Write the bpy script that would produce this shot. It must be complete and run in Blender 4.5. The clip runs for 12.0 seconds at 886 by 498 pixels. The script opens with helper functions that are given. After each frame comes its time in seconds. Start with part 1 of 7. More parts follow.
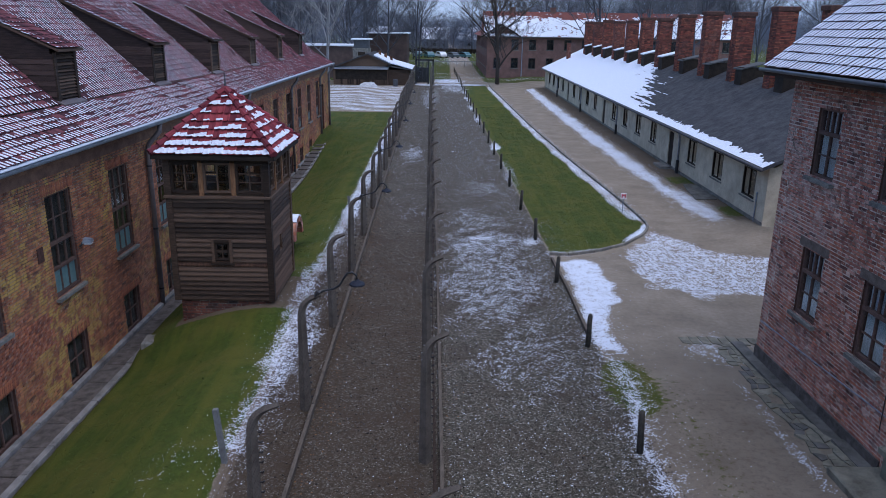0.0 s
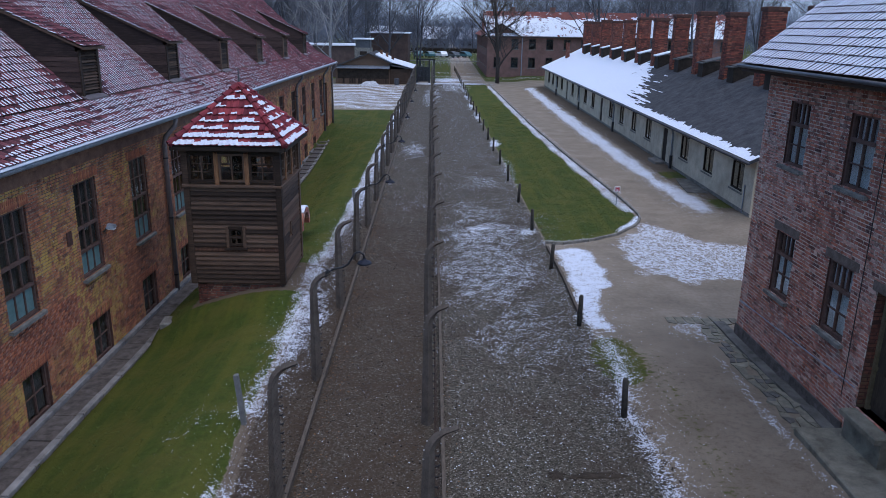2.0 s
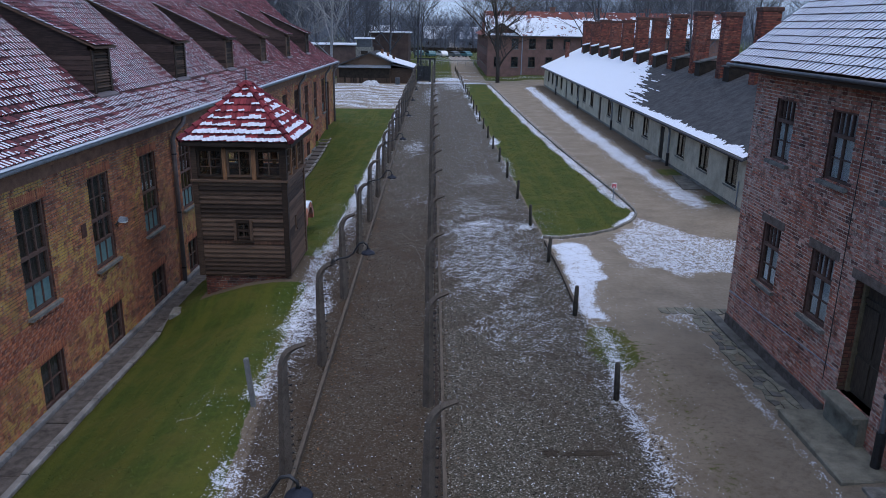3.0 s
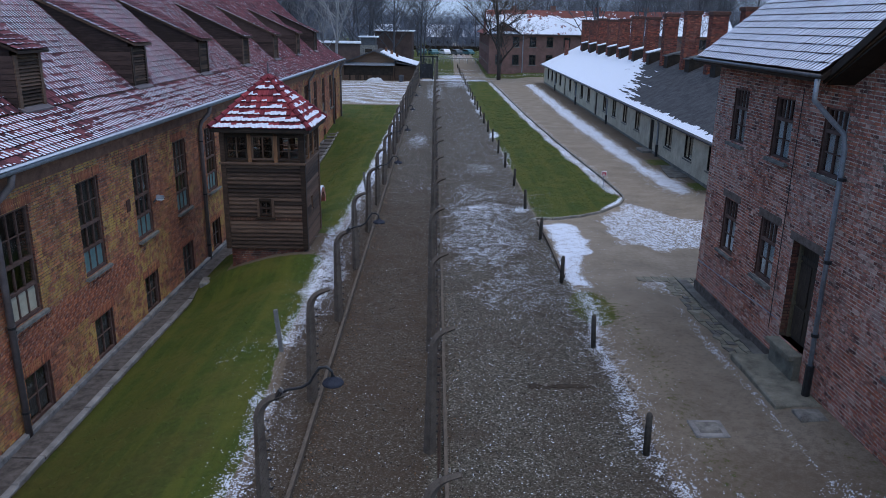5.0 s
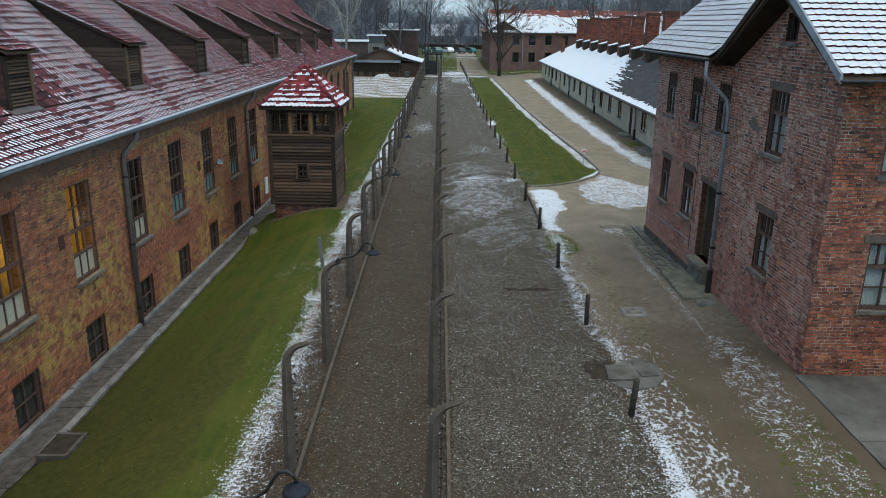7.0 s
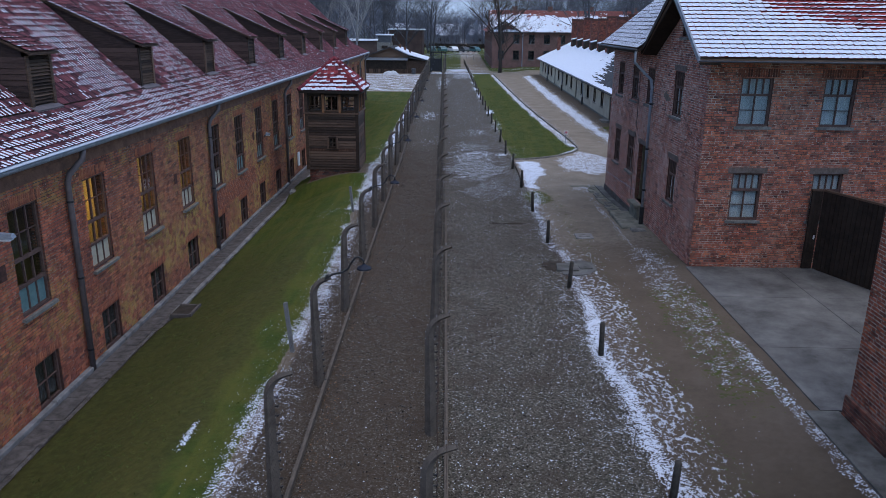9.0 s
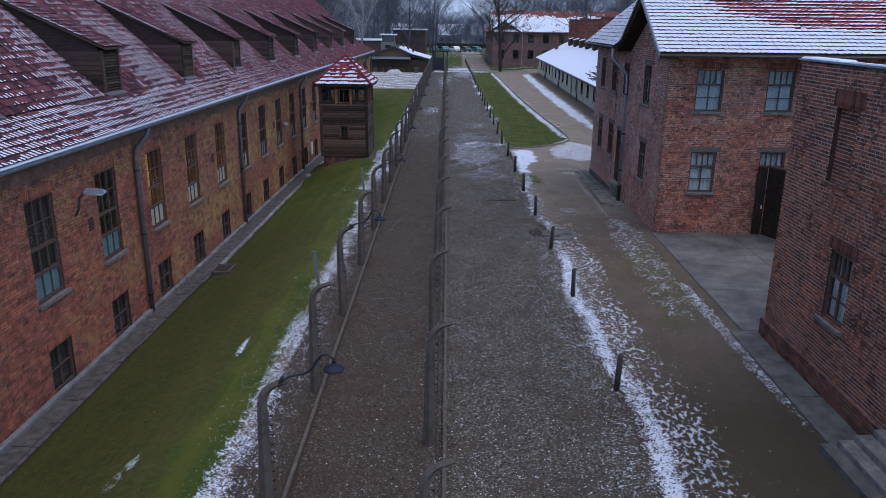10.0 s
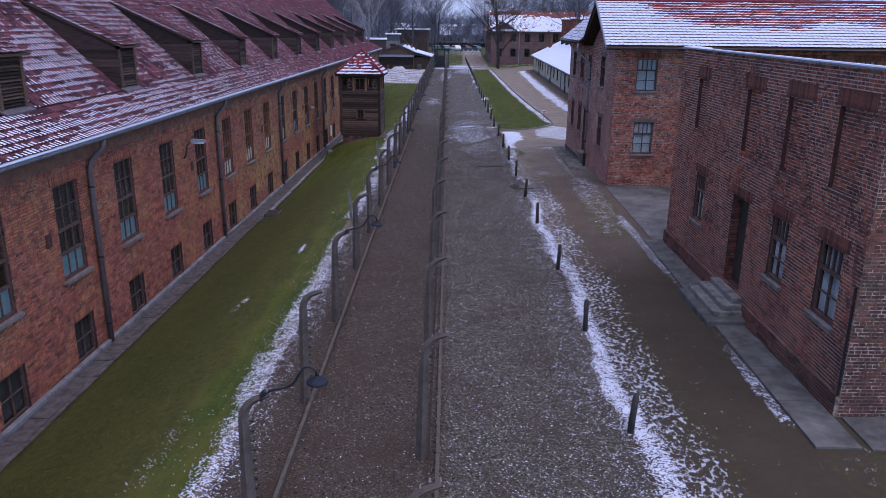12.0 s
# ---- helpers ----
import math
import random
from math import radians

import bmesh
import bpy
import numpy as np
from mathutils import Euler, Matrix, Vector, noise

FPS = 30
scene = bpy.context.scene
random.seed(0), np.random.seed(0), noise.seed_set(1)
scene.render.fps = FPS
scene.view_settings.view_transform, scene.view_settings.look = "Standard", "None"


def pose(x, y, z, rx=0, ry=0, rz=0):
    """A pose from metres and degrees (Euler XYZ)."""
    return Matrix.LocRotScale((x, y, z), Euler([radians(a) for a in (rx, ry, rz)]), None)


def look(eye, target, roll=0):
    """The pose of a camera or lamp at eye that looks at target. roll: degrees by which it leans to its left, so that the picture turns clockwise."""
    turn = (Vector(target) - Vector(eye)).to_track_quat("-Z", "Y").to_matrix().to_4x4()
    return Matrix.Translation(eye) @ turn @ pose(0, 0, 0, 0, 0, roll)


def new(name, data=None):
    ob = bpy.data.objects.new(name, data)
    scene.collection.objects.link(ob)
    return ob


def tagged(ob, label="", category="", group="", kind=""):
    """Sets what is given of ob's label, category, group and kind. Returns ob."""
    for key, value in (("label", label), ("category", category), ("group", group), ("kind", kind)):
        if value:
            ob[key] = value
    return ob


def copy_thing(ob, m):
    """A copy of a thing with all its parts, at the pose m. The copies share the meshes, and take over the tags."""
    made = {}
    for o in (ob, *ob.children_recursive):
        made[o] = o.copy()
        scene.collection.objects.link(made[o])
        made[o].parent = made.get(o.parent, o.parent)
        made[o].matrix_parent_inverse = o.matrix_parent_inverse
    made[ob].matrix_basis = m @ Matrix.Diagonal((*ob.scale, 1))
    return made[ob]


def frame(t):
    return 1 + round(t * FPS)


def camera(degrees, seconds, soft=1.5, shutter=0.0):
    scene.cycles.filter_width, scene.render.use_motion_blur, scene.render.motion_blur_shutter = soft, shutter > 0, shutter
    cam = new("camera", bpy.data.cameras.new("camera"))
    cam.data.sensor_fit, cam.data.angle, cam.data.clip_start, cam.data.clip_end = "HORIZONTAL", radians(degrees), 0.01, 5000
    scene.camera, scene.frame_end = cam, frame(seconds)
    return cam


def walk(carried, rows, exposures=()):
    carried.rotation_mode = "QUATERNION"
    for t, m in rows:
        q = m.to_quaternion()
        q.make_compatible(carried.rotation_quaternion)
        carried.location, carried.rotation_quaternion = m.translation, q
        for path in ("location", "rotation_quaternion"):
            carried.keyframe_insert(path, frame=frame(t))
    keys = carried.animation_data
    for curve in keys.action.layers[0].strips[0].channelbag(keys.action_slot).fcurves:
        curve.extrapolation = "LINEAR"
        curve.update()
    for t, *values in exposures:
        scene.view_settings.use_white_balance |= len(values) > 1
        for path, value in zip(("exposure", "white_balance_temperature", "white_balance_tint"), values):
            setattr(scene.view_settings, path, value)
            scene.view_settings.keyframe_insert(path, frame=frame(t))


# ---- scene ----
cam = camera(61.8, 12.0, soft=0.85)
PATH = [
    (0, (0.717, -0.109, 7.696), (0.730, 19.041, 1.927), 0.90),
    (0.5, (0.725, -0.417, 7.690), (0.730, 18.733, 1.921), 0.89),
    (1, (0.729, -0.743, 7.687), (0.728, 18.406, 1.916), 0.88),
    (1.5, (0.729, -1.087, 7.686), (0.725, 18.061, 1.914), 0.88),
    (2, (0.727, -1.444, 7.688), (0.720, 17.704, 1.914), 0.89),
    (2.5, (0.727, -1.805, 7.693), (0.716, 17.342, 1.914), 0.90),
    (3, (0.731, -2.181, 7.700), (0.713, 16.964, 1.915), 0.91),
    (3.5, (0.741, -2.613, 7.709), (0.711, 16.530, 1.916), 0.91),
    (4, (0.755, -3.164, 7.718), (0.709, 15.976, 1.915), 0.90),
    (4.5, (0.773, -3.899, 7.726), (0.707, 15.238, 1.912), 0.89),
    (5, (0.793, -4.870, 7.729), (0.703, 14.263, 1.906), 0.87),
    (5.5, (0.817, -6.106, 7.730), (0.702, 13.025, 1.899), 0.85),
    (6, (0.848, -7.596, 7.729), (0.705, 11.533, 1.892), 0.81),
    (6.5, (0.889, -9.297, 7.730), (0.717, 9.830, 1.888), 0.77),
    (7, (0.941, -11.132, 7.734), (0.737, 7.994, 1.889), 0.73),
    (7.5, (1.005, -13.039, 7.742), (0.766, 6.086, 1.895), 0.69),
    (8, (1.076, -14.989, 7.755), (0.800, 4.134, 1.906), 0.66),
    (8.5, (1.150, -16.975, 7.769), (0.838, 2.148, 1.918), 0.63),
    (9, (1.226, -18.997, 7.781), (0.879, 0.125, 1.930), 0.62),
    (9.5, (1.298, -21.058, 7.789), (0.921, -1.937, 1.939), 0.62),
    (10, (1.367, -23.153, 7.791), (0.966, -4.031, 1.943), 0.63),
    (10.5, (1.436, -25.269, 7.791), (1.015, -6.147, 1.945), 0.64),
    (11, (1.509, -27.391, 7.790), (1.074, -8.269, 1.945), 0.65),
    (11.5, (1.591, -29.508, 7.793), (1.147, -10.387, 1.947), 0.64),
    (12, (1.684, -31.602, 7.801), (1.234, -12.482, 1.952), 0.62),
]
EXPOSURES = [(0.0, 1.48, 6230, 10), (2.2, 1.44, 6230, 9), (2.5, 1.5, 6600, 11), (2.8, 1.42, 6400, 8), (5.0, 1.36, 6230, 6), (6.8, 1.36, 6230, 5),
             (7.0, 1.66, 7800, -8), (7.2, 1.36, 6230, 6), (9.0, 1.34, 6230, 8), (10.5, 1.36, 6300, 11), (11.6, 1.34, 6300, 11), (11.8, 1.4, 6250, 18), (12.0, 1.46, 6200, 26)]
walk(cam, [(t, look(eye, target, roll)) for t, eye, target, roll in PATH], EXPOSURES)

# ---- light: overcast winter dusk ----
world = bpy.data.worlds.new("dusk_sky")
scene.world = world
world.use_nodes = True
wn = world.node_tree.nodes
sky = wn.new("ShaderNodeTexSky")
sky.sky_type = "NISHITA"
sky.sun_disc = False
sky.sun_elevation = radians(70)
sky.sun_rotation = radians(145)
sky.air_density, sky.dust_density, sky.ozone_density = 1.0, 0.05, 2.2
sky.altitude = 2200
wn["Background"].inputs["Strength"].default_value = 0.125
world.node_tree.links.new(sky.outputs[0], wn["Background"].inputs["Color"])
sun_data = bpy.data.lights.new("sun", "SUN")
sun_data.energy, sun_data.angle, sun_data.color = 0.9, radians(75), (1.0, 0.9, 0.82)
sun = new("sun", sun_data)
sun.matrix_world = look((7, -10, 40), (0, 0, 0))
# pale blue-grey haze on the far horizon, as a self-lit backdrop sheet
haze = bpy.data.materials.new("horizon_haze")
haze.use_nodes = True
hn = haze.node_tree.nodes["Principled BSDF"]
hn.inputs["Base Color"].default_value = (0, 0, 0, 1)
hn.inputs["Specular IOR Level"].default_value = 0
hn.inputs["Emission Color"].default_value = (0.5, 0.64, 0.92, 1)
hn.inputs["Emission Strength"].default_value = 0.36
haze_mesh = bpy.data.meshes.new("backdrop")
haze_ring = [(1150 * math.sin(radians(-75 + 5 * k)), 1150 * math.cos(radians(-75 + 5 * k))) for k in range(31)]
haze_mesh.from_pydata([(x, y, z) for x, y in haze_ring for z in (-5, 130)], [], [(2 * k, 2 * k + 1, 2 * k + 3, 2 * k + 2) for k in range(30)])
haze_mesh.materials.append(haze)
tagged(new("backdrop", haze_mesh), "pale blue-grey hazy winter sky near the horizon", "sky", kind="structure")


# ---- materials ----
def material(name):
    m = bpy.data.materials.new(name)
    m.use_nodes = True
    t = m.node_tree
    return m, t, t.nodes["Principled BSDF"]


def node(t, kind, **values):
    n = t.nodes.new(kind)
    for key, value in values.items():
        n.inputs[key].default_value = value
    return n


def noise_of(t, scale, detail=4.0, rough=0.6, stretch=None):
    co = t.nodes.new("ShaderNodeTexCoord")
    n = node(t, "ShaderNodeTexNoise", Scale=scale, Detail=detail, Roughness=rough)
    if stretch:
        mp = t.nodes.new("ShaderNodeMapping")
        mp.inputs["Scale"].default_value = stretch
        t.links.new(co.outputs["Object"], mp.inputs["Vector"])
        t.links.new(mp.outputs[0], n.inputs["Vector"])
    else:
        t.links.new(co.outputs["Object"], n.inputs["Vector"])
    return n.outputs["Fac"]


def ramp(t, fac, stops):
    r = t.nodes.new("ShaderNodeValToRGB")
    e = r.color_ramp.elements
    while len(e) < len(stops):
        e.new(0.5)
    for k, (p, c) in enumerate(stops):
        e[k].position = p
        e[k].color = (*c, 1) if len(c) == 3 else c
    t.links.new(fac, r.inputs["Fac"])
    return r.outputs["Color"]


def step(t, fac, lo, hi):
    n = t.nodes.new("ShaderNodeMapRange")
    n.interpolation_type = "SMOOTHSTEP"
    n.inputs["From Min"].default_value, n.inputs["From Max"].default_value = lo, hi
    t.links.new(fac, n.inputs["Value"])
    return n.outputs["Result"]


def mix(t, fac, a, b, mode="MIX"):
    n = t.nodes.new("ShaderNodeMix")
    n.data_type, n.blend_type = "RGBA", mode
    for k, v in ((0, fac), (6, a), (7, b)):
        if hasattr(v, "is_linked"):
            t.links.new(v, n.inputs[k])
        else:
            n.inputs[k].default_value = v if k == 0 else (*v, 1)
    return n.outputs[2]


def calc(t, op, a, b=0.0):
    n = t.nodes.new("ShaderNodeMath")
    n.operation = op
    for k, v in ((0, a), (1, b)):
        if hasattr(v, "is_linked"):
            t.links.new(v, n.inputs[k])
        else:
            n.inputs[k].default_value = v
    return n.outputs[0]


def bump(t, b, height, strength, distance=0.02):
    n = node(t, "ShaderNodeBump", Strength=strength, Distance=distance)
    t.links.new(height, n.inputs["Height"])
    t.links.new(n.outputs[0], b.inputs["Normal"])


def attribute(t, name):
    n = t.nodes.new("ShaderNodeAttribute")
    n.attribute_name = name
    return n.outputs["Fac"]


def surface(name, dark, light, scale=6.0, rough=0.8, metal=0.0, relief=0.3, fine=60.0, stretch=None, distance=0.01, each=0.0):
    """A plain worn surface: two tones in broad stains and fine grain."""
    m, t, b = material(name)
    broad, grain = noise_of(t, scale, 5, 0.65, stretch), noise_of(t, fine, 3, 0.6, stretch)
    both = calc(t, "ADD", calc(t, "MULTIPLY", broad, 0.65), calc(t, "MULTIPLY", grain, 0.35))
    if each:
        oi, ge = t.nodes.new("ShaderNodeObjectInfo"), t.nodes.new("ShaderNodeNewGeometry")
        r = calc(t, "FRACT", calc(t, "ADD", oi.outputs["Random"], ge.outputs["Random Per Island"]))
        both = calc(t, "ADD", both, calc(t, "MULTIPLY", calc(t, "SUBTRACT", r, 0.5), each))
    t.links.new(ramp(t, both, [(0.32, dark), (0.68, light)]), b.inputs["Base Color"])
    b.inputs["Roughness"].default_value, b.inputs["Metallic"].default_value = rough, metal
    b.inputs["Specular IOR Level"].default_value = 0.5 if rough < 0.7 else 0.15
    bump(t, b, both, relief, distance)
    return m


def brick_surface(name, tones, stain, stain_amount, soot, lichen_from=None, flecks=0.4):
    """Fired bricks, each of its own tone, with broad lichen stains and soot."""
    m, t, b = material(name)
    oi, ge = t.nodes.new("ShaderNodeObjectInfo"), t.nodes.new("ShaderNodeNewGeometry")
    r = calc(t, "FRACT", calc(t, "ADD", oi.outputs["Random"], ge.outputs["Random Per Island"]))
    n = len(tones)
    col = ramp(t, r, [(k / (n - 1), c) for k, c in enumerate(tones)])
    patch = step(t, noise_of(t, 0.5, 5, 0.62), 0.42, 0.62)
    if lichen_from is not None:
        # lichen thrives beyond this line of the wall; before it the brick keeps its red
        co, axes = t.nodes.new("ShaderNodeTexCoord"), t.nodes.new("ShaderNodeSeparateXYZ")
        t.links.new(co.outputs["Object"], axes.inputs[0])
        grown = step(t, calc(t, "ADD", axes.outputs[1], calc(t, "MULTIPLY", noise_of(t, 0.2, 3), 8.0)), lichen_from, lichen_from + 14)
        patch = calc(t, "MULTIPLY", patch, calc(t, "ADD", calc(t, "MULTIPLY", grown, 0.7), 0.42))
        # brick tone is redder and darker before the line, brighter beyond it
        col = mix(t, grown, mix(t, 1.0, col, (1.05, 0.89, 0.83), "MULTIPLY"), mix(t, 1.0, col, (1.02, 1.1, 0.94), "MULTIPLY"))
    # weathering from brick to brick and across several courses
    col = mix(t, 1.0, col, ramp(t, noise_of(t, 4.5, 5, 0.75), [(0.32, (0.5, 0.47, 0.47)), (0.5, (1.0, 1.0, 1.0)), (0.68, (1.45, 1.38, 1.3))]), "MULTIPLY")
    speck = step(t, noise_of(t, 5.0, 3), 0.42, 0.6)
    col = mix(t, calc(t, "MULTIPLY", calc(t, "MULTIPLY", patch, speck), stain_amount), col, stain)
    col = mix(t, calc(t, "MULTIPLY", step(t, noise_of(t, 0.35, 6, 0.7), 0.5, 0.72), soot), col, (0.03, 0.022, 0.022))
    col = mix(t, calc(t, "MULTIPLY", step(t, noise_of(t, 1.7, 5, 0.7), 0.5, 0.7), soot * 0.6), col, (0.045, 0.028, 0.026))
    col = mix(t, calc(t, "MULTIPLY", step(t, noise_of(t, 16, 3, 0.7), 0.74 - 0.15 * flecks, 0.8 - 0.15 * flecks), min(flecks, 0.7)), col, (0.46, 0.38, 0.32))
    grain = noise_of(t, 45, 4, 0.7)
    col = mix(t, calc(t, "MULTIPLY", step(t, grain, 0.55, 0.75), 0.3), col, (0.02, 0.015, 0.014))
    t.links.new(col, b.inputs["Base Color"])
    b.inputs["Roughness"].default_value = 0.9
    b.inputs["Specular IOR Level"].default_value = 0.15
    bump(t, b, grain, 0.5, 0.008)
    return m


def mortar_surface(name, dark, middle, pale, washed=0.56):
    """Old lime mortar: sooty joints, with pale patches where it was pointed anew or has leached."""
    m, t, b = material(name)
    grain = noise_of(t, 40, 4, 0.7)
    col = ramp(t, noise_of(t, 1.6, 5, 0.65), [(0.35, dark), (0.65, middle)])
    fleck = step(t, calc(t, "ADD", calc(t, "MULTIPLY", noise_of(t, 7.5, 5, 0.75), 0.7), calc(t, "MULTIPLY", noise_of(t, 0.8, 4), 0.3)), washed - 0.05, washed + 0.04)
    col = mix(t, fleck, col, pale)
    col = mix(t, calc(t, "MULTIPLY", step(t, grain, 0.5, 0.75), 0.35), col, dark)
    t.links.new(col, b.inputs["Base Color"])
    b.inputs["Roughness"].default_value = 0.95
    b.inputs["Specular IOR Level"].default_value = 0.1
    bump(t, b, grain, 0.5, 0.01)
    return m


# darker than the wall bricks, for the inner faces of openings
REVEAL = surface("dark_reveal_brick", (0.03, 0.02, 0.017), (0.12, 0.055, 0.043), 9, 0.92, relief=0.4)
BRICK_LEFT = brick_surface("old_brick_ochre", [(0.17, 0.068, 0.055), (0.31, 0.108, 0.07), (0.38, 0.13, 0.075), (0.24, 0.088, 0.066), (0.41, 0.152, 0.087), (0.2, 0.076, 0.06), (0.34, 0.118, 0.07), (0.13, 0.058, 0.05)], (0.46, 0.29, 0.08), 0.85, 0.36, -2.0, 0.8)
BRICK_HOUSE = brick_surface("old_brick_red", [(0.12, 0.055, 0.045), (0.34, 0.118, 0.07), (0.38, 0.135, 0.092), (0.22, 0.08, 0.064), (0.4, 0.19, 0.15), (0.29, 0.11, 0.082), (0.42, 0.165, 0.105), (0.1, 0.05, 0.045), (0.34, 0.14, 0.105), (0.48, 0.31, 0.25)], (0.5, 0.36, 0.31), 0.55, 0.28, None, 0.85)
BRICK_FLAT = brick_surface("dark_red_brick", [(0.085, 0.034, 0.027), (0.23, 0.068, 0.04), (0.32, 0.09, 0.047), (0.12, 0.043, 0.034), (0.2, 0.072, 0.053), (0.37, 0.115, 0.056), (0.075, 0.033, 0.028), (0.18, 0.058, 0.041)], (0.4, 0.13, 0.065), 0.5, 0.72, None, 0.2)
# south wall of the house: more orange than its gable wall
BRICK_SOUTH = brick_surface("orange_red_brick", [(0.1, 0.042, 0.035), (0.34, 0.1, 0.058), (0.44, 0.138, 0.075), (0.19, 0.066, 0.05), (0.37, 0.14, 0.092), (0.26, 0.086, 0.06), (0.48, 0.165, 0.085), (0.09, 0.043, 0.037), (0.3, 0.105, 0.074)], (0.46, 0.24, 0.16), 0.45, 0.5, None, 0.5)
# damp mossy plinth brick; also the dark brick of jambs, lintels, shaded end wall
BRICK_DAMP_SHADE = brick_surface("damp_mossy_shade_brick", [(0.06, 0.032, 0.027), (0.16, 0.06, 0.042), (0.2, 0.075, 0.05), (0.1, 0.046, 0.036)], (0.09, 0.09, 0.05), 0.5, 0.6)
MORTAR_DARK = mortar_surface("old_mortar", (0.06, 0.047, 0.042), (0.15, 0.125, 0.11), (0.32, 0.25, 0.17), 0.55)
MORTAR_PALE = mortar_surface("pale_mortar", (0.06, 0.048, 0.04), (0.2, 0.165, 0.135), (0.4, 0.325, 0.255), 0.48)
# for the south walls, darker than the gable wall's mortar
MORTAR_SOUTH = mortar_surface("south_mortar", (0.07, 0.053, 0.044), (0.22, 0.17, 0.138), (0.42, 0.34, 0.275), 0.54)
MORTAR_GREY = mortar_surface("grey_mortar", (0.1, 0.078, 0.062), (0.28, 0.225, 0.18), (0.52, 0.44, 0.36), 0.5)
TILE_LEFT = surface("weathered_red_tile", (0.04, 0.018, 0.023), (0.135, 0.046, 0.053), 1.2, 0.85, each=0.5)
TILE_RED = surface("red_clay_tile", (0.09, 0.017, 0.024), (0.25, 0.043, 0.05), 2, 0.8, each=0.4)
TILE_RUST = surface("rust_red_clay_tile", (0.12, 0.022, 0.025), (0.31, 0.052, 0.047), 2, 0.8, each=0.4)
TILE_BROWN = surface("dark_brown_clay_tile", (0.02, 0.012, 0.013), (0.065, 0.027, 0.026), 2, 0.8, each=0.4)
m_snow, t_snow, b_snow = material("thin_snow")
t_snow.links.new(ramp(t_snow, noise_of(t_snow, 14, 5), [(0.3, (0.5, 0.53, 0.6)), (0.7, (0.72, 0.74, 0.79))]), b_snow.inputs["Base Color"])
b_snow.inputs["Roughness"].default_value = 0.9
bump(t_snow, b_snow, noise_of(t_snow, 60, 3), 0.3, 0.01)
SNOW = m_snow
TILE_SNOW = surface("thin_melting_snow", (0.4, 0.42, 0.48), (0.66, 0.68, 0.74), 9, 0.9)
WOOD_DARK = surface("dark_tarred_wood", (0.028, 0.018, 0.013), (0.11, 0.067, 0.045), 3, 0.75, stretch=(1, 1, 12), each=0.5)
WOOD_BROWN = surface("brown_weathered_wood", (0.05, 0.025, 0.016), (0.18, 0.09, 0.055), 3, 0.75, stretch=(6, 6, 1), each=0.3)
WOOD_DORMER = surface("old_brown_boarding", (0.022, 0.014, 0.012), (0.065, 0.04, 0.033), 3, 0.8, stretch=(1, 1, 8), each=0.4)
WOOD_BLACK = surface("black_stained_wood", (0.013, 0.009, 0.007), (0.042, 0.03, 0.022), 3, 0.8)
DOOR_WOOD = surface("dark_brown_door", (0.022, 0.017, 0.013), (0.075, 0.06, 0.046), 4, 0.7, stretch=(6, 6, 1))
FRAME_BROWN = surface("faded_brown_window_paint", (0.06, 0.036, 0.03), (0.14, 0.085, 0.07), 9, 0.7)
CREAM = surface("cream_lower_pane", (0.3, 0.27, 0.2), (0.5, 0.45, 0.34), 5, 0.5)
FRAME_PAINT = surface("dark_brown_window_paint", (0.025, 0.017, 0.014), (0.07, 0.05, 0.042), 9, 0.6)
KERB_STONE = surface("pale_kerb_stone", (0.07, 0.064, 0.06), (0.3, 0.28, 0.262), 2.4, 0.92, relief=0.4)
MOSSY = surface("mossy_flagstone", (0.07, 0.064, 0.048), (0.25, 0.23, 0.18), 2.6, 0.92, relief=0.4)
CONCRETE = surface("old_concrete", (0.05, 0.045, 0.038), (0.27, 0.25, 0.222), 4.0, 0.92, relief=0.4)
COURT = surface("smooth_worn_concrete", (0.04, 0.037, 0.034), (0.185, 0.174, 0.16), 1.1, 0.75, relief=0.3)
SLAB_DARK = surface("dark_dirty_slab", (0.032, 0.026, 0.022), (0.15, 0.128, 0.114), 5.0, 0.9, relief=0.4)
CONCRETE_WET = surface("damp_concrete", (0.034, 0.032, 0.027), (0.165, 0.156, 0.14), 2.2, 0.85, relief=0.45)
POST_CONCRETE = surface("grey_brown_post_concrete", (0.052, 0.042, 0.035), (0.132, 0.11, 0.092), 4, 0.93, relief=0.5)
ZINC = surface("dull_zinc", (0.12, 0.13, 0.15), (0.3, 0.325, 0.36), 5, 0.5, metal=0.3)
PIPE_BROWN = surface("dull_brown_pipe", (0.07, 0.054, 0.053), (0.145, 0.115, 0.112), 5, 0.65)
PIPE_DARK = surface("dark_painted_pipe", (0.03, 0.03, 0.033), (0.08, 0.08, 0.09), 6, 0.55, metal=0.3)
IRON = surface("black_iron", (0.014, 0.014, 0.015), (0.042, 0.041, 0.043), 9, 0.55, metal=0.5)
RUST = surface("rusty_wire", (0.025, 0.017, 0.013), (0.08, 0.05, 0.036), 20, 0.8, metal=0.3)
PLASTER = surface("grey_cream_render", (0.27, 0.235, 0.175), (0.58, 0.5, 0.38), 1.3, 0.93, relief=0.3)
LID = surface("grey_lid_felt", (0.045, 0.045, 0.045), (0.11, 0.11, 0.11), 3, 0.8)
FELT = surface("bituminous_roof_felt", (0.022, 0.022, 0.024), (0.075, 0.075, 0.078), 2.0, 0.95, relief=0.8, fine=9, distance=0.05)
PORCELAIN = surface("dirty_porcelain", (0.14, 0.13, 0.12), (0.34, 0.33, 0.31), 20, 0.5)
WHITE = surface("white_enamel", (0.6, 0.6, 0.6), (0.82, 0.82, 0.82), 9, 0.4)
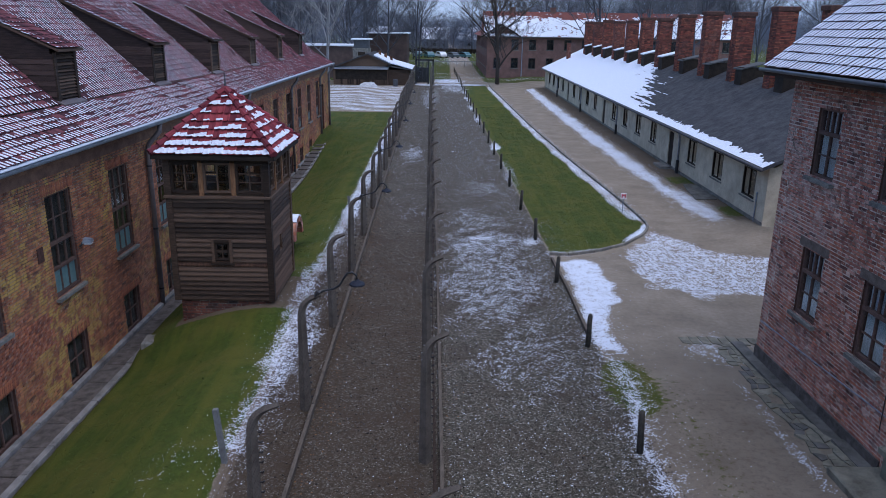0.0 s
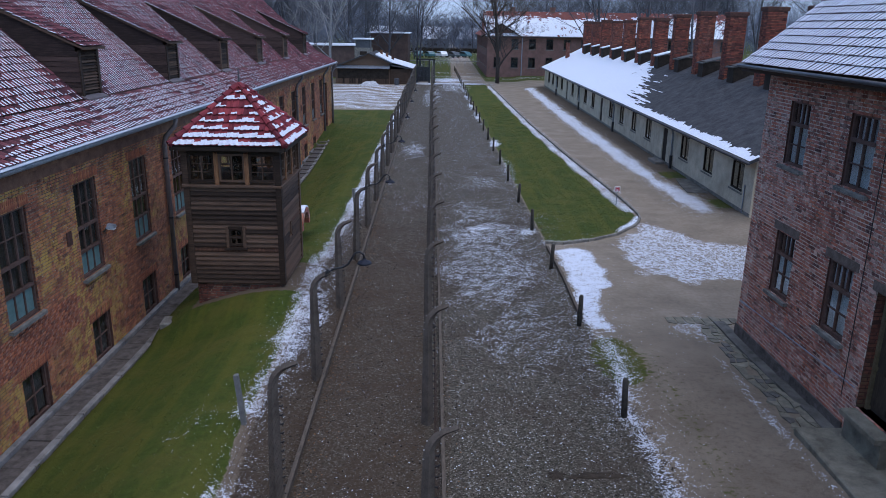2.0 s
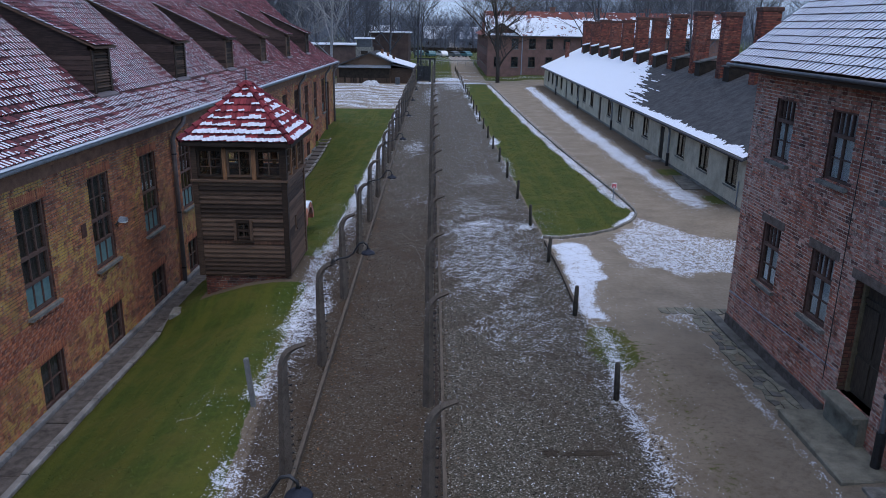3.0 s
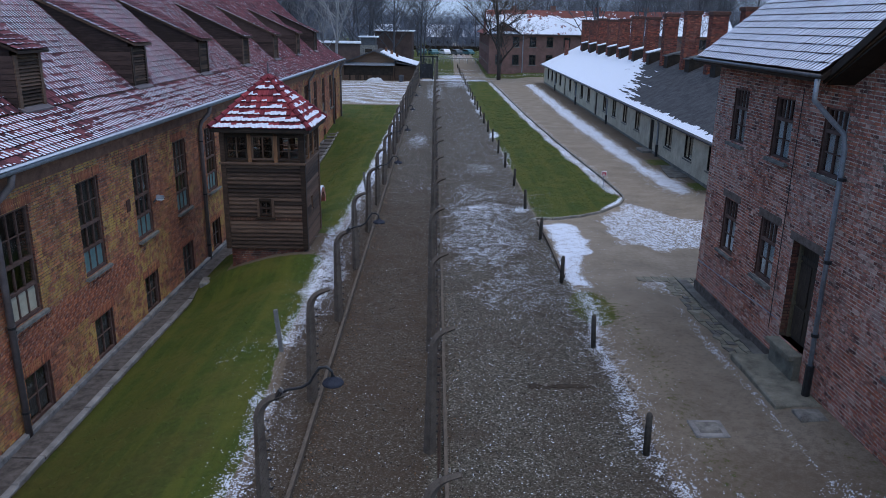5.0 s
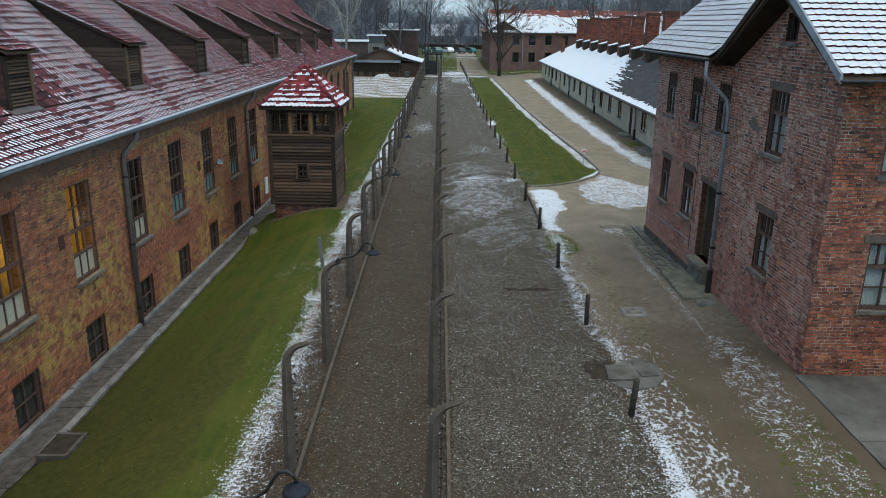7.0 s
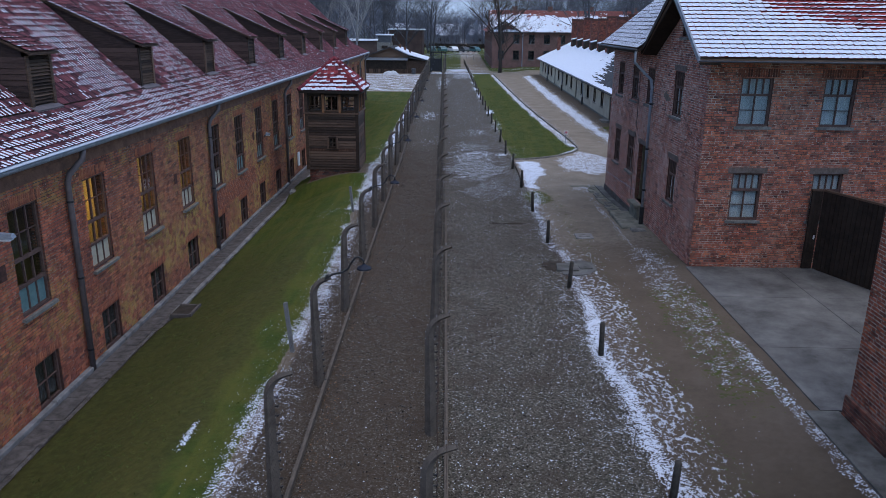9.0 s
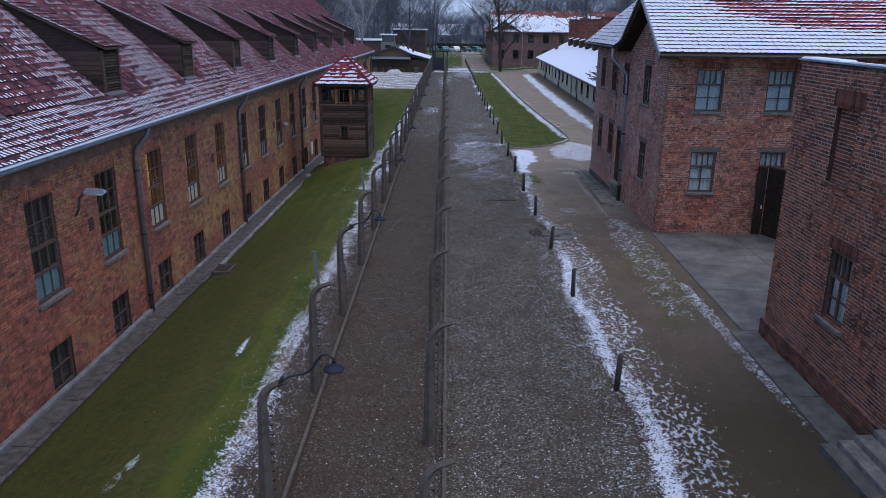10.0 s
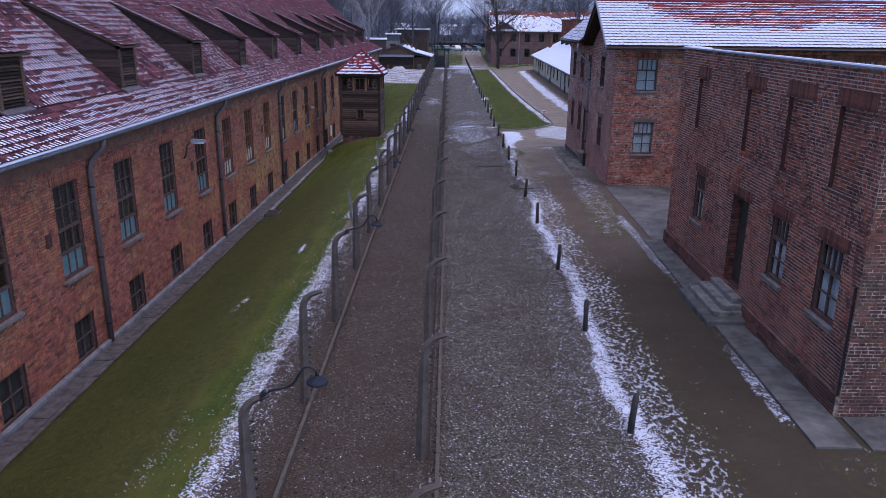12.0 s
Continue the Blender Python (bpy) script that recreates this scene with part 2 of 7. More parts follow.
CURTAIN = surface("pale_curtain", (0.36, 0.37, 0.375), (0.66, 0.67, 0.67), 7, 0.9, stretch=(8, 8, 1))
BLIND = surface("grey_brown_blind", (0.03, 0.027, 0.025), (0.085, 0.078, 0.072), 5, 0.9, stretch=(8, 8, 1))
TEAL = surface("frosted_teal_pane", (0.06, 0.12, 0.12), (0.15, 0.24, 0.24), 5, 0.35)
# room insides: the gloom behind the windows is put into this colour
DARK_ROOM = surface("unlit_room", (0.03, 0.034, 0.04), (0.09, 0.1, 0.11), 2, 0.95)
BARK = surface("grey_brown_bark", (0.02, 0.016, 0.014), (0.075, 0.062, 0.055), 8, 0.95, stretch=(4, 4, 1))
BIRCH = surface("birch_bark", (0.1, 0.095, 0.1), (0.3, 0.29, 0.29), 3, 0.9, stretch=(1, 1, 3))
TWIG = surface("bare_twigs", (0.05, 0.05, 0.058), (0.115, 0.115, 0.13), 3, 0.95)
SOIL = surface("dug_soil", (0.02, 0.016, 0.012), (0.06, 0.046, 0.034), 5, 0.95)
RED_PAINT = surface("red_sign_paint", (0.35, 0.02, 0.03), (0.5, 0.04, 0.05), 9, 0.5)

m_glass, t_glass, b_glass = material("window_glass")
# a thin pane: clear glass with a glossy face
t_glass.nodes.remove(b_glass)
clear, gloss = t_glass.nodes.new("ShaderNodeBsdfTransparent"), t_glass.nodes.new("ShaderNodeBsdfGlossy")
clear.inputs["Color"].default_value = (0.86, 0.9, 0.9, 1)
gloss.inputs["Roughness"].default_value = 0.06
pane_bump = node(t_glass, "ShaderNodeBump", Strength=0.06, Distance=0.01)
t_glass.links.new(noise_of(t_glass, 3, 2), pane_bump.inputs["Height"])
t_glass.links.new(pane_bump.outputs[0], gloss.inputs["Normal"])
facing = node(t_glass, "ShaderNodeLayerWeight", Blend=0.5)
rim = calc(t_glass, "ADD", calc(t_glass, "MULTIPLY", calc(t_glass, "POWER", facing.outputs["Facing"], 4.0), 0.55), 0.035)
pane_mix = t_glass.nodes.new("ShaderNodeMixShader")
t_glass.links.new(rim, pane_mix.inputs[0])
t_glass.links.new(clear.outputs[0], pane_mix.inputs[1])
t_glass.links.new(gloss.outputs[0], pane_mix.inputs[2])
t_glass.links.new(pane_mix.outputs[0], t_glass.nodes["Material Output"].inputs["Surface"])
GLASS = m_glass
m_lamp, t_lamp, b_lamp = material("warm_lamp_glass")
b_lamp.inputs["Emission Color"].default_value = (1.0, 0.64, 0.2, 1)
b_lamp.inputs["Emission Strength"].default_value = 11.0
LAMP_GLOW = m_lamp
WARM_WALL = surface("ochre_room_wall", (0.5, 0.33, 0.12), (0.62, 0.43, 0.18), 3, 0.9)


# ---- mesh tools ----
class Mesh:
    """Collects vertices and faces of one part."""

    def __init__(self):
        self.v, self.f = [], []

    def add(self, verts, faces):
        o = len(self.v)
        self.v.extend(tuple(p) for p in verts)
        self.f.extend(tuple(o + i for i in f) for f in faces)
        return self

    def box(self, a, b, m=None, bevel=0.0):
        (x0, y0, z0), (x1, y1, z1) = a, b
        vs = [(x0, y0, z0), (x1, y0, z0), (x1, y1, z0), (x0, y1, z0), (x0, y0, z1), (x1, y0, z1), (x1, y1, z1), (x0, y1, z1)]
        fs = [(0, 3, 2, 1), (4, 5, 6, 7), (0, 1, 5, 4), (1, 2, 6, 5), (2, 3, 7, 6), (3, 0, 4, 7)]
        if bevel:
            e = bevel
            vs[4:] = [(x0, y0, z1 - e), (x1, y0, z1 - e), (x1, y1, z1 - e), (x0, y1, z1 - e)]
            vs += [(x0 + e, y0 + e, z1), (x1 - e, y0 + e, z1), (x1 - e, y1 - e, z1), (x0 + e, y1 - e, z1)]
            fs[1] = (8, 9, 10, 11)
            fs += [(4, 5, 9, 8), (5, 6, 10, 9), (6, 7, 11, 10), (7, 4, 8, 11)]
        if m:
            vs = [m @ Vector(p) for p in vs]
        return self.add(vs, fs)

    def prism(self, ring, vector):
        """A ring of points pushed along a vector."""
        n, vec = len(ring), Vector(vector)
        a = [Vector(p) for p in ring]
        fs = [tuple(reversed(range(n))), tuple(range(n, 2 * n))]
        fs += [(k, (k + 1) % n, n + (k + 1) % n, n + k) for k in range(n)]
        return self.add(a + [p + vec for p in a], fs)

    def tube(self, points, radius, sides=6, caps=True):
        pts = [Vector(p) for p in points]
        rad = radius if isinstance(radius, (list, tuple)) else [radius] * len(pts)
        vs, up = [], None
        for k, p in enumerate(pts):
            d = (pts[min(k + 1, len(pts) - 1)] - pts[max(k - 1, 0)]).normalized()
            if up is None:
                up = d.orthogonal().normalized()
            up = (up - d * up.dot(d)).normalized()
            side = d.cross(up)
            vs += [p + (up * math.cos(a) + side * math.sin(a)) * rad[k] for a in (2 * math.pi * i / sides + math.pi / sides for i in range(sides))]
        fs = [(k * sides + i, k * sides + (i + 1) % sides, (k + 1) * sides + (i + 1) % sides, (k + 1) * sides + i) for k in range(len(pts) - 1) for i in range(sides)]
        if caps:
            fs += [tuple(reversed(range(sides))), tuple(range((len(pts) - 1) * sides, len(pts) * sides))]
        return self.add(vs, fs)

    def data(self, name, mat, smooth=False):
        d = bpy.data.meshes.new(name)
        d.from_pydata(self.v, [], self.f)
        d.materials.append(mat)
        if smooth:
            d.polygons.foreach_set("use_smooth", [True] * len(self.f))
        d.update()
        return d


def soup(name, verts, quads, mat, smooth=False):
    """A mesh from arrays of vertices and four-cornered faces."""
    d = bpy.data.meshes.new(name)
    nv, nf = len(verts), len(quads)
    d.vertices.add(nv)
    d.vertices.foreach_set("co", np.asarray(verts, np.float32).ravel())
    d.loops.add(nf * 4)
    d.loops.foreach_set("vertex_index", np.asarray(quads, np.int32).ravel())
    d.polygons.add(nf)
    d.polygons.foreach_set("loop_start", np.arange(0, nf * 4, 4, dtype=np.int32))
    d.polygons.foreach_set("use_smooth", np.full(nf, smooth))
    d.materials.append(mat)
    d.update(calc_edges=True)
    return d


def thing(name, base, label, category, group="", kind=""):
    ob = new(name)
    ob.location = base
    ob.empty_display_size = 0.2
    return tagged(ob, label, category, group, kind)


def world_of(ob):
    own = ob.matrix_parent_inverse @ ob.matrix_basis
    return world_of(ob.parent) @ own if ob.parent else ob.matrix_basis


def under(ob, parent):
    """Hangs ob, which lies in the world's measure, under its thing or part."""
    ob.parent = parent
    ob.matrix_parent_inverse = world_of(parent).inverted()
    return ob


def part(name, made, mat, parent, label="", smooth=False, kind=""):
    """One mesh under a thing or a part, in the world's measure."""
    d = made.data(name, mat, smooth) if isinstance(made, Mesh) else made
    ob = under(new(name, d), parent) if parent else new(name, d)
    return tagged(ob, label, kind=kind)


def placed(name, data, m, parent, label=""):
    """A part that shares its mesh, laid at the pose m of the world."""
    ob = under(new(name, data), parent)
    ob.matrix_basis = m
    return tagged(ob, label)


def wall_frame(p0, p1):
    """The pose of a wall's run: x along it, y outward, z up; and its length."""
    d = Vector((p1[0] - p0[0], p1[1] - p0[1], 0))
    length = d.length
    d.normalize()
    n = Vector((d.y, -d.x, 0))
    m = Matrix(((d.x, n.x, 0, p0[0]), (d.y, n.y, 0, p0[1]), (0, 0, 1, 0), (0, 0, 0, 1)))
    return m, length


COURSE, LONG, SHORT, JOINT = 0.077, 0.25, 0.12, 0.012


def brick_block(rows, proud, m, name, mat):
    """Bricks as five-faced blocks with drawn-in fronts; rows of u0, u1, z0, z1."""
    a = np.array(rows, float)
    n = len(a)
    rng = np.random.default_rng(5)
    out = proud + rng.uniform(-0.0025, 0.003, n)
    e = min(0.005, proud)
    v = np.zeros((n, 8, 3))
    for k, (cu, cz) in enumerate(((0, 2), (1, 2), (1, 3), (0, 3))):
        v[:, k, 0], v[:, k, 2] = a[:, cu], a[:, cz]
        v[:, k, 1] = -0.03
        v[:, k + 4, 0] = a[:, cu] + (e if cu == 0 else -e)
        v[:, k + 4, 2] = a[:, cz] + (e if cz == 2 else -e)
        v[:, k + 4, 1] = out
    v = v.reshape(-1, 3)
    mm = np.array(m)
    v = v @ mm[:3, :3].T + mm[:3, 3]
    base = np.array([(4, 5, 6, 7), (0, 1, 5, 4), (1, 2, 6, 5), (2, 3, 7, 6), (3, 0, 4, 7)])
    q = (base[None] + (np.arange(n) * 8)[:, None, None]).reshape(-1, 4)
    return soup(name, v, q, mat)


def brick_wall(parent, p0, p1, z0, z1, openings, brick, mortar, label="", thick=0.38, top=None, cross=True, pieces=None, recess=(), jitter=3, proud=0.012, joint=JOINT):
    """A wall of real bricks on a mortar core, with openings u0, u1, z0, z1 through it. pieces: u0, u1, z0, z1 of bricks kept as parts of their own."""
    m, length = wall_frame(p0, p1)
    rnd = random.Random(jitter)
    topz = top or (lambda u: z1)
    core = Mesh()
    us = sorted({0.0, length, *[o[k] for o in openings for k in (0, 1)], *([length * k / 24 for k in range(25)] if top else [])})
    zs = sorted({z0, z1, *[o[k] for o in openings for k in (2, 3)]})

    def face(c):
        core.add([m @ Vector(p) for p in c], [tuple(range(len(c)))])

    inside = lambda u, z: any(o[0] < u < o[1] and o[2] < z < o[3] for o in openings)  # noqa: E731
    for ua, ub in zip(us, us[1:]):
        for za, zb in zip(zs, zs[1:]):
            if inside((ua + ub) / 2, (za + zb) / 2):
                continue
            ta, tb = min(zb, topz(ua)), min(zb, topz(ub))
            if max(ta, tb) <= za:
                continue
            ta, tb = max(ta, za), max(tb, za)
            face([(ua, 0, za), (ub, 0, za), (ub, 0, tb), (ua, 0, ta)])
            face([(ub, -thick, za), (ua, -thick, za), (ua, -thick, ta), (ub, -thick, tb)])
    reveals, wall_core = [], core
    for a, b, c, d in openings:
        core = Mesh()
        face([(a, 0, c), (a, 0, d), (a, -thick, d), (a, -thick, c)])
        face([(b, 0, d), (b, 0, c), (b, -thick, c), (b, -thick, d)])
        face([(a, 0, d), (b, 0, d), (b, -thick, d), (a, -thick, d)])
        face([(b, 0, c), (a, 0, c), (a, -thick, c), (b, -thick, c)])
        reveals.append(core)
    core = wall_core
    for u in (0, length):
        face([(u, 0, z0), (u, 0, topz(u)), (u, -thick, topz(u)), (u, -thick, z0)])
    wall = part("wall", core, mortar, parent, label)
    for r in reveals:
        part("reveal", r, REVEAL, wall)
    rows, own, sunk = [], [], []
    k = 0
    while z0 + (k + 1) * COURSE < z1 + 0.3:
        za = z0 + k * COURSE + joint
        zb = z0 + (k + 1) * COURSE
        unit = LONG if (not cross or k % 2) else SHORT
        u = -rnd.random() * 0.03 - (unit / 2 if k % 4 in (1, 2) else 0)
        while u < length:
            ua, ub = max(u, 0), min(u + unit, length)
            u += unit + joint
            if ub - ua < 0.03:
                continue
            if zb > min(topz(ua), topz(ub)) + 0.01:
                continue
            spans = [(ua, ub)]
            for o in openings:
                if o[2] < (za + zb) / 2 < o[3]:
                    spans = [s for a, b in spans for s in ((a, min(b, o[0])), (max(a, o[1]), b)) if s[1] - s[0] > 0.03]
            for a, b in spans:
                dz = rnd.uniform(-0.002, 0.002)
                r = (a, b, za + dz, zb + dz)
                if pieces and b - a == unit and len(own) < 300 and pieces[0] < a < pieces[1] and pieces[2] < za < pieces[3]:
                    own.append(r)
                elif any(q[0] < (a + b) / 2 < q[1] and q[2] < za < q[3] for q in recess):
                    sunk.append(r)
                else:
                    rows.append(r)
        k += 1
    part("brickwork", brick_block(rows, proud, m, "brickwork", brick), brick, wall, kind="stuff")
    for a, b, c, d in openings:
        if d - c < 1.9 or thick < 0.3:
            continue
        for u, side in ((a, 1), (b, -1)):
            # the jamb: along the depth, facing into the opening, in darker brick
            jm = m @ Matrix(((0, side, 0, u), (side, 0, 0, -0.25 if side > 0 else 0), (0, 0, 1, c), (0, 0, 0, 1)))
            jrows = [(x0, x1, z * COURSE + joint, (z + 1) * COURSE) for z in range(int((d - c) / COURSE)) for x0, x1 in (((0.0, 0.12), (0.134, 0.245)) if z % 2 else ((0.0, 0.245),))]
            part("jamb_bricks", brick_block(jrows, 0.008, jm, "jamb_bricks", BRICK_DAMP_SHADE), BRICK_DAMP_SHADE, wall, kind="stuff")
    if sunk:
        part("brickwork", brick_block(sunk, 0.004, m, "brickwork", brick), brick, wall, kind="stuff")
    shared = {}
    for a, b, c, d in own:
        key = round(b - a, 3)
        if key not in shared:
            shared[key] = brick_block([(0, b - a, 0, d - c)], proud, Matrix(), "brick", brick)
        placed("brick", shared[key], m @ Matrix.Translation((a, rnd.uniform(-0.001, 0.002), c)), wall)
    return wall, m


def lintel(parent, m, u0, u1, z, brick, tall=0.25):
    """A flat arch of bricks on end over an opening."""
    n = max(4, round((u1 - u0 + 0.3) / 0.077))
    w = (u1 - u0 + 0.3) / n
    key = (round(w, 3), tall, brick.name)
    if key not in LINTEL_CACHE:
        LINTEL_CACHE[key] = brick_block([(0.014, w, 0.006, tall)], 0.014, Matrix(), "lintel_brick", brick)
    for k in range(n):
        placed("lintel_brick", LINTEL_CACHE[key], m @ Matrix.Translation((u0 - 0.15 + k * w, 0, z)), parent)


LINTEL_CACHE = {}
WINDOW_CACHE = {}


def window(parent, m, u0, u1, z0, z1, cols=2, bars=(0.6,), rows=(1, 1), depth=0.14, sill=CONCRETE, sill_out=0.12, back="dark", paint=FRAME_PAINT, low_teal=None, label=""):
    """A framed window with real panes: bars are the heights of its cross-rails as shares, rows the pane rows of each field."""
    w, h = round(u1 - u0, 2), round(z1 - z0, 2)
    key = (w, h, cols, bars, rows, depth, sill.name, sill_out, back, paint.name, low_teal and low_teal.name)
    if key not in WINDOW_CACHE:
        fr, out = Mesh(), {"bars": []}
        t = 0.06
        ring = [(0, 0), (w, 0), (w, h), (0, h), (t, t), (w - t, t), (w - t, h - t), (t, h - t)]
        fr.add([(x, y, z) for y in (0.04, -0.04) for x, z in ring], [(k, (k + 1) % 4, 4 + (k + 1) % 4, 4 + k) for k in range(4)] + [(8 + k, 12 + k, 12 + (k + 1) % 4, 8 + (k + 1) % 4) for k in range(4)] + [(k, 8 + k, 8 + (k + 1) % 4, (k + 1) % 4) for k in range(4)] + [(4 + k, 4 + (k + 1) % 4, 12 + (k + 1) % 4, 12 + k) for k in range(4)])
        levels = [t, *[h * b for b in bars], h - t]
        for b in bars:
            out["bars"].append(("rail", Mesh().box((t, -0.045, h * b - 0.035), (w - t, 0.05, h * b + 0.035)).data("rail", paint)))
        panes = []
        for k, (a, b) in enumerate(zip(levels, levels[1:])):
            a, b = a + (0.035 if k else 0), b - (0.035 if k < len(levels) - 2 else 0)
            nc = cols[k] if isinstance(cols, tuple) else cols
            for c in range(nc):
                ca, cb = t + (w - 2 * t) * c / nc, t + (w - 2 * t) * (c + 1) / nc
                if c:
                    out["bars"].append(("glazing_bar", Mesh().box((ca - 0.017, -0.03, a), (ca + 0.017, 0.03, b)).data("glazing_bar", paint)))
                for r in range(rows[k]):
                    ra, rb = a + (b - a) * r / rows[k], a + (b - a) * (r + 1) / rows[k]
                    if r:
                        out["bars"].append(("glazing_bar", Mesh().box((ca + 0.02, -0.02, ra - 0.012), (cb - 0.02, 0.022, ra + 0.012)).data("glazing_bar", paint)))
                    panes.append(((ca + 0.02, cb - 0.02, ra + 0.01, rb - 0.01), k == 0))
        out["frame"] = fr.data("window", paint)
        out["panes"] = []
        for (a, b, c, d), low in panes:
            out["panes"].append(Mesh().box((a, -0.006, c), (b, 0.0, d)).data("pane", low_teal if low and low_teal else GLASS))
        if sill_out:
            out["sill"] = Mesh().prism([(-0.08, -depth + 0.0, -0.07), (-0.08, sill_out, -0.09), (-0.08, sill_out, -0.015), (-0.08, -depth + 0.13, 0.0)][::-1], (w + 0.16, 0, 0)).data("sill", sill)
        if back != "dark":
            folds = 14
            ring = [(t + (w - 2 * t) * k / folds, -0.06 - 0.015 * (k % 2)) for k in range(folds + 1)]
            cu = Mesh()
            for (xa, ya), (xb, yb) in zip(ring, ring[1:]):
                cu.add([(xa, ya, t), (xb, yb, t), (xb, yb, h - t), (xa, ya, h - t)], [(0, 1, 2, 3)])
            out["curtain"] = cu.data("curtain", CURTAIN if back == "curtain" else BLIND)
        WINDOW_CACHE[key] = out
    got = WINDOW_CACHE[key]
    at = m @ Matrix.Translation((u0, -depth, z0))
    ob = placed("window", got["frame"], at, parent, label)
    for nm, bar in got["bars"]:
        placed(nm, bar, at, ob)
    for p in got["panes"]:
        q = placed("pane", p, at, ob)
        q.visible_shadow = False
    if "sill" in got:
        placed("sill", got["sill"], m @ Matrix.Translation((u0, 0, z0)), ob)
    if "curtain" in got:
        placed("curtain", got["curtain"], at, ob)
    return ob


def pantile(width, row, lift, rib=1.0):
    """One clay tile with a rolled side: x across, y up the slope, z off the roof."""
    prof = [(a, z * min(1.0, width / 0.21) ** 1.6 * rib) for a, z in ((0.0, 0.012), (0.25, 0.0), (0.55, 0.004), (0.72, 0.03), (0.88, 0.045), (1.0, 0.014))]
    vs = [(width * a, 0, z + lift) for a, z in prof] + [(width * a, row + 0.03, z) for a, z in prof] + [(width * a, 0.03, z + lift - 0.03) for a, z in prof]
    n = len(prof)
    fs = [(k, k + 1, n + k + 1, n + k) for k in range(n - 1)] + [(2 * n + k, 2 * n + k + 1, k + 1, k) for k in range(n - 1)]
    return Mesh().add(vs, fs)


def tiled(parent, origin, along, up, length, slope, mat, tile_w=0.21, row=0.33, skip=None, snow=None, own=None, trim=None, snow_width=(0.02, 0.62), lift=0.035, gap=0.03, cover=None, rib=1.0, ragged=0.07):
    """Rows of tiles on a slope, as one mesh but for those that own picks. snow(u, v): share of a tile that snow covers."""
    o, a, s = Vector(origin), Vector(along).normalized(), Vector(up).normalized()
    nrm = a.cross(s)
    m = Matrix((*[(a[i], s[i], nrm[i], o[i]) for i in range(3)], (0, 0, 0, 1)))
    one = pantile(tile_w, row, lift, rib)
    tv, tf = np.array(one.v), np.array(one.f)
    rng = random.Random(11)
    spots, mine, snows = [], [], []
    for j in range(int(slope / row + 0.5)):
        for i in range(int(length / tile_w)):
            u, v = i * tile_w + (0.0 if j % 2 else 0.0), j * row
            if skip and skip(u + tile_w / 2, v + row / 2):
                continue
            if trim and not trim(u + tile_w / 2, v + row / 2):
                continue
            spot = (u + rng.uniform(-0.004, 0.004), v + rng.uniform(-0.008, 0.008), rng.uniform(0, 0.008))
            (mine if own and own(u, v) and len(mine) < 300 else spots).append(spot)
            if snow:
                c = snow(u, v)
                if c > 0.04:
                    snows.append((*spot, min(c, 1.7), rng.random(), rng.random()))
    mm = np.array(m)

    def to_world(p):
        return p @ mm[:3, :3].T + mm[:3, 3]

    if spots:
        sp = np.array(spots)
        v = (tv[None] + sp[:, None, :]).reshape(-1, 3)
        q = (tf[None] + (np.arange(len(sp)) * len(tv))[:, None, None]).reshape(-1, 4)
        part("tiling", soup("tiling", to_world(v), q, mat), mat, parent, kind="stuff")
    data = one.data("tile", mat)
    for u, w, z in mine:
        placed("tile", data, m @ Matrix.Translation((u, w, z)), parent)
    if snows:
        a, b = snow_width
        vs, qs = [], []
        px, pz = [0.0, 0.25, 0.55, 0.72, 0.88, 1.0], [z * min(1.0, tile_w / 0.21) ** 1.6 * rib for z in (0.012, 0.0, 0.004, 0.03, 0.045, 0.014)]
        for u, w, z, c, r1, r2 in snows:
            lo = row * (gap + ragged * r1)
            hi = lo + (row * 0.99 - lo) * min(1.0, c * (0.65 + 0.7 * r2))
            k = len(vs)
            for i in range(9):
                f = a + 0.05 * r2 + (b - 0.05 * r1 - a - 0.05 * r2) * i / 8
                deep = 0.006 + 0.012 * math.sin(math.pi * i / 8)
                at = float(np.interp(f, px, pz)) + z
                vs += [(u + tile_w * f, lo + w - 0.006 * math.sin(math.pi * i / 8), at + lift * (1 - lo / row) + deep), (u + tile_w * f, hi + w + 0.015 * r1 * (i % 2), at + lift * (1 - hi / row) + deep)]
            qs += [(k + 2 * i, k + 2 * i + 2, k + 2 * i + 3, k + 2 * i + 1) for i in range(8)]
        part("roof_snow", soup("roof_snow", to_world(np.array(vs)), np.array(qs), cover or TILE_SNOW, True), cover or TILE_SNOW, parent, "thin white snow lying in the tile rows", kind="stuff")
    return m


def patchy(x, y, size, seed=0.0):
    return noise.noise(Vector((x / size, y / size, seed))) * 0.5 + noise.noise(Vector((x / size * 2.7, y / size * 2.7, seed + 7))) * 0.3 + 0.5


def ease(x, a, b):
    s = np.clip((np.asarray(x, float) - a) / (b - a), 0, 1)
    return s * s * (3 - 2 * s)


# ---- lines of the plan ----
def left_fence_x(y):
    return -1.72 - 0.0165 * y


def mid_fence_x(y):
    return 0.9 - 0.0185 * y


def post_line_x(y):
    return 4.83 - 0.021 * np.minimum(y, 25) - 0.0185 * np.maximum(np.asarray(y, float) - 25, 0)


def lawn_kerb_x(y):
    return np.interp(y, [30, 33, 38.4, 45.6, 60, 100], [9.11, 9.03, 8.72, 8.33, 7.75, 6.75])


def lawn_south_y(x):
    return np.interp(x, [4.4, 5.1, 6.25, 7.5, 8.46, 9.04, 9.11], [24.95, 24.85, 25.34, 26.3, 27.6, 28.9, 30.2])


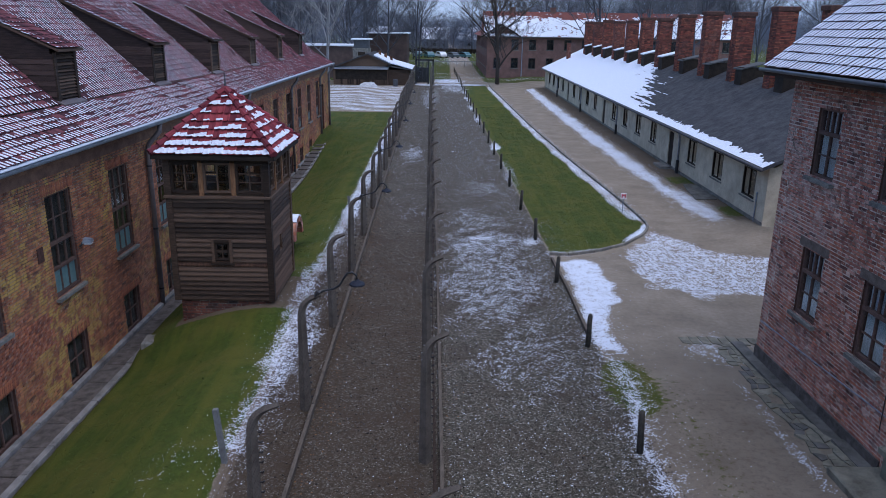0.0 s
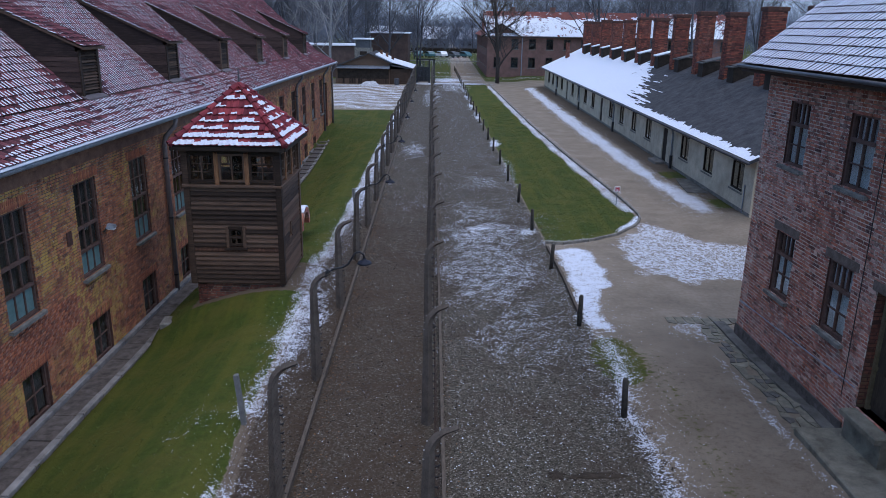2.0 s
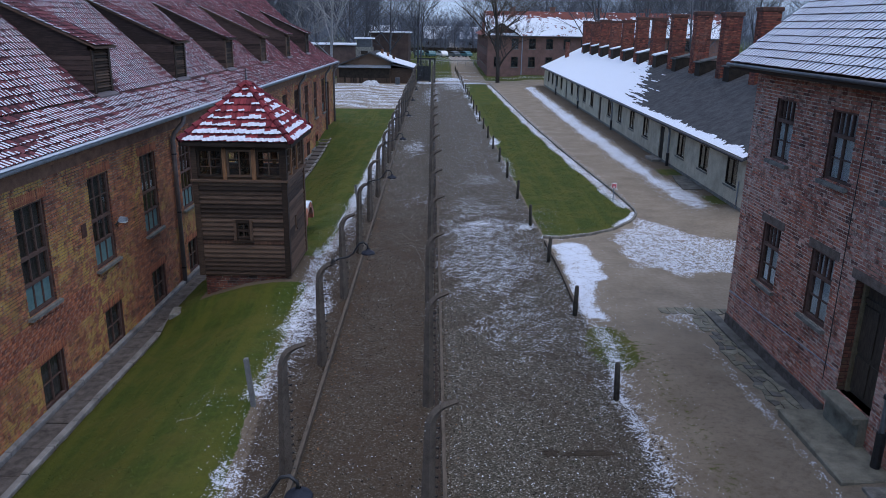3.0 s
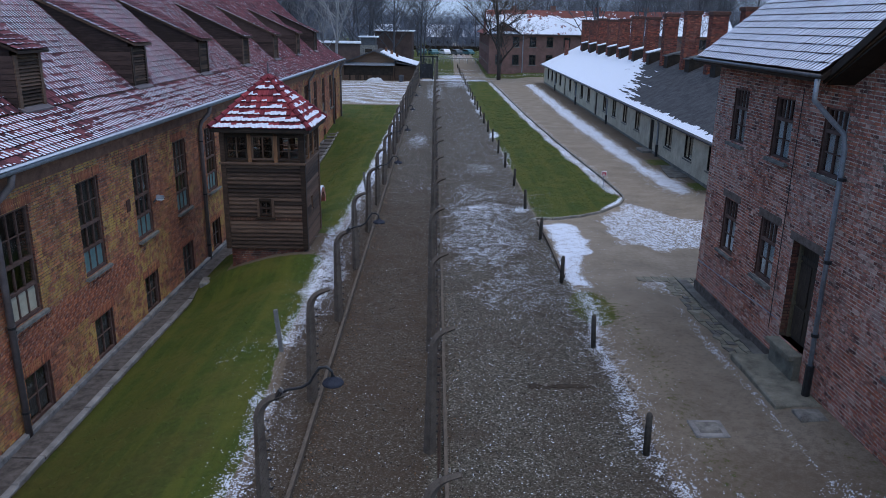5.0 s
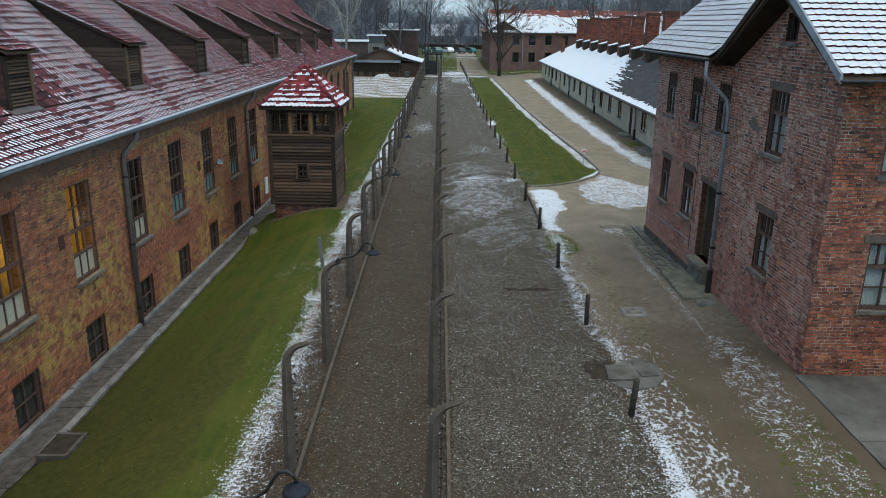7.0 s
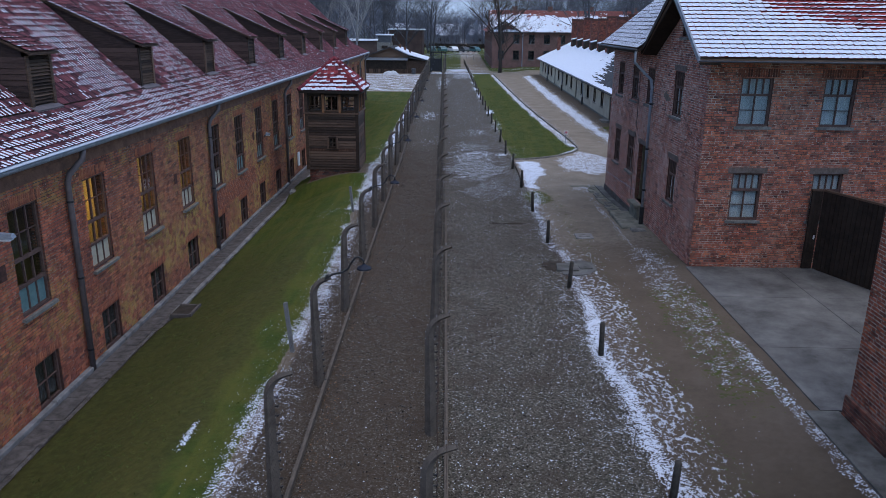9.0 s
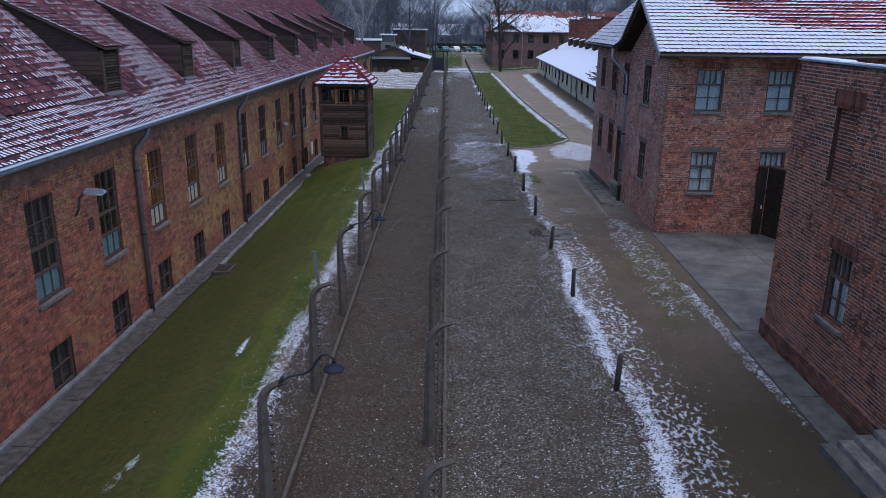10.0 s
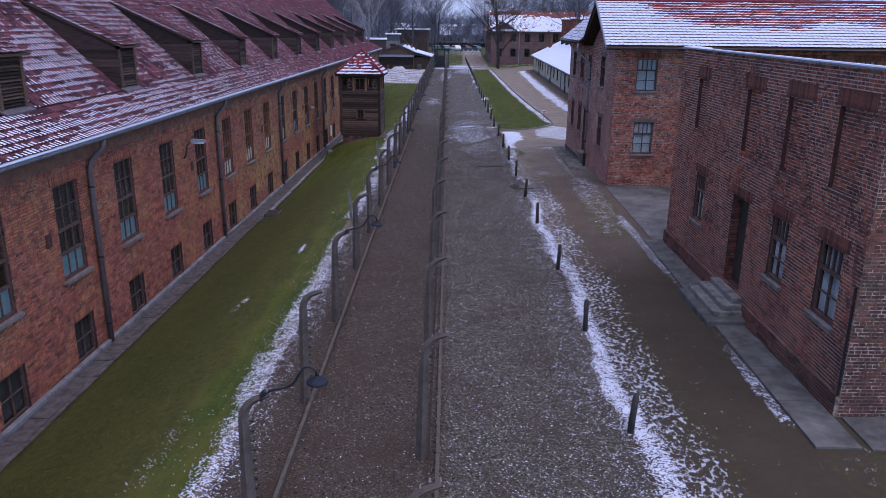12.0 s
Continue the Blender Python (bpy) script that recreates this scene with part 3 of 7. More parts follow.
def poly_depth(x, y, ring):
    """Distance inside a ring of points, below zero outside it."""
    inside, best = np.zeros(np.shape(x), bool), np.full(np.shape(x), 1e9)
    for (ax, ay), (bx, by) in zip(ring, ring[1:] + ring[:1]):
        dx, dy = bx - ax, by - ay
        f = np.clip(((x - ax) * dx + (y - ay) * dy) / (dx * dx + dy * dy), 0, 1)
        best = np.minimum(best, np.hypot(x - ax - f * dx, y - ay - f * dy))
        if dy:
            inside ^= ((ay > y) != (by > y)) & (x < ax + (y - ay) * dx / dy)
    return np.where(inside, best, -best)


def lawn_edge_x(y):
    return np.interp(y, [-40, 8, 11.5, 18, 30, 70], [-3.0, -3.1, -3.46, -3.52, -3.62, -4.1])


def ground_z(x, y):
    x, y = np.asarray(x, float), np.asarray(y, float)
    left = (-1.1 * ease(-x, 3.9, 7.5) - 0.4 * ease(-x - 0.1 * (1 - ease(y, 0, 4)), 7.55, 7.7)) * (1 - ease(y, 40, 58))
    right = 0.24 * ease(x, 6.2, 8.6) * (1 - ease(y, 8, 16)) + 0.28 * ease(x, 10.5, 13) * ease(y, 20, 28)
    off = np.hypot(np.maximum(np.abs(x + 5.2) - 1.3, 0), np.maximum(np.abs(y - 20.2) - 1.3, 0))
    mound = (0.3 + 0.3 * ease(-x, 4, 6.5)) * (1 - ease(off, 0.15, 1.9))
    return left + right + mound


# ---- ground: one sheet, with grass, sand and snow by place ----
def inside_lawn(x, y):
    """The long lawn beside the path: 1 inside, 0 outside, soft over its rim."""
    east = lawn_kerb_x(y) - 0.12 - 0.36 * ease(y, 30, 34)
    west = post_line_x(y) + 0.1
    south = lawn_south_y(np.minimum(x, 9.1)) + 0.16
    return ease(x, west, west + 0.3) * ease(-x, -east, -east + 0.12) * ease(y, south, south + 0.14) * ease(-y, -104, -103)


def ground_masks(x, y):
    le, lf, mf, pl = lawn_edge_x(y), left_fence_x(y), mid_fence_x(y), post_line_x(y)
    lawn = ease(-x, -le - 0.3, -le - 0.1) * ease(-y, -69.5, -68.5)
    apron = np.hypot(np.maximum(np.abs(x + 5.0) - 1.5, 0), np.maximum(np.abs(y - 20.0) - 1.2, 0))
    lawn = lawn * ease(apron, -0.1, 0.3)
    lawn = np.maximum(lawn, inside_lawn(x, y))
    verge = ease(x, pl + 0.3, pl + 1.1) * ease(-x, -pl - 2.6, -pl - 1.3) * ease(-y, -18, -15) * 0.4
    verge = np.maximum(verge, ease(x, 6.2, 7.2) * ease(-x, -8.9, -8.3) * ease(-y, -4.4, -2.0) * ease(y, -8, -4) * 0.45)
    verge = np.maximum(verge, ease(x, 7.6, 8.6) * ease(-y, 16.5, 18.5) * 0.38)
    verge = np.maximum(verge, ease(x, 7.5, 8.2) * ease(-y, -9.2, -7.5) * ease(y, 3.6, 4.6) * 0.36)
    grass = np.maximum(lawn, verge)
    gravel = ease(x, le + 0.2, le + 0.7) * ease(-x, -pl - 0.5, -pl + 0.1) * ease(-y, -104.5, -104)
    snow = np.zeros_like(x)

    def blob(cx, cy, rx, ry, top):
        nonlocal snow
        rim = np.hypot((x - cx) / rx, (y - cy) / ry) + 0.16 * np.sin(x * 2.3 + cy) * np.sin(y * 1.7 + cx) + 0.1 * np.sin(x * 5.1 - y * 3.7)
        snow = np.maximum(snow, top * 0.86 * (1 - ease(rim, 0.3, 1.25)))

    def band(centre, half, y0, y1, top, soft=3.0):
        nonlocal snow
        gaps = 0.92 + 0.1 * np.sin(y * 0.83 + x * 1.7) * np.sin(y * 0.37 + 2)
        snow = np.maximum(snow, np.asarray(top) * 0.88 * gaps * (1 - ease(np.abs(x - centre), half * 0.35, half)) * ease(y, y0 - soft, y0) * ease(-y, -y1 - soft, -y1))

    wob = 0.25 * np.sin(y * 0.5) + 0.15 * np.sin(y * 1.3 + 1)
    # along the grass: a dense rim, thin crumbs towards the wire, two bare gaps
    bare = 0.5 * ease(y, 9.3, 10.2) * (1 - ease(y, 11.4, 12.2)) + 0.5 * ease(y, -3.9, -3.3) * (1 - ease(y, -2.4, -1.6))
    band(le + 0.26 + 0.25 * wob, 0.46, -40, 30, 0.56 - bare - 0.12 * np.sin(y * 2.9) * np.sin(y * 1.17))
    band(le + 0.6 + 0.3 * wob, 0.75, -40, 30, 0.3 - 0.2 * bare)
    band(le + 0.4, 0.5, 30, 69, 0.8 + 0.1 * np.sin(y * 1.9))
    blob(-3.0, 17.0, 0.7, 3.5, 0.66)
    blob(-4.3, 11.5, 0.7, 1.6, 0.22)
    blob(-3.9, -19.5, 0.35, 2.2, 0.26)
    blob(-3.8, -1.0, 0.3, 0.8, 0.2)
    # thin snow on the gravel lanes
    blob(2.3, 22.0, 2.6, 6.0, 0.42)
    blob(2.9, 16.5, 1.9, 3.2, 0.33)
    blob(2.3, 26.2, 2.2, 2.4, 0.48)
    blob(2.0, 29.5, 1.8, 3.0, 0.34)
    blob(4.0, 26.6, 0.5, 0.8, 0.8)
    blob(2.0, 26.9, 0.9, 0.25, 0.8)
    blob(-1.3, 46.0, 1.0, 4.5, 0.44)
    blob(-0.6, 31.5, 1.4, 4.0, 0.26)
    blob(-0.9, 85, 1.5, 18.0, 0.42)
    blob(1.8, 97, 2.6, 9.0, 0.5)
    blob(2.6, 36, 1.4, 3.0, 0.34)
    blob(4.15, 49.5, 0.45, 2.2, 0.9)
    blob(4.3, 40.0, 0.5, 6.0, 0.4)
    blob(7.8, 17.0, 1.2, 1.2, 0.4)
    band(pl - 0.05 + 0.3 * wob, 0.4, 60, 102, 0.5 + 0.2 * np.sin(y * 0.7))
    wave = 0.22 * np.sin(x * 2.9 + y * 1.3) * np.sin(y * 2.3 - x) + 0.12 * np.sin(x * 6.3 + y * 4.1)
    patch_a = poly_depth(x, y, [(4.68, 24.1), (5.91, 24.7), (6.0, 23.4), (6.15, 22.0), (6.13, 20.6), (5.75, 19.8), (5.4, 19.1), (5.34, 18.4), (5.36, 16.7), (4.6, 16.7), (4.64, 20.0)])
    patch_b = poly_depth(x, y, [(7.15, 25.8), (8.3, 26.7), (9.1, 28.7), (9.6, 27.6), (10.3, 26.1), (11.4, 25.1), (12.9, 24.4), (12.6, 21.8), (9.8, 20.9), (8.5, 20.7), (8.1, 21.2), (7.4, 21.5), (7.1, 22.4), (7.05, 24.2)])
    snow = np.maximum(snow, 0.8 * ease(patch_a + 0.6 * wave, -0.12, 0.22))
    snow = np.maximum(snow, 0.4 * ease(patch_b + wave, -0.3, 0.3))
    band(pl + 0.16 + wob * 0.5, 0.34, -40, 1.2, 0.86)
    band(pl + 0.2, 0.95, -40, 1, 0.3)
    band(pl - 0.45 + wob, 0.95, -40, 3, 0.28)
    band(pl + 0.35 + wob * 0.6, 0.6, 4, 15.5, 0.34)
    band(pl + 0.2 + wob * 0.7, 0.3, 4, 15.5, 0.62)
    band(pl - 0.2, 1.0, 12, 19, 0.26)
    trod = (1 - ease(np.abs(x - pl - 0.72 - 0.4 * wob), 0.4, 0.85)) * (1 - ease(y, 2, 9)) * (0.8 + 0.2 * np.sin(y * 1.1))
    trod = np.maximum(trod, 1.12 * ease(patch_b + wave, -0.15, 0.35))
    band(7.75 - 0.02 * y + 0.2 * wob, 0.2, 3, 15, 0.4, 1.0)
    band(7.7 + 0.3 * wob, 1.0, -3.5, 5.5, 0.34, 2.0)
    band(8.33 + 0.12 * wob, 0.26, -18, -2, 0.56 - 0.3 * ease(-y, 8.5, 10) * (1 - ease(-y, 14.5, 16)), 1.0)
    blob(9.4, -19.8, 1.6, 1.6, 0.2)
    blob(1.2, 110.5, 3.2, 5.5, 0.85)
    blob(-3.98, -6.2, 0.14, 0.75, 0.85)
    band(-4.68 + 0.04 * (y + 11.5), 0.15, -12.0, -11.2, 0.55, 0.4)
    blob(-2.0, 102.5, 2.5, 2.0, 0.7)
    # inside the lawn's kerb, and along the foot of the low building
    lk = lawn_kerb_x(y)
    band(lk - 0.3 + 0.1 * np.sin(y * 0.9), 0.48, 30.5, 100, 0.7 + 0.08 * np.sin(y * 2.3), 1.0)
    band(lk + 0.15, 0.5, 31, 100, 0.3, 1.0)
    rim = y - lawn_south_y(np.minimum(x, 9.1))
    snow = np.maximum(snow, 0.9 * ease(x, 7.2, 8.0) * (1 - ease(rim, 0.5, 0.95)) * ease(rim, -0.05, 0.1) * ease(-x, -9.1, -9.0) * (1 - ease(y, 30.5, 31.5)))
    snow = np.maximum(snow, 0.5 * (1 - ease(np.abs(rim - 0.2), 0.1, 0.5)) * ease(x, 4.2, 4.5) * (1 - ease(x, 6.0, 7.0)) * (1 - ease(y, 27, 28)))
    k_out, k_in = np.interp(y, [29, 36, 49, 60, 97], [11.55, 11.15, 10.85, 10.7, 10.9]), np.interp(y, [29, 32, 36, 47, 70, 97], [12.5, 12.6, 12.2, 12.2, 12.1, 12.2])
    ragged = 0.07 * np.sin(y * 1.7 + x * 2) + 0.06 * np.sin(y * 0.6 + 1)
    thick = np.minimum(x - k_out, k_in - x) + ragged
    snow = np.maximum(snow, (0.72 - 0.12 * (1 - ease(y, 30, 38))) * ease(thick, -0.1, 0.4) * ease(y, 28.6, 30) * ease(-y, -98, -96))
    snow = np.maximum(snow, 0.24 * ease(thick, -0.8, 0.0) * ease(y, 27.0, 30) * ease(-y, -98, -96))
    field = ease(-x, 3.6, 4.2) * ease(y, 69, 70.5) * ease(-y, -101, -99)
    stripes = 0.41 + 0.2 * np.sin(y * 2.1 + x * 0.5 + np.sin(x * 0.8) * 2 + 2.2 * np.sin(y * 0.31)) + 0.09 * np.sin(y * 0.83 + x * 0.6 + 1) * np.sin(x * 1.3 - y * 0.4) + 0.07 * np.sin(x * 2.7 + y * 1.4)
    snow = np.maximum(snow, field * stripes)
    snow = np.maximum(snow, ease(y, 101.5, 102) * ease(-y, -106, -104.5) * 0.62 * ease(-x, -9, -4) * ease(x, -7, -3))
    snow = np.maximum(snow, ease(y, 106, 108) * (0.2 + 0.14 * np.sin(y * 0.7) * np.sin(x * 0.3 + 1)))
    grass = np.maximum(grass, ease(y, 107, 110) * ease(np.abs(x - 4), 1.5, 3.0) * 0.75)
    snow = np.maximum(snow, gravel * (0.11 + 0.06 * ease(y, 14, 45)) + gravel * 0.03 * ease(x, mf, mf + 1.5))
    damp = (0.3 + 0.7 * ease(-y, -10, 1)) * ease(x, pl - 0.2, pl + 0.2) * ease(-y, -19, -14)
    damp = np.maximum(damp, ease(-x, 0.0 - mf, 0.4 - mf) * ease(x, le, le + 0.3) * (0.5 - 0.4 * ease(y, 18, 45)))
    damp = np.maximum(damp, 0.95 * (1 - ease(apron, 0.5, 0.8)))
    damp = damp + 0.7 * ease(-y, 4, 13) * ease(x, pl - 0.2, pl + 0.2)
    soil = ease(x, k_in - 0.1, k_in + 0.15) * ease(-x, -13.6, -13.4) * ease(y, 28.5, 30) * ease(-y, -98, -96)
    damp = np.maximum(damp, soil * 0.75)
    grass = np.maximum(grass, soil * 0.62 * np.maximum(1 - ease(np.abs(y - 37.5), 0.6, 1.6), 1 - ease(np.abs(y - 30.8), 0.6, 1.5)))
    grass = np.maximum(grass, 0.6 * (1 - ease(np.hypot((x - 5.0) / 0.8, (y - 15.0) / 1.7), 0.7, 1.1)))
    lush = np.maximum(0.75 * ease(y, 2, 13), 1 - ease(le - x + 0.15 * np.sin(y * 1.9), 0.35, 1.1))
    return grass, gravel, snow, damp, trod, lush


m_ground, tg, bg = material("ground_cover")
fine, mid, broad = noise_of(tg, 38, 4, 0.7), noise_of(tg, 7, 5, 0.65), noise_of(tg, 0.7, 5, 0.6)
vor = tg.nodes.new("ShaderNodeTexVoronoi")
vor.inputs["Scale"].default_value = 36
tg.links.new(tg.nodes.new("ShaderNodeTexCoord").outputs["Object"], vor.inputs["Vector"])
stone = vor.outputs["Color"]
sep = tg.nodes.new("ShaderNodeSeparateColor")
tg.links.new(stone, sep.inputs[0])
sand = ramp(tg, calc(tg, "ADD", calc(tg, "MULTIPLY", mid, 0.4), calc(tg, "MULTIPLY", broad, 0.6)), [(0.22, (0.11, 0.09, 0.067)), (0.5, (0.2, 0.163, 0.123)), (0.78, (0.3, 0.256, 0.202))])
gravel_col = ramp(tg, sep.outputs[0], [(0.0, (0.028, 0.026, 0.018)), (0.5, (0.067, 0.058, 0.044)), (0.86, (0.121, 0.102, 0.083)), (0.95, (0.19, 0.176, 0.15)), (1.0, (0.32, 0.31, 0.29))])
gravel_col = mix(tg, step(tg, broad, 0.42, 0.68), gravel_col, mix(tg, 0.6, gravel_col, (0.055, 0.04, 0.029)))
gravel_col = mix(tg, calc(tg, "MULTIPLY", step(tg, mid, 0.56, 0.7), 0.35), gravel_col, (0.045, 0.055, 0.025))
grass_col = ramp(tg, calc(tg, "ADD", calc(tg, "MULTIPLY", fine, 0.5), calc(tg, "MULTIPLY", mid, 0.5)), [(0.3, (0.023, 0.033, 0.007)), (0.52, (0.042, 0.059, 0.01)), (0.7, (0.066, 0.083, 0.015))])
grass_col = mix(tg, calc(tg, "MULTIPLY", step(tg, broad, 0.42, 0.64), 0.5), grass_col, (0.096, 0.084, 0.019))
mown = step(tg, noise_of(tg, 1.0, 4, 0.6, (2.4, 0.1, 1)), 0.44, 0.62)
grass_col = mix(tg, calc(tg, "MULTIPLY", mown, 0.55), grass_col, (0.082, 0.08, 0.014))
grass_col = mix(tg, calc(tg, "MULTIPLY", step(tg, noise_of(tg, 2.2, 5, 0.7), 0.52, 0.66), 0.3), grass_col, (0.03, 0.044, 0.009))
tired = calc(tg, "SUBTRACT", 1.0, attribute(tg, "lush"))
grass_col = mix(tg, calc(tg, "MULTIPLY", step(tg, calc(tg, "ADD", tired, calc(tg, "MULTIPLY", calc(tg, "SUBTRACT", broad, 0.5), 1.2)), 0.2, 1.0), 0.75), grass_col, ramp(tg, mid, [(0.35, (0.034, 0.032, 0.009)), (0.65, (0.062, 0.054, 0.015))]))
a_grass, a_gravel, a_snow = attribute(tg, "grass"), attribute(tg, "gravel"), attribute(tg, "snow")
wobble = calc(tg, "ADD", calc(tg, "MULTIPLY", calc(tg, "SUBTRACT", mid, 0.5), 0.9), calc(tg, "MULTIPLY", calc(tg, "SUBTRACT", fine, 0.5), 0.5))
col = mix(tg, step(tg, calc(tg, "ADD", a_gravel, wobble), 0.4, 0.6), sand, gravel_col)
damp_fac = calc(tg, "MULTIPLY", step(tg, calc(tg, "ADD", attribute(tg, "damp"), wobble), 0.12, 0.62), 0.88)
col = mix(tg, damp_fac, col, mix(tg, 0.28, (0.048, 0.0295, 0.0175), col))
col = mix(tg, calc(tg, "MULTIPLY", step(tg, attribute(tg, "damp"), 1.0, 1.6), 0.62), col, (0.027, 0.0215, 0.0105))
grass_fac = step(tg, calc(tg, "ADD", a_grass, wobble), 0.42, 0.58)
col = mix(tg, grass_fac, col, grass_col)
# snow as crumbs: the more snow lies, the more cells hold one
def crumbs(scale):
    v = tg.nodes.new("ShaderNodeTexVoronoi")
    v.inputs["Scale"].default_value = scale
    tg.links.new(tg.nodes.new("ShaderNodeTexCoord").outputs["Object"], v.inputs["Vector"])
    c = tg.nodes.new("ShaderNodeSeparateColor")
    tg.links.new(v.outputs["Color"], c.inputs[0])
    return c.outputs[0], v.outputs["Distance"]


(small_r, small_d), (clump_r, clump_d) = crumbs(38), crumbs(9)
hold = calc(tg, "ADD", calc(tg, "MULTIPLY", small_r, 0.6), calc(tg, "ADD", calc(tg, "MULTIPLY", clump_r, 0.18), calc(tg, "MULTIPLY", small_d, 0.22)))
drift = calc(tg, "ADD", calc(tg, "MULTIPLY", calc(tg, "SUBTRACT", noise_of(tg, 2.6, 5, 0.7), 0.5), 0.9), calc(tg, "MULTIPLY", calc(tg, "SUBTRACT", fine, 0.5), 0.35))
# drifts only where some snow lies
drift = calc(tg, "MULTIPLY", drift, calc(tg, "MINIMUM", calc(tg, "MULTIPLY", a_snow, 3.0), 1.0))
foot = tg.nodes.new("ShaderNodeTexVoronoi")
foot.inputs["Scale"].default_value = 10.0
warp = tg.nodes.new("ShaderNodeMapping")
warp.inputs["Scale"].default_value = (1.25, 0.8, 1)
warp.inputs["Rotation"].default_value = (0, 0, 0.35)
tg.links.new(tg.nodes.new("ShaderNodeTexCoord").outputs["Object"], warp.inputs["Vector"])
tg.links.new(warp.outputs[0], foot.inputs["Vector"])
print_rim = calc(tg, "ADD", foot.outputs["Distance"], calc(tg, "MULTIPLY", calc(tg, "SUBTRACT", mid, 0.5), 1.0))
print_rim = calc(tg, "ADD", print_rim, calc(tg, "MULTIPLY", calc(tg, "SUBTRACT", fine, 0.5), 1.3))
# footprints: bare ground in the tread, snow left on the rims
trodden = step(tg, calc(tg, "ADD", print_rim, calc(tg, "MULTIPLY", attribute(tg, "trod"), 0.38)), 0.98, 1.06)
trodden = calc(tg, "MULTIPLY", trodden, calc(tg, "MINIMUM", calc(tg, "MULTIPLY", attribute(tg, "trod"), 3.0), 1.0))
snow_fac = calc(tg, "MAXIMUM", step(tg, calc(tg, "SUBTRACT", calc(tg, "ADD", a_snow, drift), hold), 0.0, 0.07), calc(tg, "MULTIPLY", trodden, 0.75))
col = mix(tg, snow_fac, col, ramp(tg, fine, [(0.3, (0.45, 0.48, 0.55)), (0.7, (0.74, 0.77, 0.83))]))
tg.links.new(col, bg.inputs["Base Color"])
bg.inputs["Roughness"].default_value = 0.93
bg.inputs["Specular IOR Level"].default_value = 0.12
relief = calc(tg, "ADD", calc(tg, "MULTIPLY", sep.outputs[1], 0.4), calc(tg, "ADD", calc(tg, "MULTIPLY", fine, 0.5), calc(tg, "MULTIPLY", snow_fac, 0.35)))
bump(tg, bg, relief, 0.7, 0.03)
GROUND = m_ground


def ground_sheet():
    xs = np.concatenate([[-900, -400, -200, -120, -80, -60, -45, -35, -28, -22, -17, -13, -11, -9.5], np.arange(-8.6, 14.01, 0.16), [14.5, 15.5, 17, 20, 25, 32, 40, 55, 80, 120, 200, 400, 900]])
    ys = np.concatenate([[-600, -300, -150, -100, -75, -60, -50, -44, -40, -36, -32, -28, -26], np.arange(-24, 36, 0.2), np.arange(36, 72, 0.4), np.arange(72, 126, 0.9), [128, 132, 140, 150, 165, 190, 230, 300, 450, 700, 1200]])
    X, Y = np.meshgrid(xs, ys)
    Z = ground_z(X, Y)
    near = (np.abs(X) < 14) & (Y > -25) & (Y < 72)
    Z = Z + near * np.random.default_rng(2).normal(0, 0.006, X.shape)
    n, w = X.size, len(xs)
    v = np.stack([X, Y, Z], -1).reshape(-1, 3)
    idx = np.arange(n).reshape(X.shape)
    q = np.stack([idx[:-1, :-1], idx[:-1, 1:], idx[1:, 1:], idx[1:, :-1]], -1).reshape(-1, 4)
    d = soup("ground", v, q, GROUND, True)
    for name, values in zip(("grass", "gravel", "snow", "damp", "trod", "lush"), ground_masks(X.ravel(), Y.ravel())):
        d.attributes.new(name, "FLOAT", "POINT").data.foreach_set("value", values.astype(np.float32))
    tagged(new("ground", d), "gravel, mown grass, sandy paths and patchy thin snow", "ground", kind="structure")


ground_sheet()


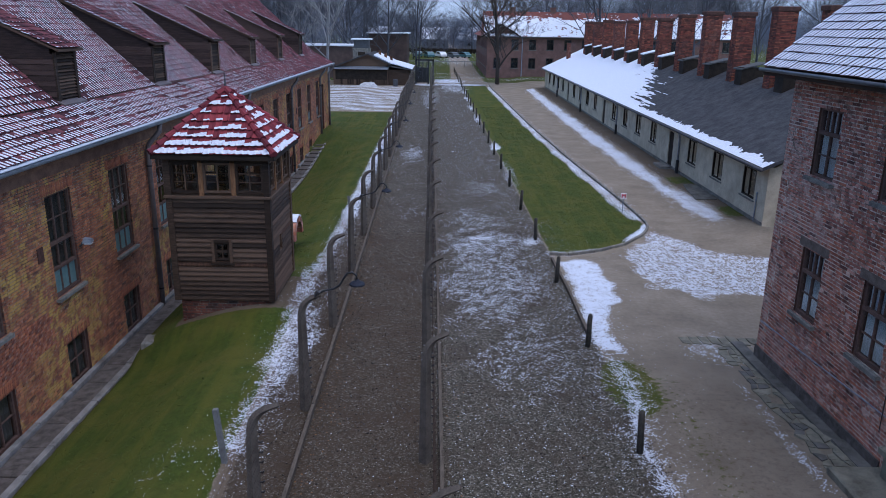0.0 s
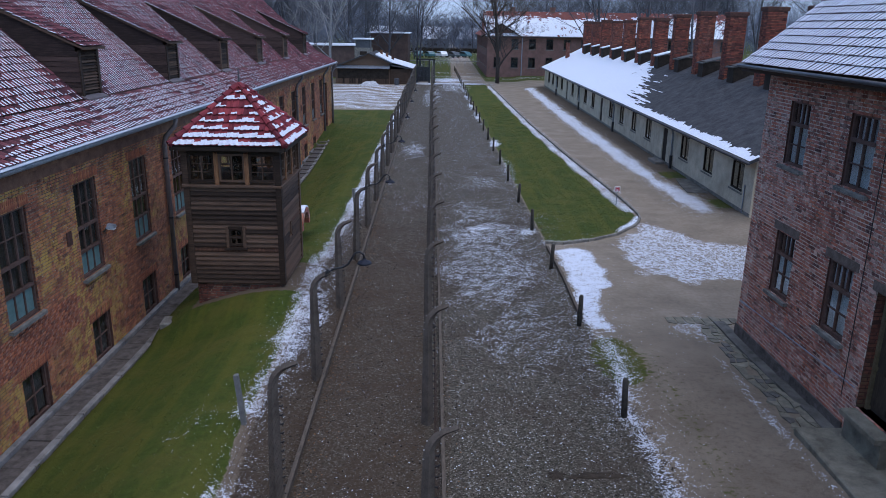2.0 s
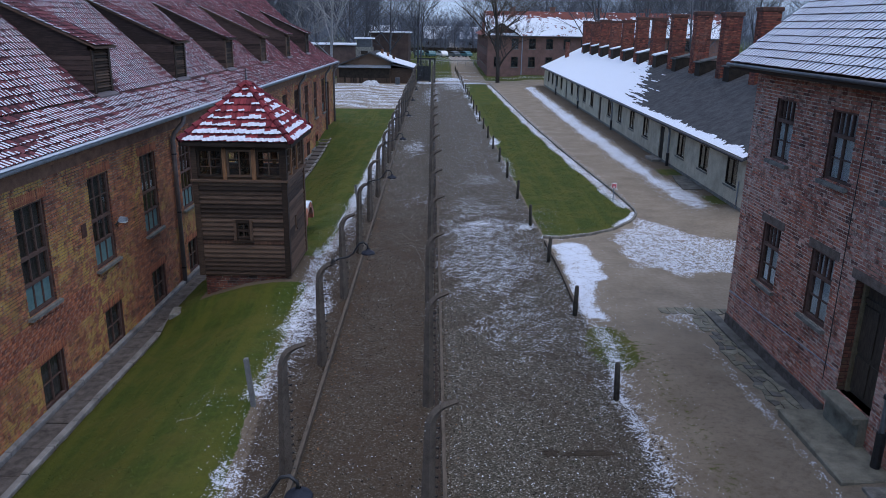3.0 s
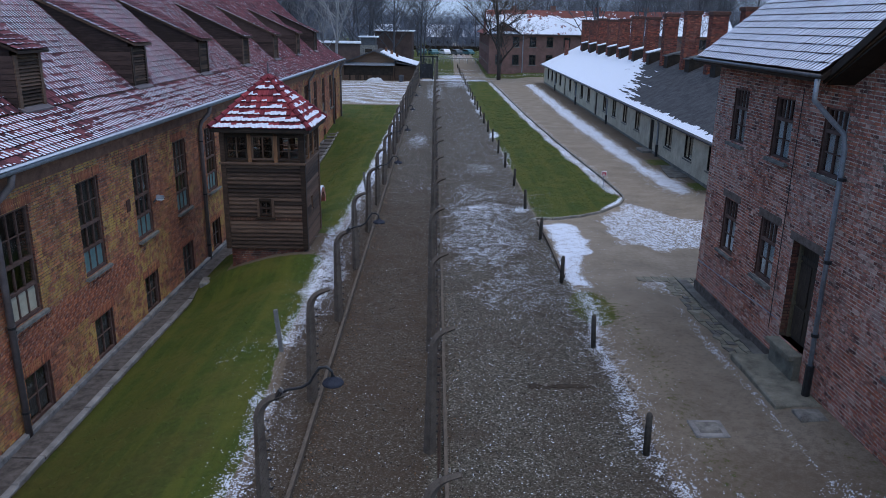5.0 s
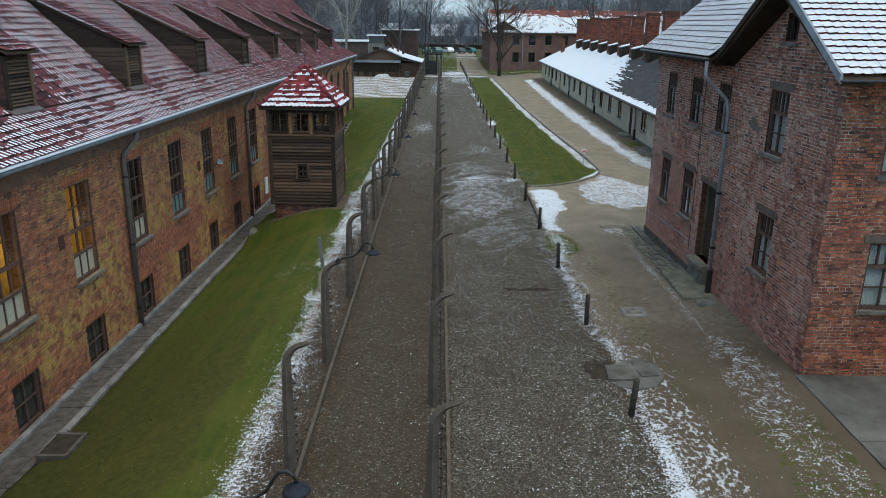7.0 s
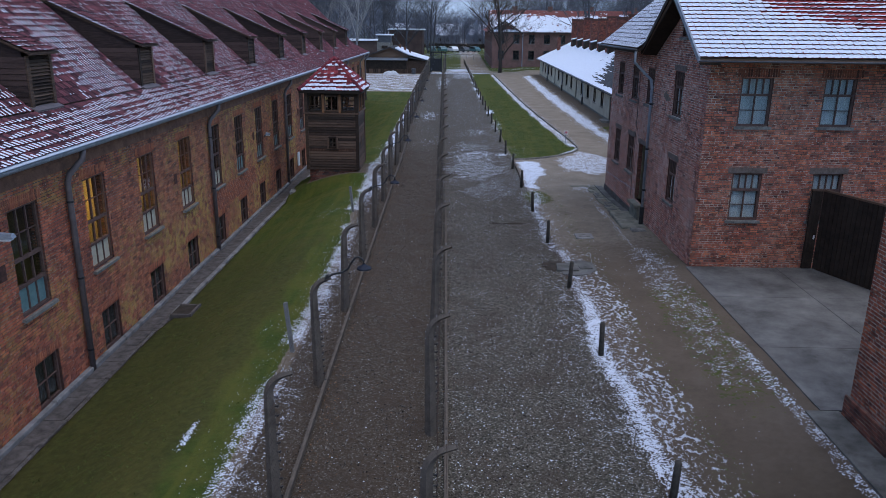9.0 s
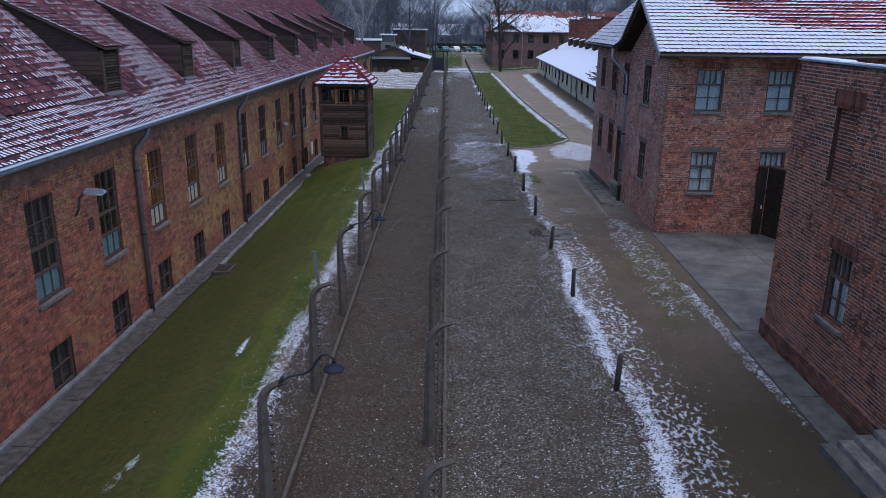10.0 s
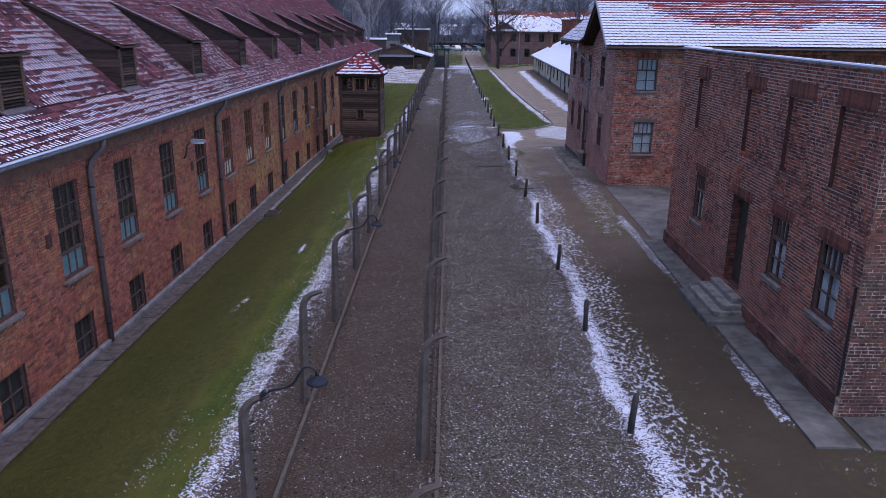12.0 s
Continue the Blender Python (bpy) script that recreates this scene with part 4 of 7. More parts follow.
# ---- long brick building with dormers ----
def left_building():
    Y0, Y1, X = -40.0, 59.3, -8.5
    root = thing("brick_building", (X, 10, -1.4), "long ochre-red brick building with snow-dusted tiled roof", "building")
    off = 40.0
    ops, ups, lows = [], [], []
    for k in range(-12, 15):
        u = off + 6.42 + 3.37 * k
        if u > 97:
            continue
        ups.append((u, u + 1.22, 1.3, 3.78))
        if k < 14:
            lows.append((u + 0.1, u + 1.17, -1.13, 0.04))
    arch = (off + 55.4, off + 57.0, -0.15, 3.4)
    ups = [o for o in ups if o[1] < arch[0] - 0.2]
    lows = [o for o in lows if o[1] < arch[0] - 0.2]
    vents = [(o[0] - 0.62, o[0] - 0.37, 2.35, 2.7) for k, o in enumerate(ups) if k % 3 == 0]
    ops = ups + lows + [arch]
    wall, m = brick_wall(root, (X, Y0), (X, Y1), -1.4, 4.62, ops, BRICK_LEFT, MORTAR_DARK, cross=False, pieces=(off + 9.0, off + 16, 0.3, 1.25), jitter=8)
    for o in ups + lows:
        lintel(wall, m, o[0], o[1], o[3], BRICK_LEFT, 0.25)
    for k, o in enumerate(ups):
        lit = -1 < o[0] - off < 7
        low = CREAM if -1 < o[0] - off < 11 else TEAL
        window(root, m, *o, cols=3, bars=(0.27, 0.52), rows=(1, 1, 2), back="dark" if lit or k % 4 == 1 else "blind", low_teal=low, sill=CONCRETE, depth=0.08, paint=FRAME_BROWN)
    for o in lows:
        window(root, m, *o, cols=2, bars=(), rows=(2,), sill_out=0, depth=0.1, back="blind", paint=FRAME_BROWN)
    for a, b, c, d in vents:
        part("vent", Mesh().box((a, -0.02, c), (b, 0.03, d), m).box((a + 0.03, 0.03, c + 0.03), (b - 0.03, 0.035, d - 0.03), m), REVEAL, root)
    door = Mesh().box((arch[0], -0.3, arch[2]), (arch[1], -0.24, arch[3]), m)
    for k in range(5):
        door.box((arch[0] + 0.32 * k + 0.02, -0.24, arch[2]), (arch[0] + 0.32 * k + 0.29, -0.22, arch[3]), m)
    part("door", door, WOOD_BROWN, root, "tall brown boarded door")
    # pale plinth kerb along the foot of the wall
    u = 0.0
    rnd = random.Random(4)
    while u < 99:
        w = 2.2 + rnd.random() * 1.2
        part("plinth_stone", Mesh().box((u, 0.012, -1.45), (min(u + w - 0.02, 99.2), 0.16, -1.06 + 0.9 * float(ease(u + Y0, 40, 58)) + rnd.uniform(-0.015, 0.015)), m, 0.02), KERB_STONE, root)
        u += w
    frieze = Mesh().box((0, 0.012, 4.22), (99.3, 0.05, 4.62), m).box((0, 0.05, 4.5), (99.3, 0.2, 4.72), m)
    part("cornice", frieze, surface("ochre_stained_render", (0.1, 0.052, 0.04), (0.28, 0.145, 0.09), 3.4, 0.9), root)
    # end wall and back
    brick_wall(root, (X, Y1), (-24, Y1), -1.4, 12.2, [], BRICK_LEFT, MORTAR_DARK, top=lambda u: 4.6 + min(u, 15.5 - u) * 0.9, jitter=2)
    part("wall", Mesh().box((-24.2, Y0, -1.4), (-23.9, Y1, 4.6)).box((-24, Y0, -1.4), (X, Y0 + 0.3, 4.6)), MORTAR_DARK, root)
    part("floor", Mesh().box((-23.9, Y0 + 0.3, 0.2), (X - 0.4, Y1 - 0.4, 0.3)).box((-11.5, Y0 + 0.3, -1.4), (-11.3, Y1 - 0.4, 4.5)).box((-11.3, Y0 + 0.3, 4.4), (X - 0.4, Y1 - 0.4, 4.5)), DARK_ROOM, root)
    # roof: a flatter foot, then the steep slope
    roof = Mesh()
    foot, knee, ridge = (-8.12, 4.78), (-9.5, 5.5), (-16.2, 11.6)
    roof.prism([(foot[0], Y0, foot[1]), (knee[0], Y0, knee[1]), (ridge[0], Y0, ridge[1]), (-24.3, Y0, 4.6), (-24.3, Y0, 4.4), (ridge[0], Y0, ridge[1] - 0.25), (knee[0], Y0, knee[1] - 0.2), (foot[0], Y0, foot[1] - 0.12)], (0, Y1 + 0.3 - Y0, 0))
    roof_ob = part("roof", roof, WOOD_DARK, root)
    part("back_slope", Mesh().prism([(-16.22, Y0, 11.62), (-24.32, Y0, 4.62), (-24.32, Y0, 4.66), (-16.22, Y0, 11.68)], (0, Y1 + 0.3 - Y0, 0)), TILE_LEFT, root)
    part("ridge_tiles", Mesh().tube([(-16.2, Y0, 11.66), (-16.2, Y1 + 0.3, 11.66)], 0.12, 8), TILE_LEFT, root)
    fd = Vector((knee[0] - foot[0], 0, knee[1] - foot[1]))
    sd = Vector((ridge[0] - knee[0], 0, ridge[1] - knee[1]))
    centres = [13.65 + 6.7 * k for k in range(-5, 7)]

    def snow_foot(u, v):
        y = u + Y0
        return 2.2 * patchy(y, v * 6, 2.2, 3) - 0.4 + 0.3 * ease(y, 5, 30) + 0.6 * noise.noise(Vector((y * 3.3, v * 4.3, 7)))

    def snow_main(u, v):
        y = u + Y0
        c = min(abs(y - q) for q in centres)
        return 3.0 * (0.6 * patchy(y, v * 1.3, 3.2, 9) + 0.4 * patchy(y * 1.0, v * 17.0, 1.5, 5)) - 1.1 + 1.0 * ease(y, 4, 32) + 0.9 * noise.noise(Vector((y * 3.3, v * 4.3, 2))) + 0.3 * ease(y, 28, 56) - (0.5 if 0.45 < c < 1.4 and v < 1.2 else 0)

    tiled(roof_ob, (foot[0] + 0.05, Y0, foot[1] + 0.03), (0, 1, 0), fd, Y1 + 0.3 - Y0, fd.length, TILE_LEFT, row=0.25, tile_w=0.165, snow=snow_foot, own=lambda u, v: 32 < u < 45, snow_width=(0.04, 0.64), lift=0.028)
    covered = lambda u, v: any(abs(u + Y0 - q) < 0.56 for q in centres) and v < 4.0  # noqa: E731
    tiled(roof_ob, (knee[0], Y0, knee[1] + 0.03), (0, 1, 0), sd, Y1 + 0.3 - Y0, sd.length, TILE_LEFT, row=0.25, tile_w=0.165, snow=snow_main, skip=covered, snow_width=(0.04, 0.58), lift=0.028)
    tan = sd.z / -sd.x
    for q in centres:
        # a long shed dormer: boarded cheeks, louvred front, its own tiled roof
        a, b = q - 0.6, q + 0.6
        fx, back = knee[0] - 0.02, knee[0] - 3.3
        zt, zb = 7.0, 7.0 + 3.3 * 0.45
        cheeks = Mesh()
        for y in (a, b - 0.05):
            cheeks.prism([(fx, y, knee[1] - 0.1), (fx, y, zt), (back, y, zb), (back, y, knee[1] + 3.3 * tan - 0.3)], (0, 0.05, 0))
        dorm = part("dormer", cheeks, WOOD_DORMER, root, "dark boarded shed dormer")
        for k in range(9):
            z = knee[1] + 0.1 + k * 0.14
            if z > zt - 0.1:
                break
            reach = min(3.2, (z - knee[1]) / tan)
            up = max(0.0, (z - zt) / 0.45)
            part("board", Mesh().prism([(fx - up, a - 0.012, z), (fx - reach, a - 0.012, z), (fx - reach, a + 0.0, z + 0.13), (fx - up, a + 0.0, z + 0.13)], (0, -0.012, 0)), WOOD_DORMER, dorm)
        face = Mesh().box((fx - 0.06, a, knee[1]), (fx + 0.04, a + 0.13, zt)).box((fx - 0.06, b - 0.13, knee[1]), (fx + 0.04, b, zt)).box((fx - 0.05, a, zt - 0.12), (fx + 0.04, b, zt))
        part("front_frame", face, WOOD_DARK, dorm)
        for k in range(15):
            z = knee[1] + 0.1 + 0.085 * k
            part("louvre", Mesh().prism([(fx - 0.05, a + 0.13, z + 0.06), (fx + 0.02, a + 0.13, z), (fx + 0.03, a + 0.13, z + 0.012), (fx - 0.04, a + 0.13, z + 0.075)], (0, b - a - 0.26, 0)), WOOD_DARK, dorm)
        part("flashing", Mesh().prism([(fx + 0.18, a - 0.04, knee[1] + 0.0), (fx - 0.02, a - 0.04, knee[1] + 0.11), (fx - 0.02, a - 0.04, knee[1] + 0.15), (fx + 0.19, a - 0.04, knee[1] + 0.05)], (0, b - a + 0.08, 0)), PIPE_BROWN, dorm)
        ov = 0.22
        cap = Mesh().prism([(fx + ov, a - 0.1, zt - ov * 0.45), (fx + ov, a - 0.1, zt - ov * 0.45 + 0.06), (back - 0.1, a - 0.1, zb + 0.11), (back - 0.1, a - 0.1, zb + 0.03)], (0, b - a + 0.2, 0))
        cap_ob = part("dormer_roof", cap, WOOD_DARK, dorm)
        dv = Vector((-1, 0, 0.45))
        tiled(dorm, (fx + ov, a - 0.1, zt - ov * 0.45 + 0.07), (0, 1, 0), dv, b - a + 0.22, (3.3 + ov) * dv.length, TILE_LEFT, row=0.25, tile_w=0.165, snow=lambda u, v: 1.6 * patchy(q + u, v, 1.2, 5) - 0.55 + (0.9 if u < 0.2 and v > 0.6 else 0))
    # gutter and downpipes
    gut = Mesh()
    prof = [(-8.12 + 0.09 * math.cos(s) + 0.09, 4.76 + 0.09 * math.sin(s)) for s in (math.pi * k / 6 + math.pi for k in range(7))]
    ring = [(x, Y0, z) for x, z in prof] + [(x * 1.0 - 0.0, Y0, z + 0.02) for x, z in reversed(prof)]
    gut.prism(ring, (0, Y1 + 0.3 - Y0, 0))
    part("gutter", gut, ZINC, root, "grey zinc gutter", smooth=False)
    part("eaves_flashing", Mesh().prism([(-8.22, Y0, 4.86), (-7.98, Y0, 4.785), (-7.98, Y0, 4.8), (-8.22, Y0, 4.875)], (0, Y1 + 0.3 - Y0, 0)), surface("bright_zinc", (0.3, 0.33, 0.37), (0.46, 0.49, 0.54), 4, 0.5), root)
    for y in (-26.5, -12.05, -1.25, 9.55, 22.5, 33.4, 44.6, 55.0, 59.1):
        p = [(-8.05, y + 0.3, 4.68), (-8.08, y + 0.28, 4.45), (-8.34, y + 0.05, 4.1), (-8.38, y, 3.9), (-8.38, y, -1.25)]
        pipe = part("downpipe", Mesh().tube(p, 0.075, 8), PIPE_BROWN, root, smooth=True)
        for z in (3.4, 1.4, -0.6):
            part("bracket", Mesh().tube([(-8.38, y, z), (-8.38, y, z + 0.05)], 0.086, 8), IRON, pipe)
    return root


left_building()
# slab walk in the hollow along the wall
walk_rnd = random.Random(21)
kerb_root = tagged(new("kerb"), "narrow grey concrete kerb between grass and slabs", "kerb", kind="structure")
slab_root = tagged(new("pavement"), "damp dirty concrete slabs along the wall", "pavement", kind="structure")
y = -30.0
while y < 52:
    w = 1.0 + walk_rnd.random() * 0.1
    lift_z = float(-1.15 + 1.05 * ease(y, 40, 58))
    tuck = -0.1 * float(1 - ease(y, 0, 4))
    part("slab", Mesh().box((-8.31, y, lift_z - 0.2), (-7.75 + tuck, y + w - 0.02, lift_z + walk_rnd.uniform(-0.012, 0.012)), None, 0.01), SLAB_DARK, slab_root)
    part("kerbstone", Mesh().box((-7.74 + tuck, y, lift_z - 0.2), (-7.62 + tuck + 0.05 * float(ease(y, -2, 5)) + walk_rnd.uniform(-0.02, 0.02), y + w - 0.015, lift_z + (0.06 if y > 2 else 0.015) + walk_rnd.uniform(-0.02, 0.015)), None, 0.02), KERB_STONE if y > 2 else SLAB_DARK, kerb_root)
    y += w


# ---- red brick house with the gable ----
def casement(root, m, o, back="curtain"):
    window(root, m, *o, cols=(2, 4), bars=(0.64,), rows=(2, 1), back=back, depth=0.08, sill_out=0.1, paint=FRAME_BROWN)


def beam_lintel(root, m, o):
    part("lintel", Mesh().box((o[0] - 0.14, -0.02, o[3]), (o[1] + 0.14, 0.022, o[3] + 0.18), m), surface("brown_lintel", (0.065, 0.05, 0.042), (0.185, 0.145, 0.12), 6, 0.9) if "brown_lintel" not in bpy.data.materials else bpy.data.materials["brown_lintel"], root)


def gable_house():
    root = thing("brick_house", (9, 8, 0), "two-storey red brick house with snowy tiled gable roof", "house")
    P0, P1 = (8.45, 16.62), (8.82, 4.09)
    far = (P1[0] + 22 * 0.9996, P1[1] + 22 * 0.0296)
    m, L = wall_frame(P0, P1)
    Z0 = -0.05
    uy = lambda y: (16.62 - y) * L / (16.62 - 4.09)  # noqa: E731
    ops = [(uy(15.42), uy(14.52), 4.78, 6.22), (uy(12.98), uy(12.06), 4.78, 6.22), (uy(10.72), uy(9.82), 4.82, 6.22),
           (uy(15.2), uy(14.32), 1.8, 3.3), (uy(12.9), uy(12.0), 1.82, 3.32), (uy(7.36), uy(6.4), 4.76, 6.3), (uy(7.18), uy(6.3), 1.8, 3.3)]
    door = (uy(11.2), uy(10.05), 0.86, 3.2)
    peak = uy(6.4)
    small = (uy(7.05), uy(6.45), 7.4, 8.05)
    top = lambda u: 6.95 if u < uy(9.6) else 6.95 + max(0.0, 3.2 - abs(u - peak)) * 0.56  # noqa: E731
    wall, m = brick_wall(root, P0, P1, Z0, 8.8, ops + [door, small], BRICK_HOUSE, MORTAR_GREY, proud=0.007, joint=0.0135, top=top, pieces=(uy(9.6), uy(4.5), 3.45, 4.3), jitter=5)
    for o in ops:
        casement(root, m, o)
        if o[2] < 3 or o[0] > uy(8):
            beam_lintel(root, m, o)
    beam_lintel(root, m, door)
    window(root, m, *small, cols=2, bars=(), rows=(1,), sill_out=0.08)
    d = Mesh().box((door[0], -0.3, door[2]), (door[1], -0.24, door[3]), m).box((door[0], -0.3, 2.75), (door[1], -0.2, 2.85), m)
    for k in range(2):
        a = door[0] + 0.08 + 0.55 * k
        d.box((a, -0.24, 0.95), (a + 0.46, -0.215, 1.65), m).box((a, -0.24, 1.75), (a + 0.46, -0.215, 2.7), m)
    part("door", d, DOOR_WOOD, root, "dark recessed wooden door")
    part("door_frame", Mesh().box((door[0] + 0.01, -0.24, 0.86), (door[0] + 0.08, -0.16, door[3]), m).box((door[1] - 0.08, -0.24, 0.86), (door[1] - 0.01, -0.16, door[3]), m), surface("olive_door_paint", (0.07, 0.058, 0.035), (0.18, 0.15, 0.095), 5, 0.7), root, "faded olive door frame")
    part("plinth", Mesh().box((-0.02, 0.0, -0.1), (door[0] - 0.3, 0.035, 0.36), m, 0.01), SLAB_DARK, root, "dark damp render at the wall's foot")
    part("conduit", Mesh().tube([m @ Vector((0.05, 0.02, 1.0)), m @ Vector((2.5, 0.022, 1.1)), m @ Vector((door[0] - 0.12, 0.02, 1.22))], 0.014, 5), ZINC, root, "thin grey cable clipped along the bricks")
    part("threshold", Mesh().box((door[0] - 0.002, -0.34, 0.74), (door[1] + 0.002, 0.3, 0.86), m, 0.02), MOSSY, root)
    part("threshold_base", Mesh().box((door[0], -0.34, 0.0), (door[1], 0.17, 0.74), m), MOSSY, root)
    S0, S1 = (P1[0], P1[1] - 0.008), (far[0], far[1] - 0.008)
    ms, Ls = wall_frame(S0, S1)
    sops = []
    for k in range(8):
        x = 0.98 + 2.55 * k
        sops += [(x, x + 0.98, 4.82, 6.3), (x + 0.08, x + 1.02, 1.84, 3.36)]
    swall, ms = brick_wall(root, S0, S1, Z0, 6.95, sops, BRICK_SOUTH, MORTAR_SOUTH, proud=0.007, joint=0.0135, pieces=(0.3, 6.0, 3.5, 4.3), jitter=6)
    for o in sops:
        casement(root, ms, o)
        if o[2] < 3:
            beam_lintel(root, ms, o)
        else:
            lintel(swall, ms, o[0], o[1], o[3], BRICK_DAMP_SHADE, 0.25)
    # north and inner walls
    brick_wall(root, (30, 16.9), P0, Z0, 6.95, [], BRICK_HOUSE, MORTAR_GREY, cross=False, jitter=7)
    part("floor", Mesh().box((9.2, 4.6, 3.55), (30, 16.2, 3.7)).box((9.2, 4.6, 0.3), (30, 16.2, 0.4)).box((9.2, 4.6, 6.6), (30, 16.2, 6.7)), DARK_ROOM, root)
    # wing roof with its ridge along x, gable to the path
    ridge_z, ey0, ey1, ez = 8.86, 2.95, 9.85, 6.86
    ry = (ey0 + ey1) / 2
    core = Mesh()
    x0, x1 = 8.1, 31.0
    core.prism([(x0, ey0, ez), (x0, ry, ridge_z), (x0, ey1, ez), (x0, ey1, ez - 0.1), (x0, ry, ridge_z - 0.22), (x0, ey0, ez - 0.1)], (x1 - x0, 0, 0.0))
    roof = part("roof", core, WOOD_DARK, root)
    s_up = Vector((0, ry - ey0, ridge_z - ez))

    def snow_s(u, v):
        hole = max(0.0, 1 - math.hypot((u - 7.0) / 6.0, (v - 4.1) / 3.2)) + max(0.0, 1 - math.hypot((u - 14.4) / 5.4, (v - 4.0) / 2.9)) + 0.7 * max(0.0, 1 - math.hypot((u - 3.0) / 1.0, (v - 3.9) / 0.8))
        return max(1.0 * patchy(u, v * 2, 2.5, 2) + 0.95 - 5.2 * hole, 0.75 * patchy(u, v * 5, 0.8, 4) - 0.1)

    tiled(roof, (x0, ey0 - 0.02, ez + 0.03), (1, 0, 0), s_up, x1 - x0, s_up.length, TILE_RUST, row=0.235, tile_w=0.2, snow=snow_s, own=lambda u, v: u < 12 and v < 2.2, snow_width=(-0.02, 1.0), gap=0.0, lift=0.036, rib=0.5, ragged=0.02)
    n_up = Vector((0, ry - ey1, ridge_z - ez))
    tiled(roof, (x1, ey1, ez + 0.03), (-1, 0, 0), n_up, x1 - x0, n_up.length, TILE_RED, row=0.235, tile_w=0.2, snow=lambda u, v: 1.5, snow_width=(0.0, 0.97))
    part("verge_board", Mesh().prism([(x0, ey0 - 0.05, ez - 0.11), (x0, ry, ridge_z - 0.09), (x0, ry, ridge_z + 0.1), (x0, ey0 - 0.05, ez + 0.06)], (-0.05, 0, 0)), ZINC, root, "grey metal verge edging")
    part("verge_board", Mesh().prism([(x0, ry, ridge_z - 0.12), (x0, ey1 + 0.05, ez - 0.14), (x0, ey1 + 0.05, ez + 0.03), (x0, ry, ridge_z + 0.07)], (-0.05, 0, 0)), WOOD_BLACK, root)
    part("soffit", Mesh().prism([(x0 + 0.02, ey0, ez - 0.12), (x0 + 0.02, ry, ridge_z - 0.25), (x0 + 0.02, ey1, ez - 0.12), (x0 + 0.02, ey1, ez - 0.16), (x0 + 0.02, ry, ridge_z - 0.3), (x0 + 0.02, ey0, ez - 0.16)], (0.6, 0, 0)), WOOD_BLACK, root)
    part("ridge_tiles", Mesh().tube([(x0, ry, ridge_z + 0.03), (x1, ry, ridge_z + 0.03)], 0.12, 8), TILE_RED, root)
    # side wing: eaves along the path, roof rising away from it
    wx, wz, wy0, wy1 = 7.86, 6.98, 9.62, 17.0
    w_up = Vector((2.83, 0, 2.35))
    wing = Mesh().prism([(wx, wy0, wz - 0.12), (wx + 2.83, wy0, wz + 2.23), (wx + 14, wy0, wz - 0.12), (wx + 14, wy0, wz - 0.22), (wx + 2.83, wy0, wz + 2.05), (wx, wy0, wz - 0.22)], (0, wy1 - wy0, 0))
    wroof = part("roof", wing, WOOD_DARK, root)
    tiled(wroof, (wx, wy1, wz - 0.05), (0, -1, 0), w_up, wy1 - wy0, w_up.length, TILE_BROWN, row=0.25, tile_w=0.16, snow=lambda u, v: 1.5 + 0.3 * patchy(u, v, 1, 8), snow_width=(0.03, 0.95), lift=0.024, gap=0.02, rib=0.4, ragged=0.03)
    # gutters and pipes
    g1 = Mesh().tube([(wx - 0.07, wy1, wz - 0.1), (wx - 0.07, wy0 - 0.1, wz - 0.1)], 0.042, 8)
    part("gutter", g1, PIPE_DARK, root, smooth=True)
    part("gutter", Mesh().tube([(x0 - 0.05, ey0 - 0.1, ez - 0.06), (x1, ey0 - 0.1, ez - 0.06)], 0.03, 8), PIPE_DARK, root, smooth=True)
    p = [(wx - 0.06, 9.6, wz - 0.15), (wx - 0.06, 9.6, wz - 0.55), (8.2, 9.62, 6.05), (8.45, 9.55, 5.8), (8.49, 9.5, 5.5), (8.5, 9.4, 0.35)]
    pipe = part("downpipe", Mesh().tube(p, 0.05, 8), ZINC, root, smooth=True)
    part("pipe_foot", Mesh().tube([(8.5, 9.4, 0.1), (8.5, 9.4, 0.95)], 0.085, 8), IRON, pipe)
    for z in (4.9, 3.2, 1.6):
        part("bracket", Mesh().tube([(8.5, 9.42, z), (8.5, 9.42, z + 0.06)], 0.08, 8), IRON, pipe)
    part("cable", Mesh().tube([(8.52, 11.6, 6.5), (8.53, 11.62, 4.6), (8.52, 11.58, 0.9)], 0.01, 5), IRON, root)
    # old cement repair on the bricks
    patch = Mesh()
    ring = [(uy(8.05) + 0.36 * math.cos(a) * (1 + 0.2 * math.sin(4 * a + 1) + 0.12 * math.sin(9 * a)), 0.009, 5.32 + 0.14 * math.sin(a) * (1 + 0.25 * math.cos(3 * a) + 0.15 * math.sin(7 * a)) - 0.06 * math.cos(a)) for a in (2 * math.pi * k / 40 for k in range(40))]
    patch.prism([m @ Vector(q) for q in ring], m.to_3x3() @ Vector((0, 0.008, 0)))
    part("plaster_patch", patch, surface("tan_cement", (0.085, 0.068, 0.054), (0.2, 0.165, 0.13), 9, 0.9), root, "smear of tan-grey cement on the bricks")
    return root


gable_house()


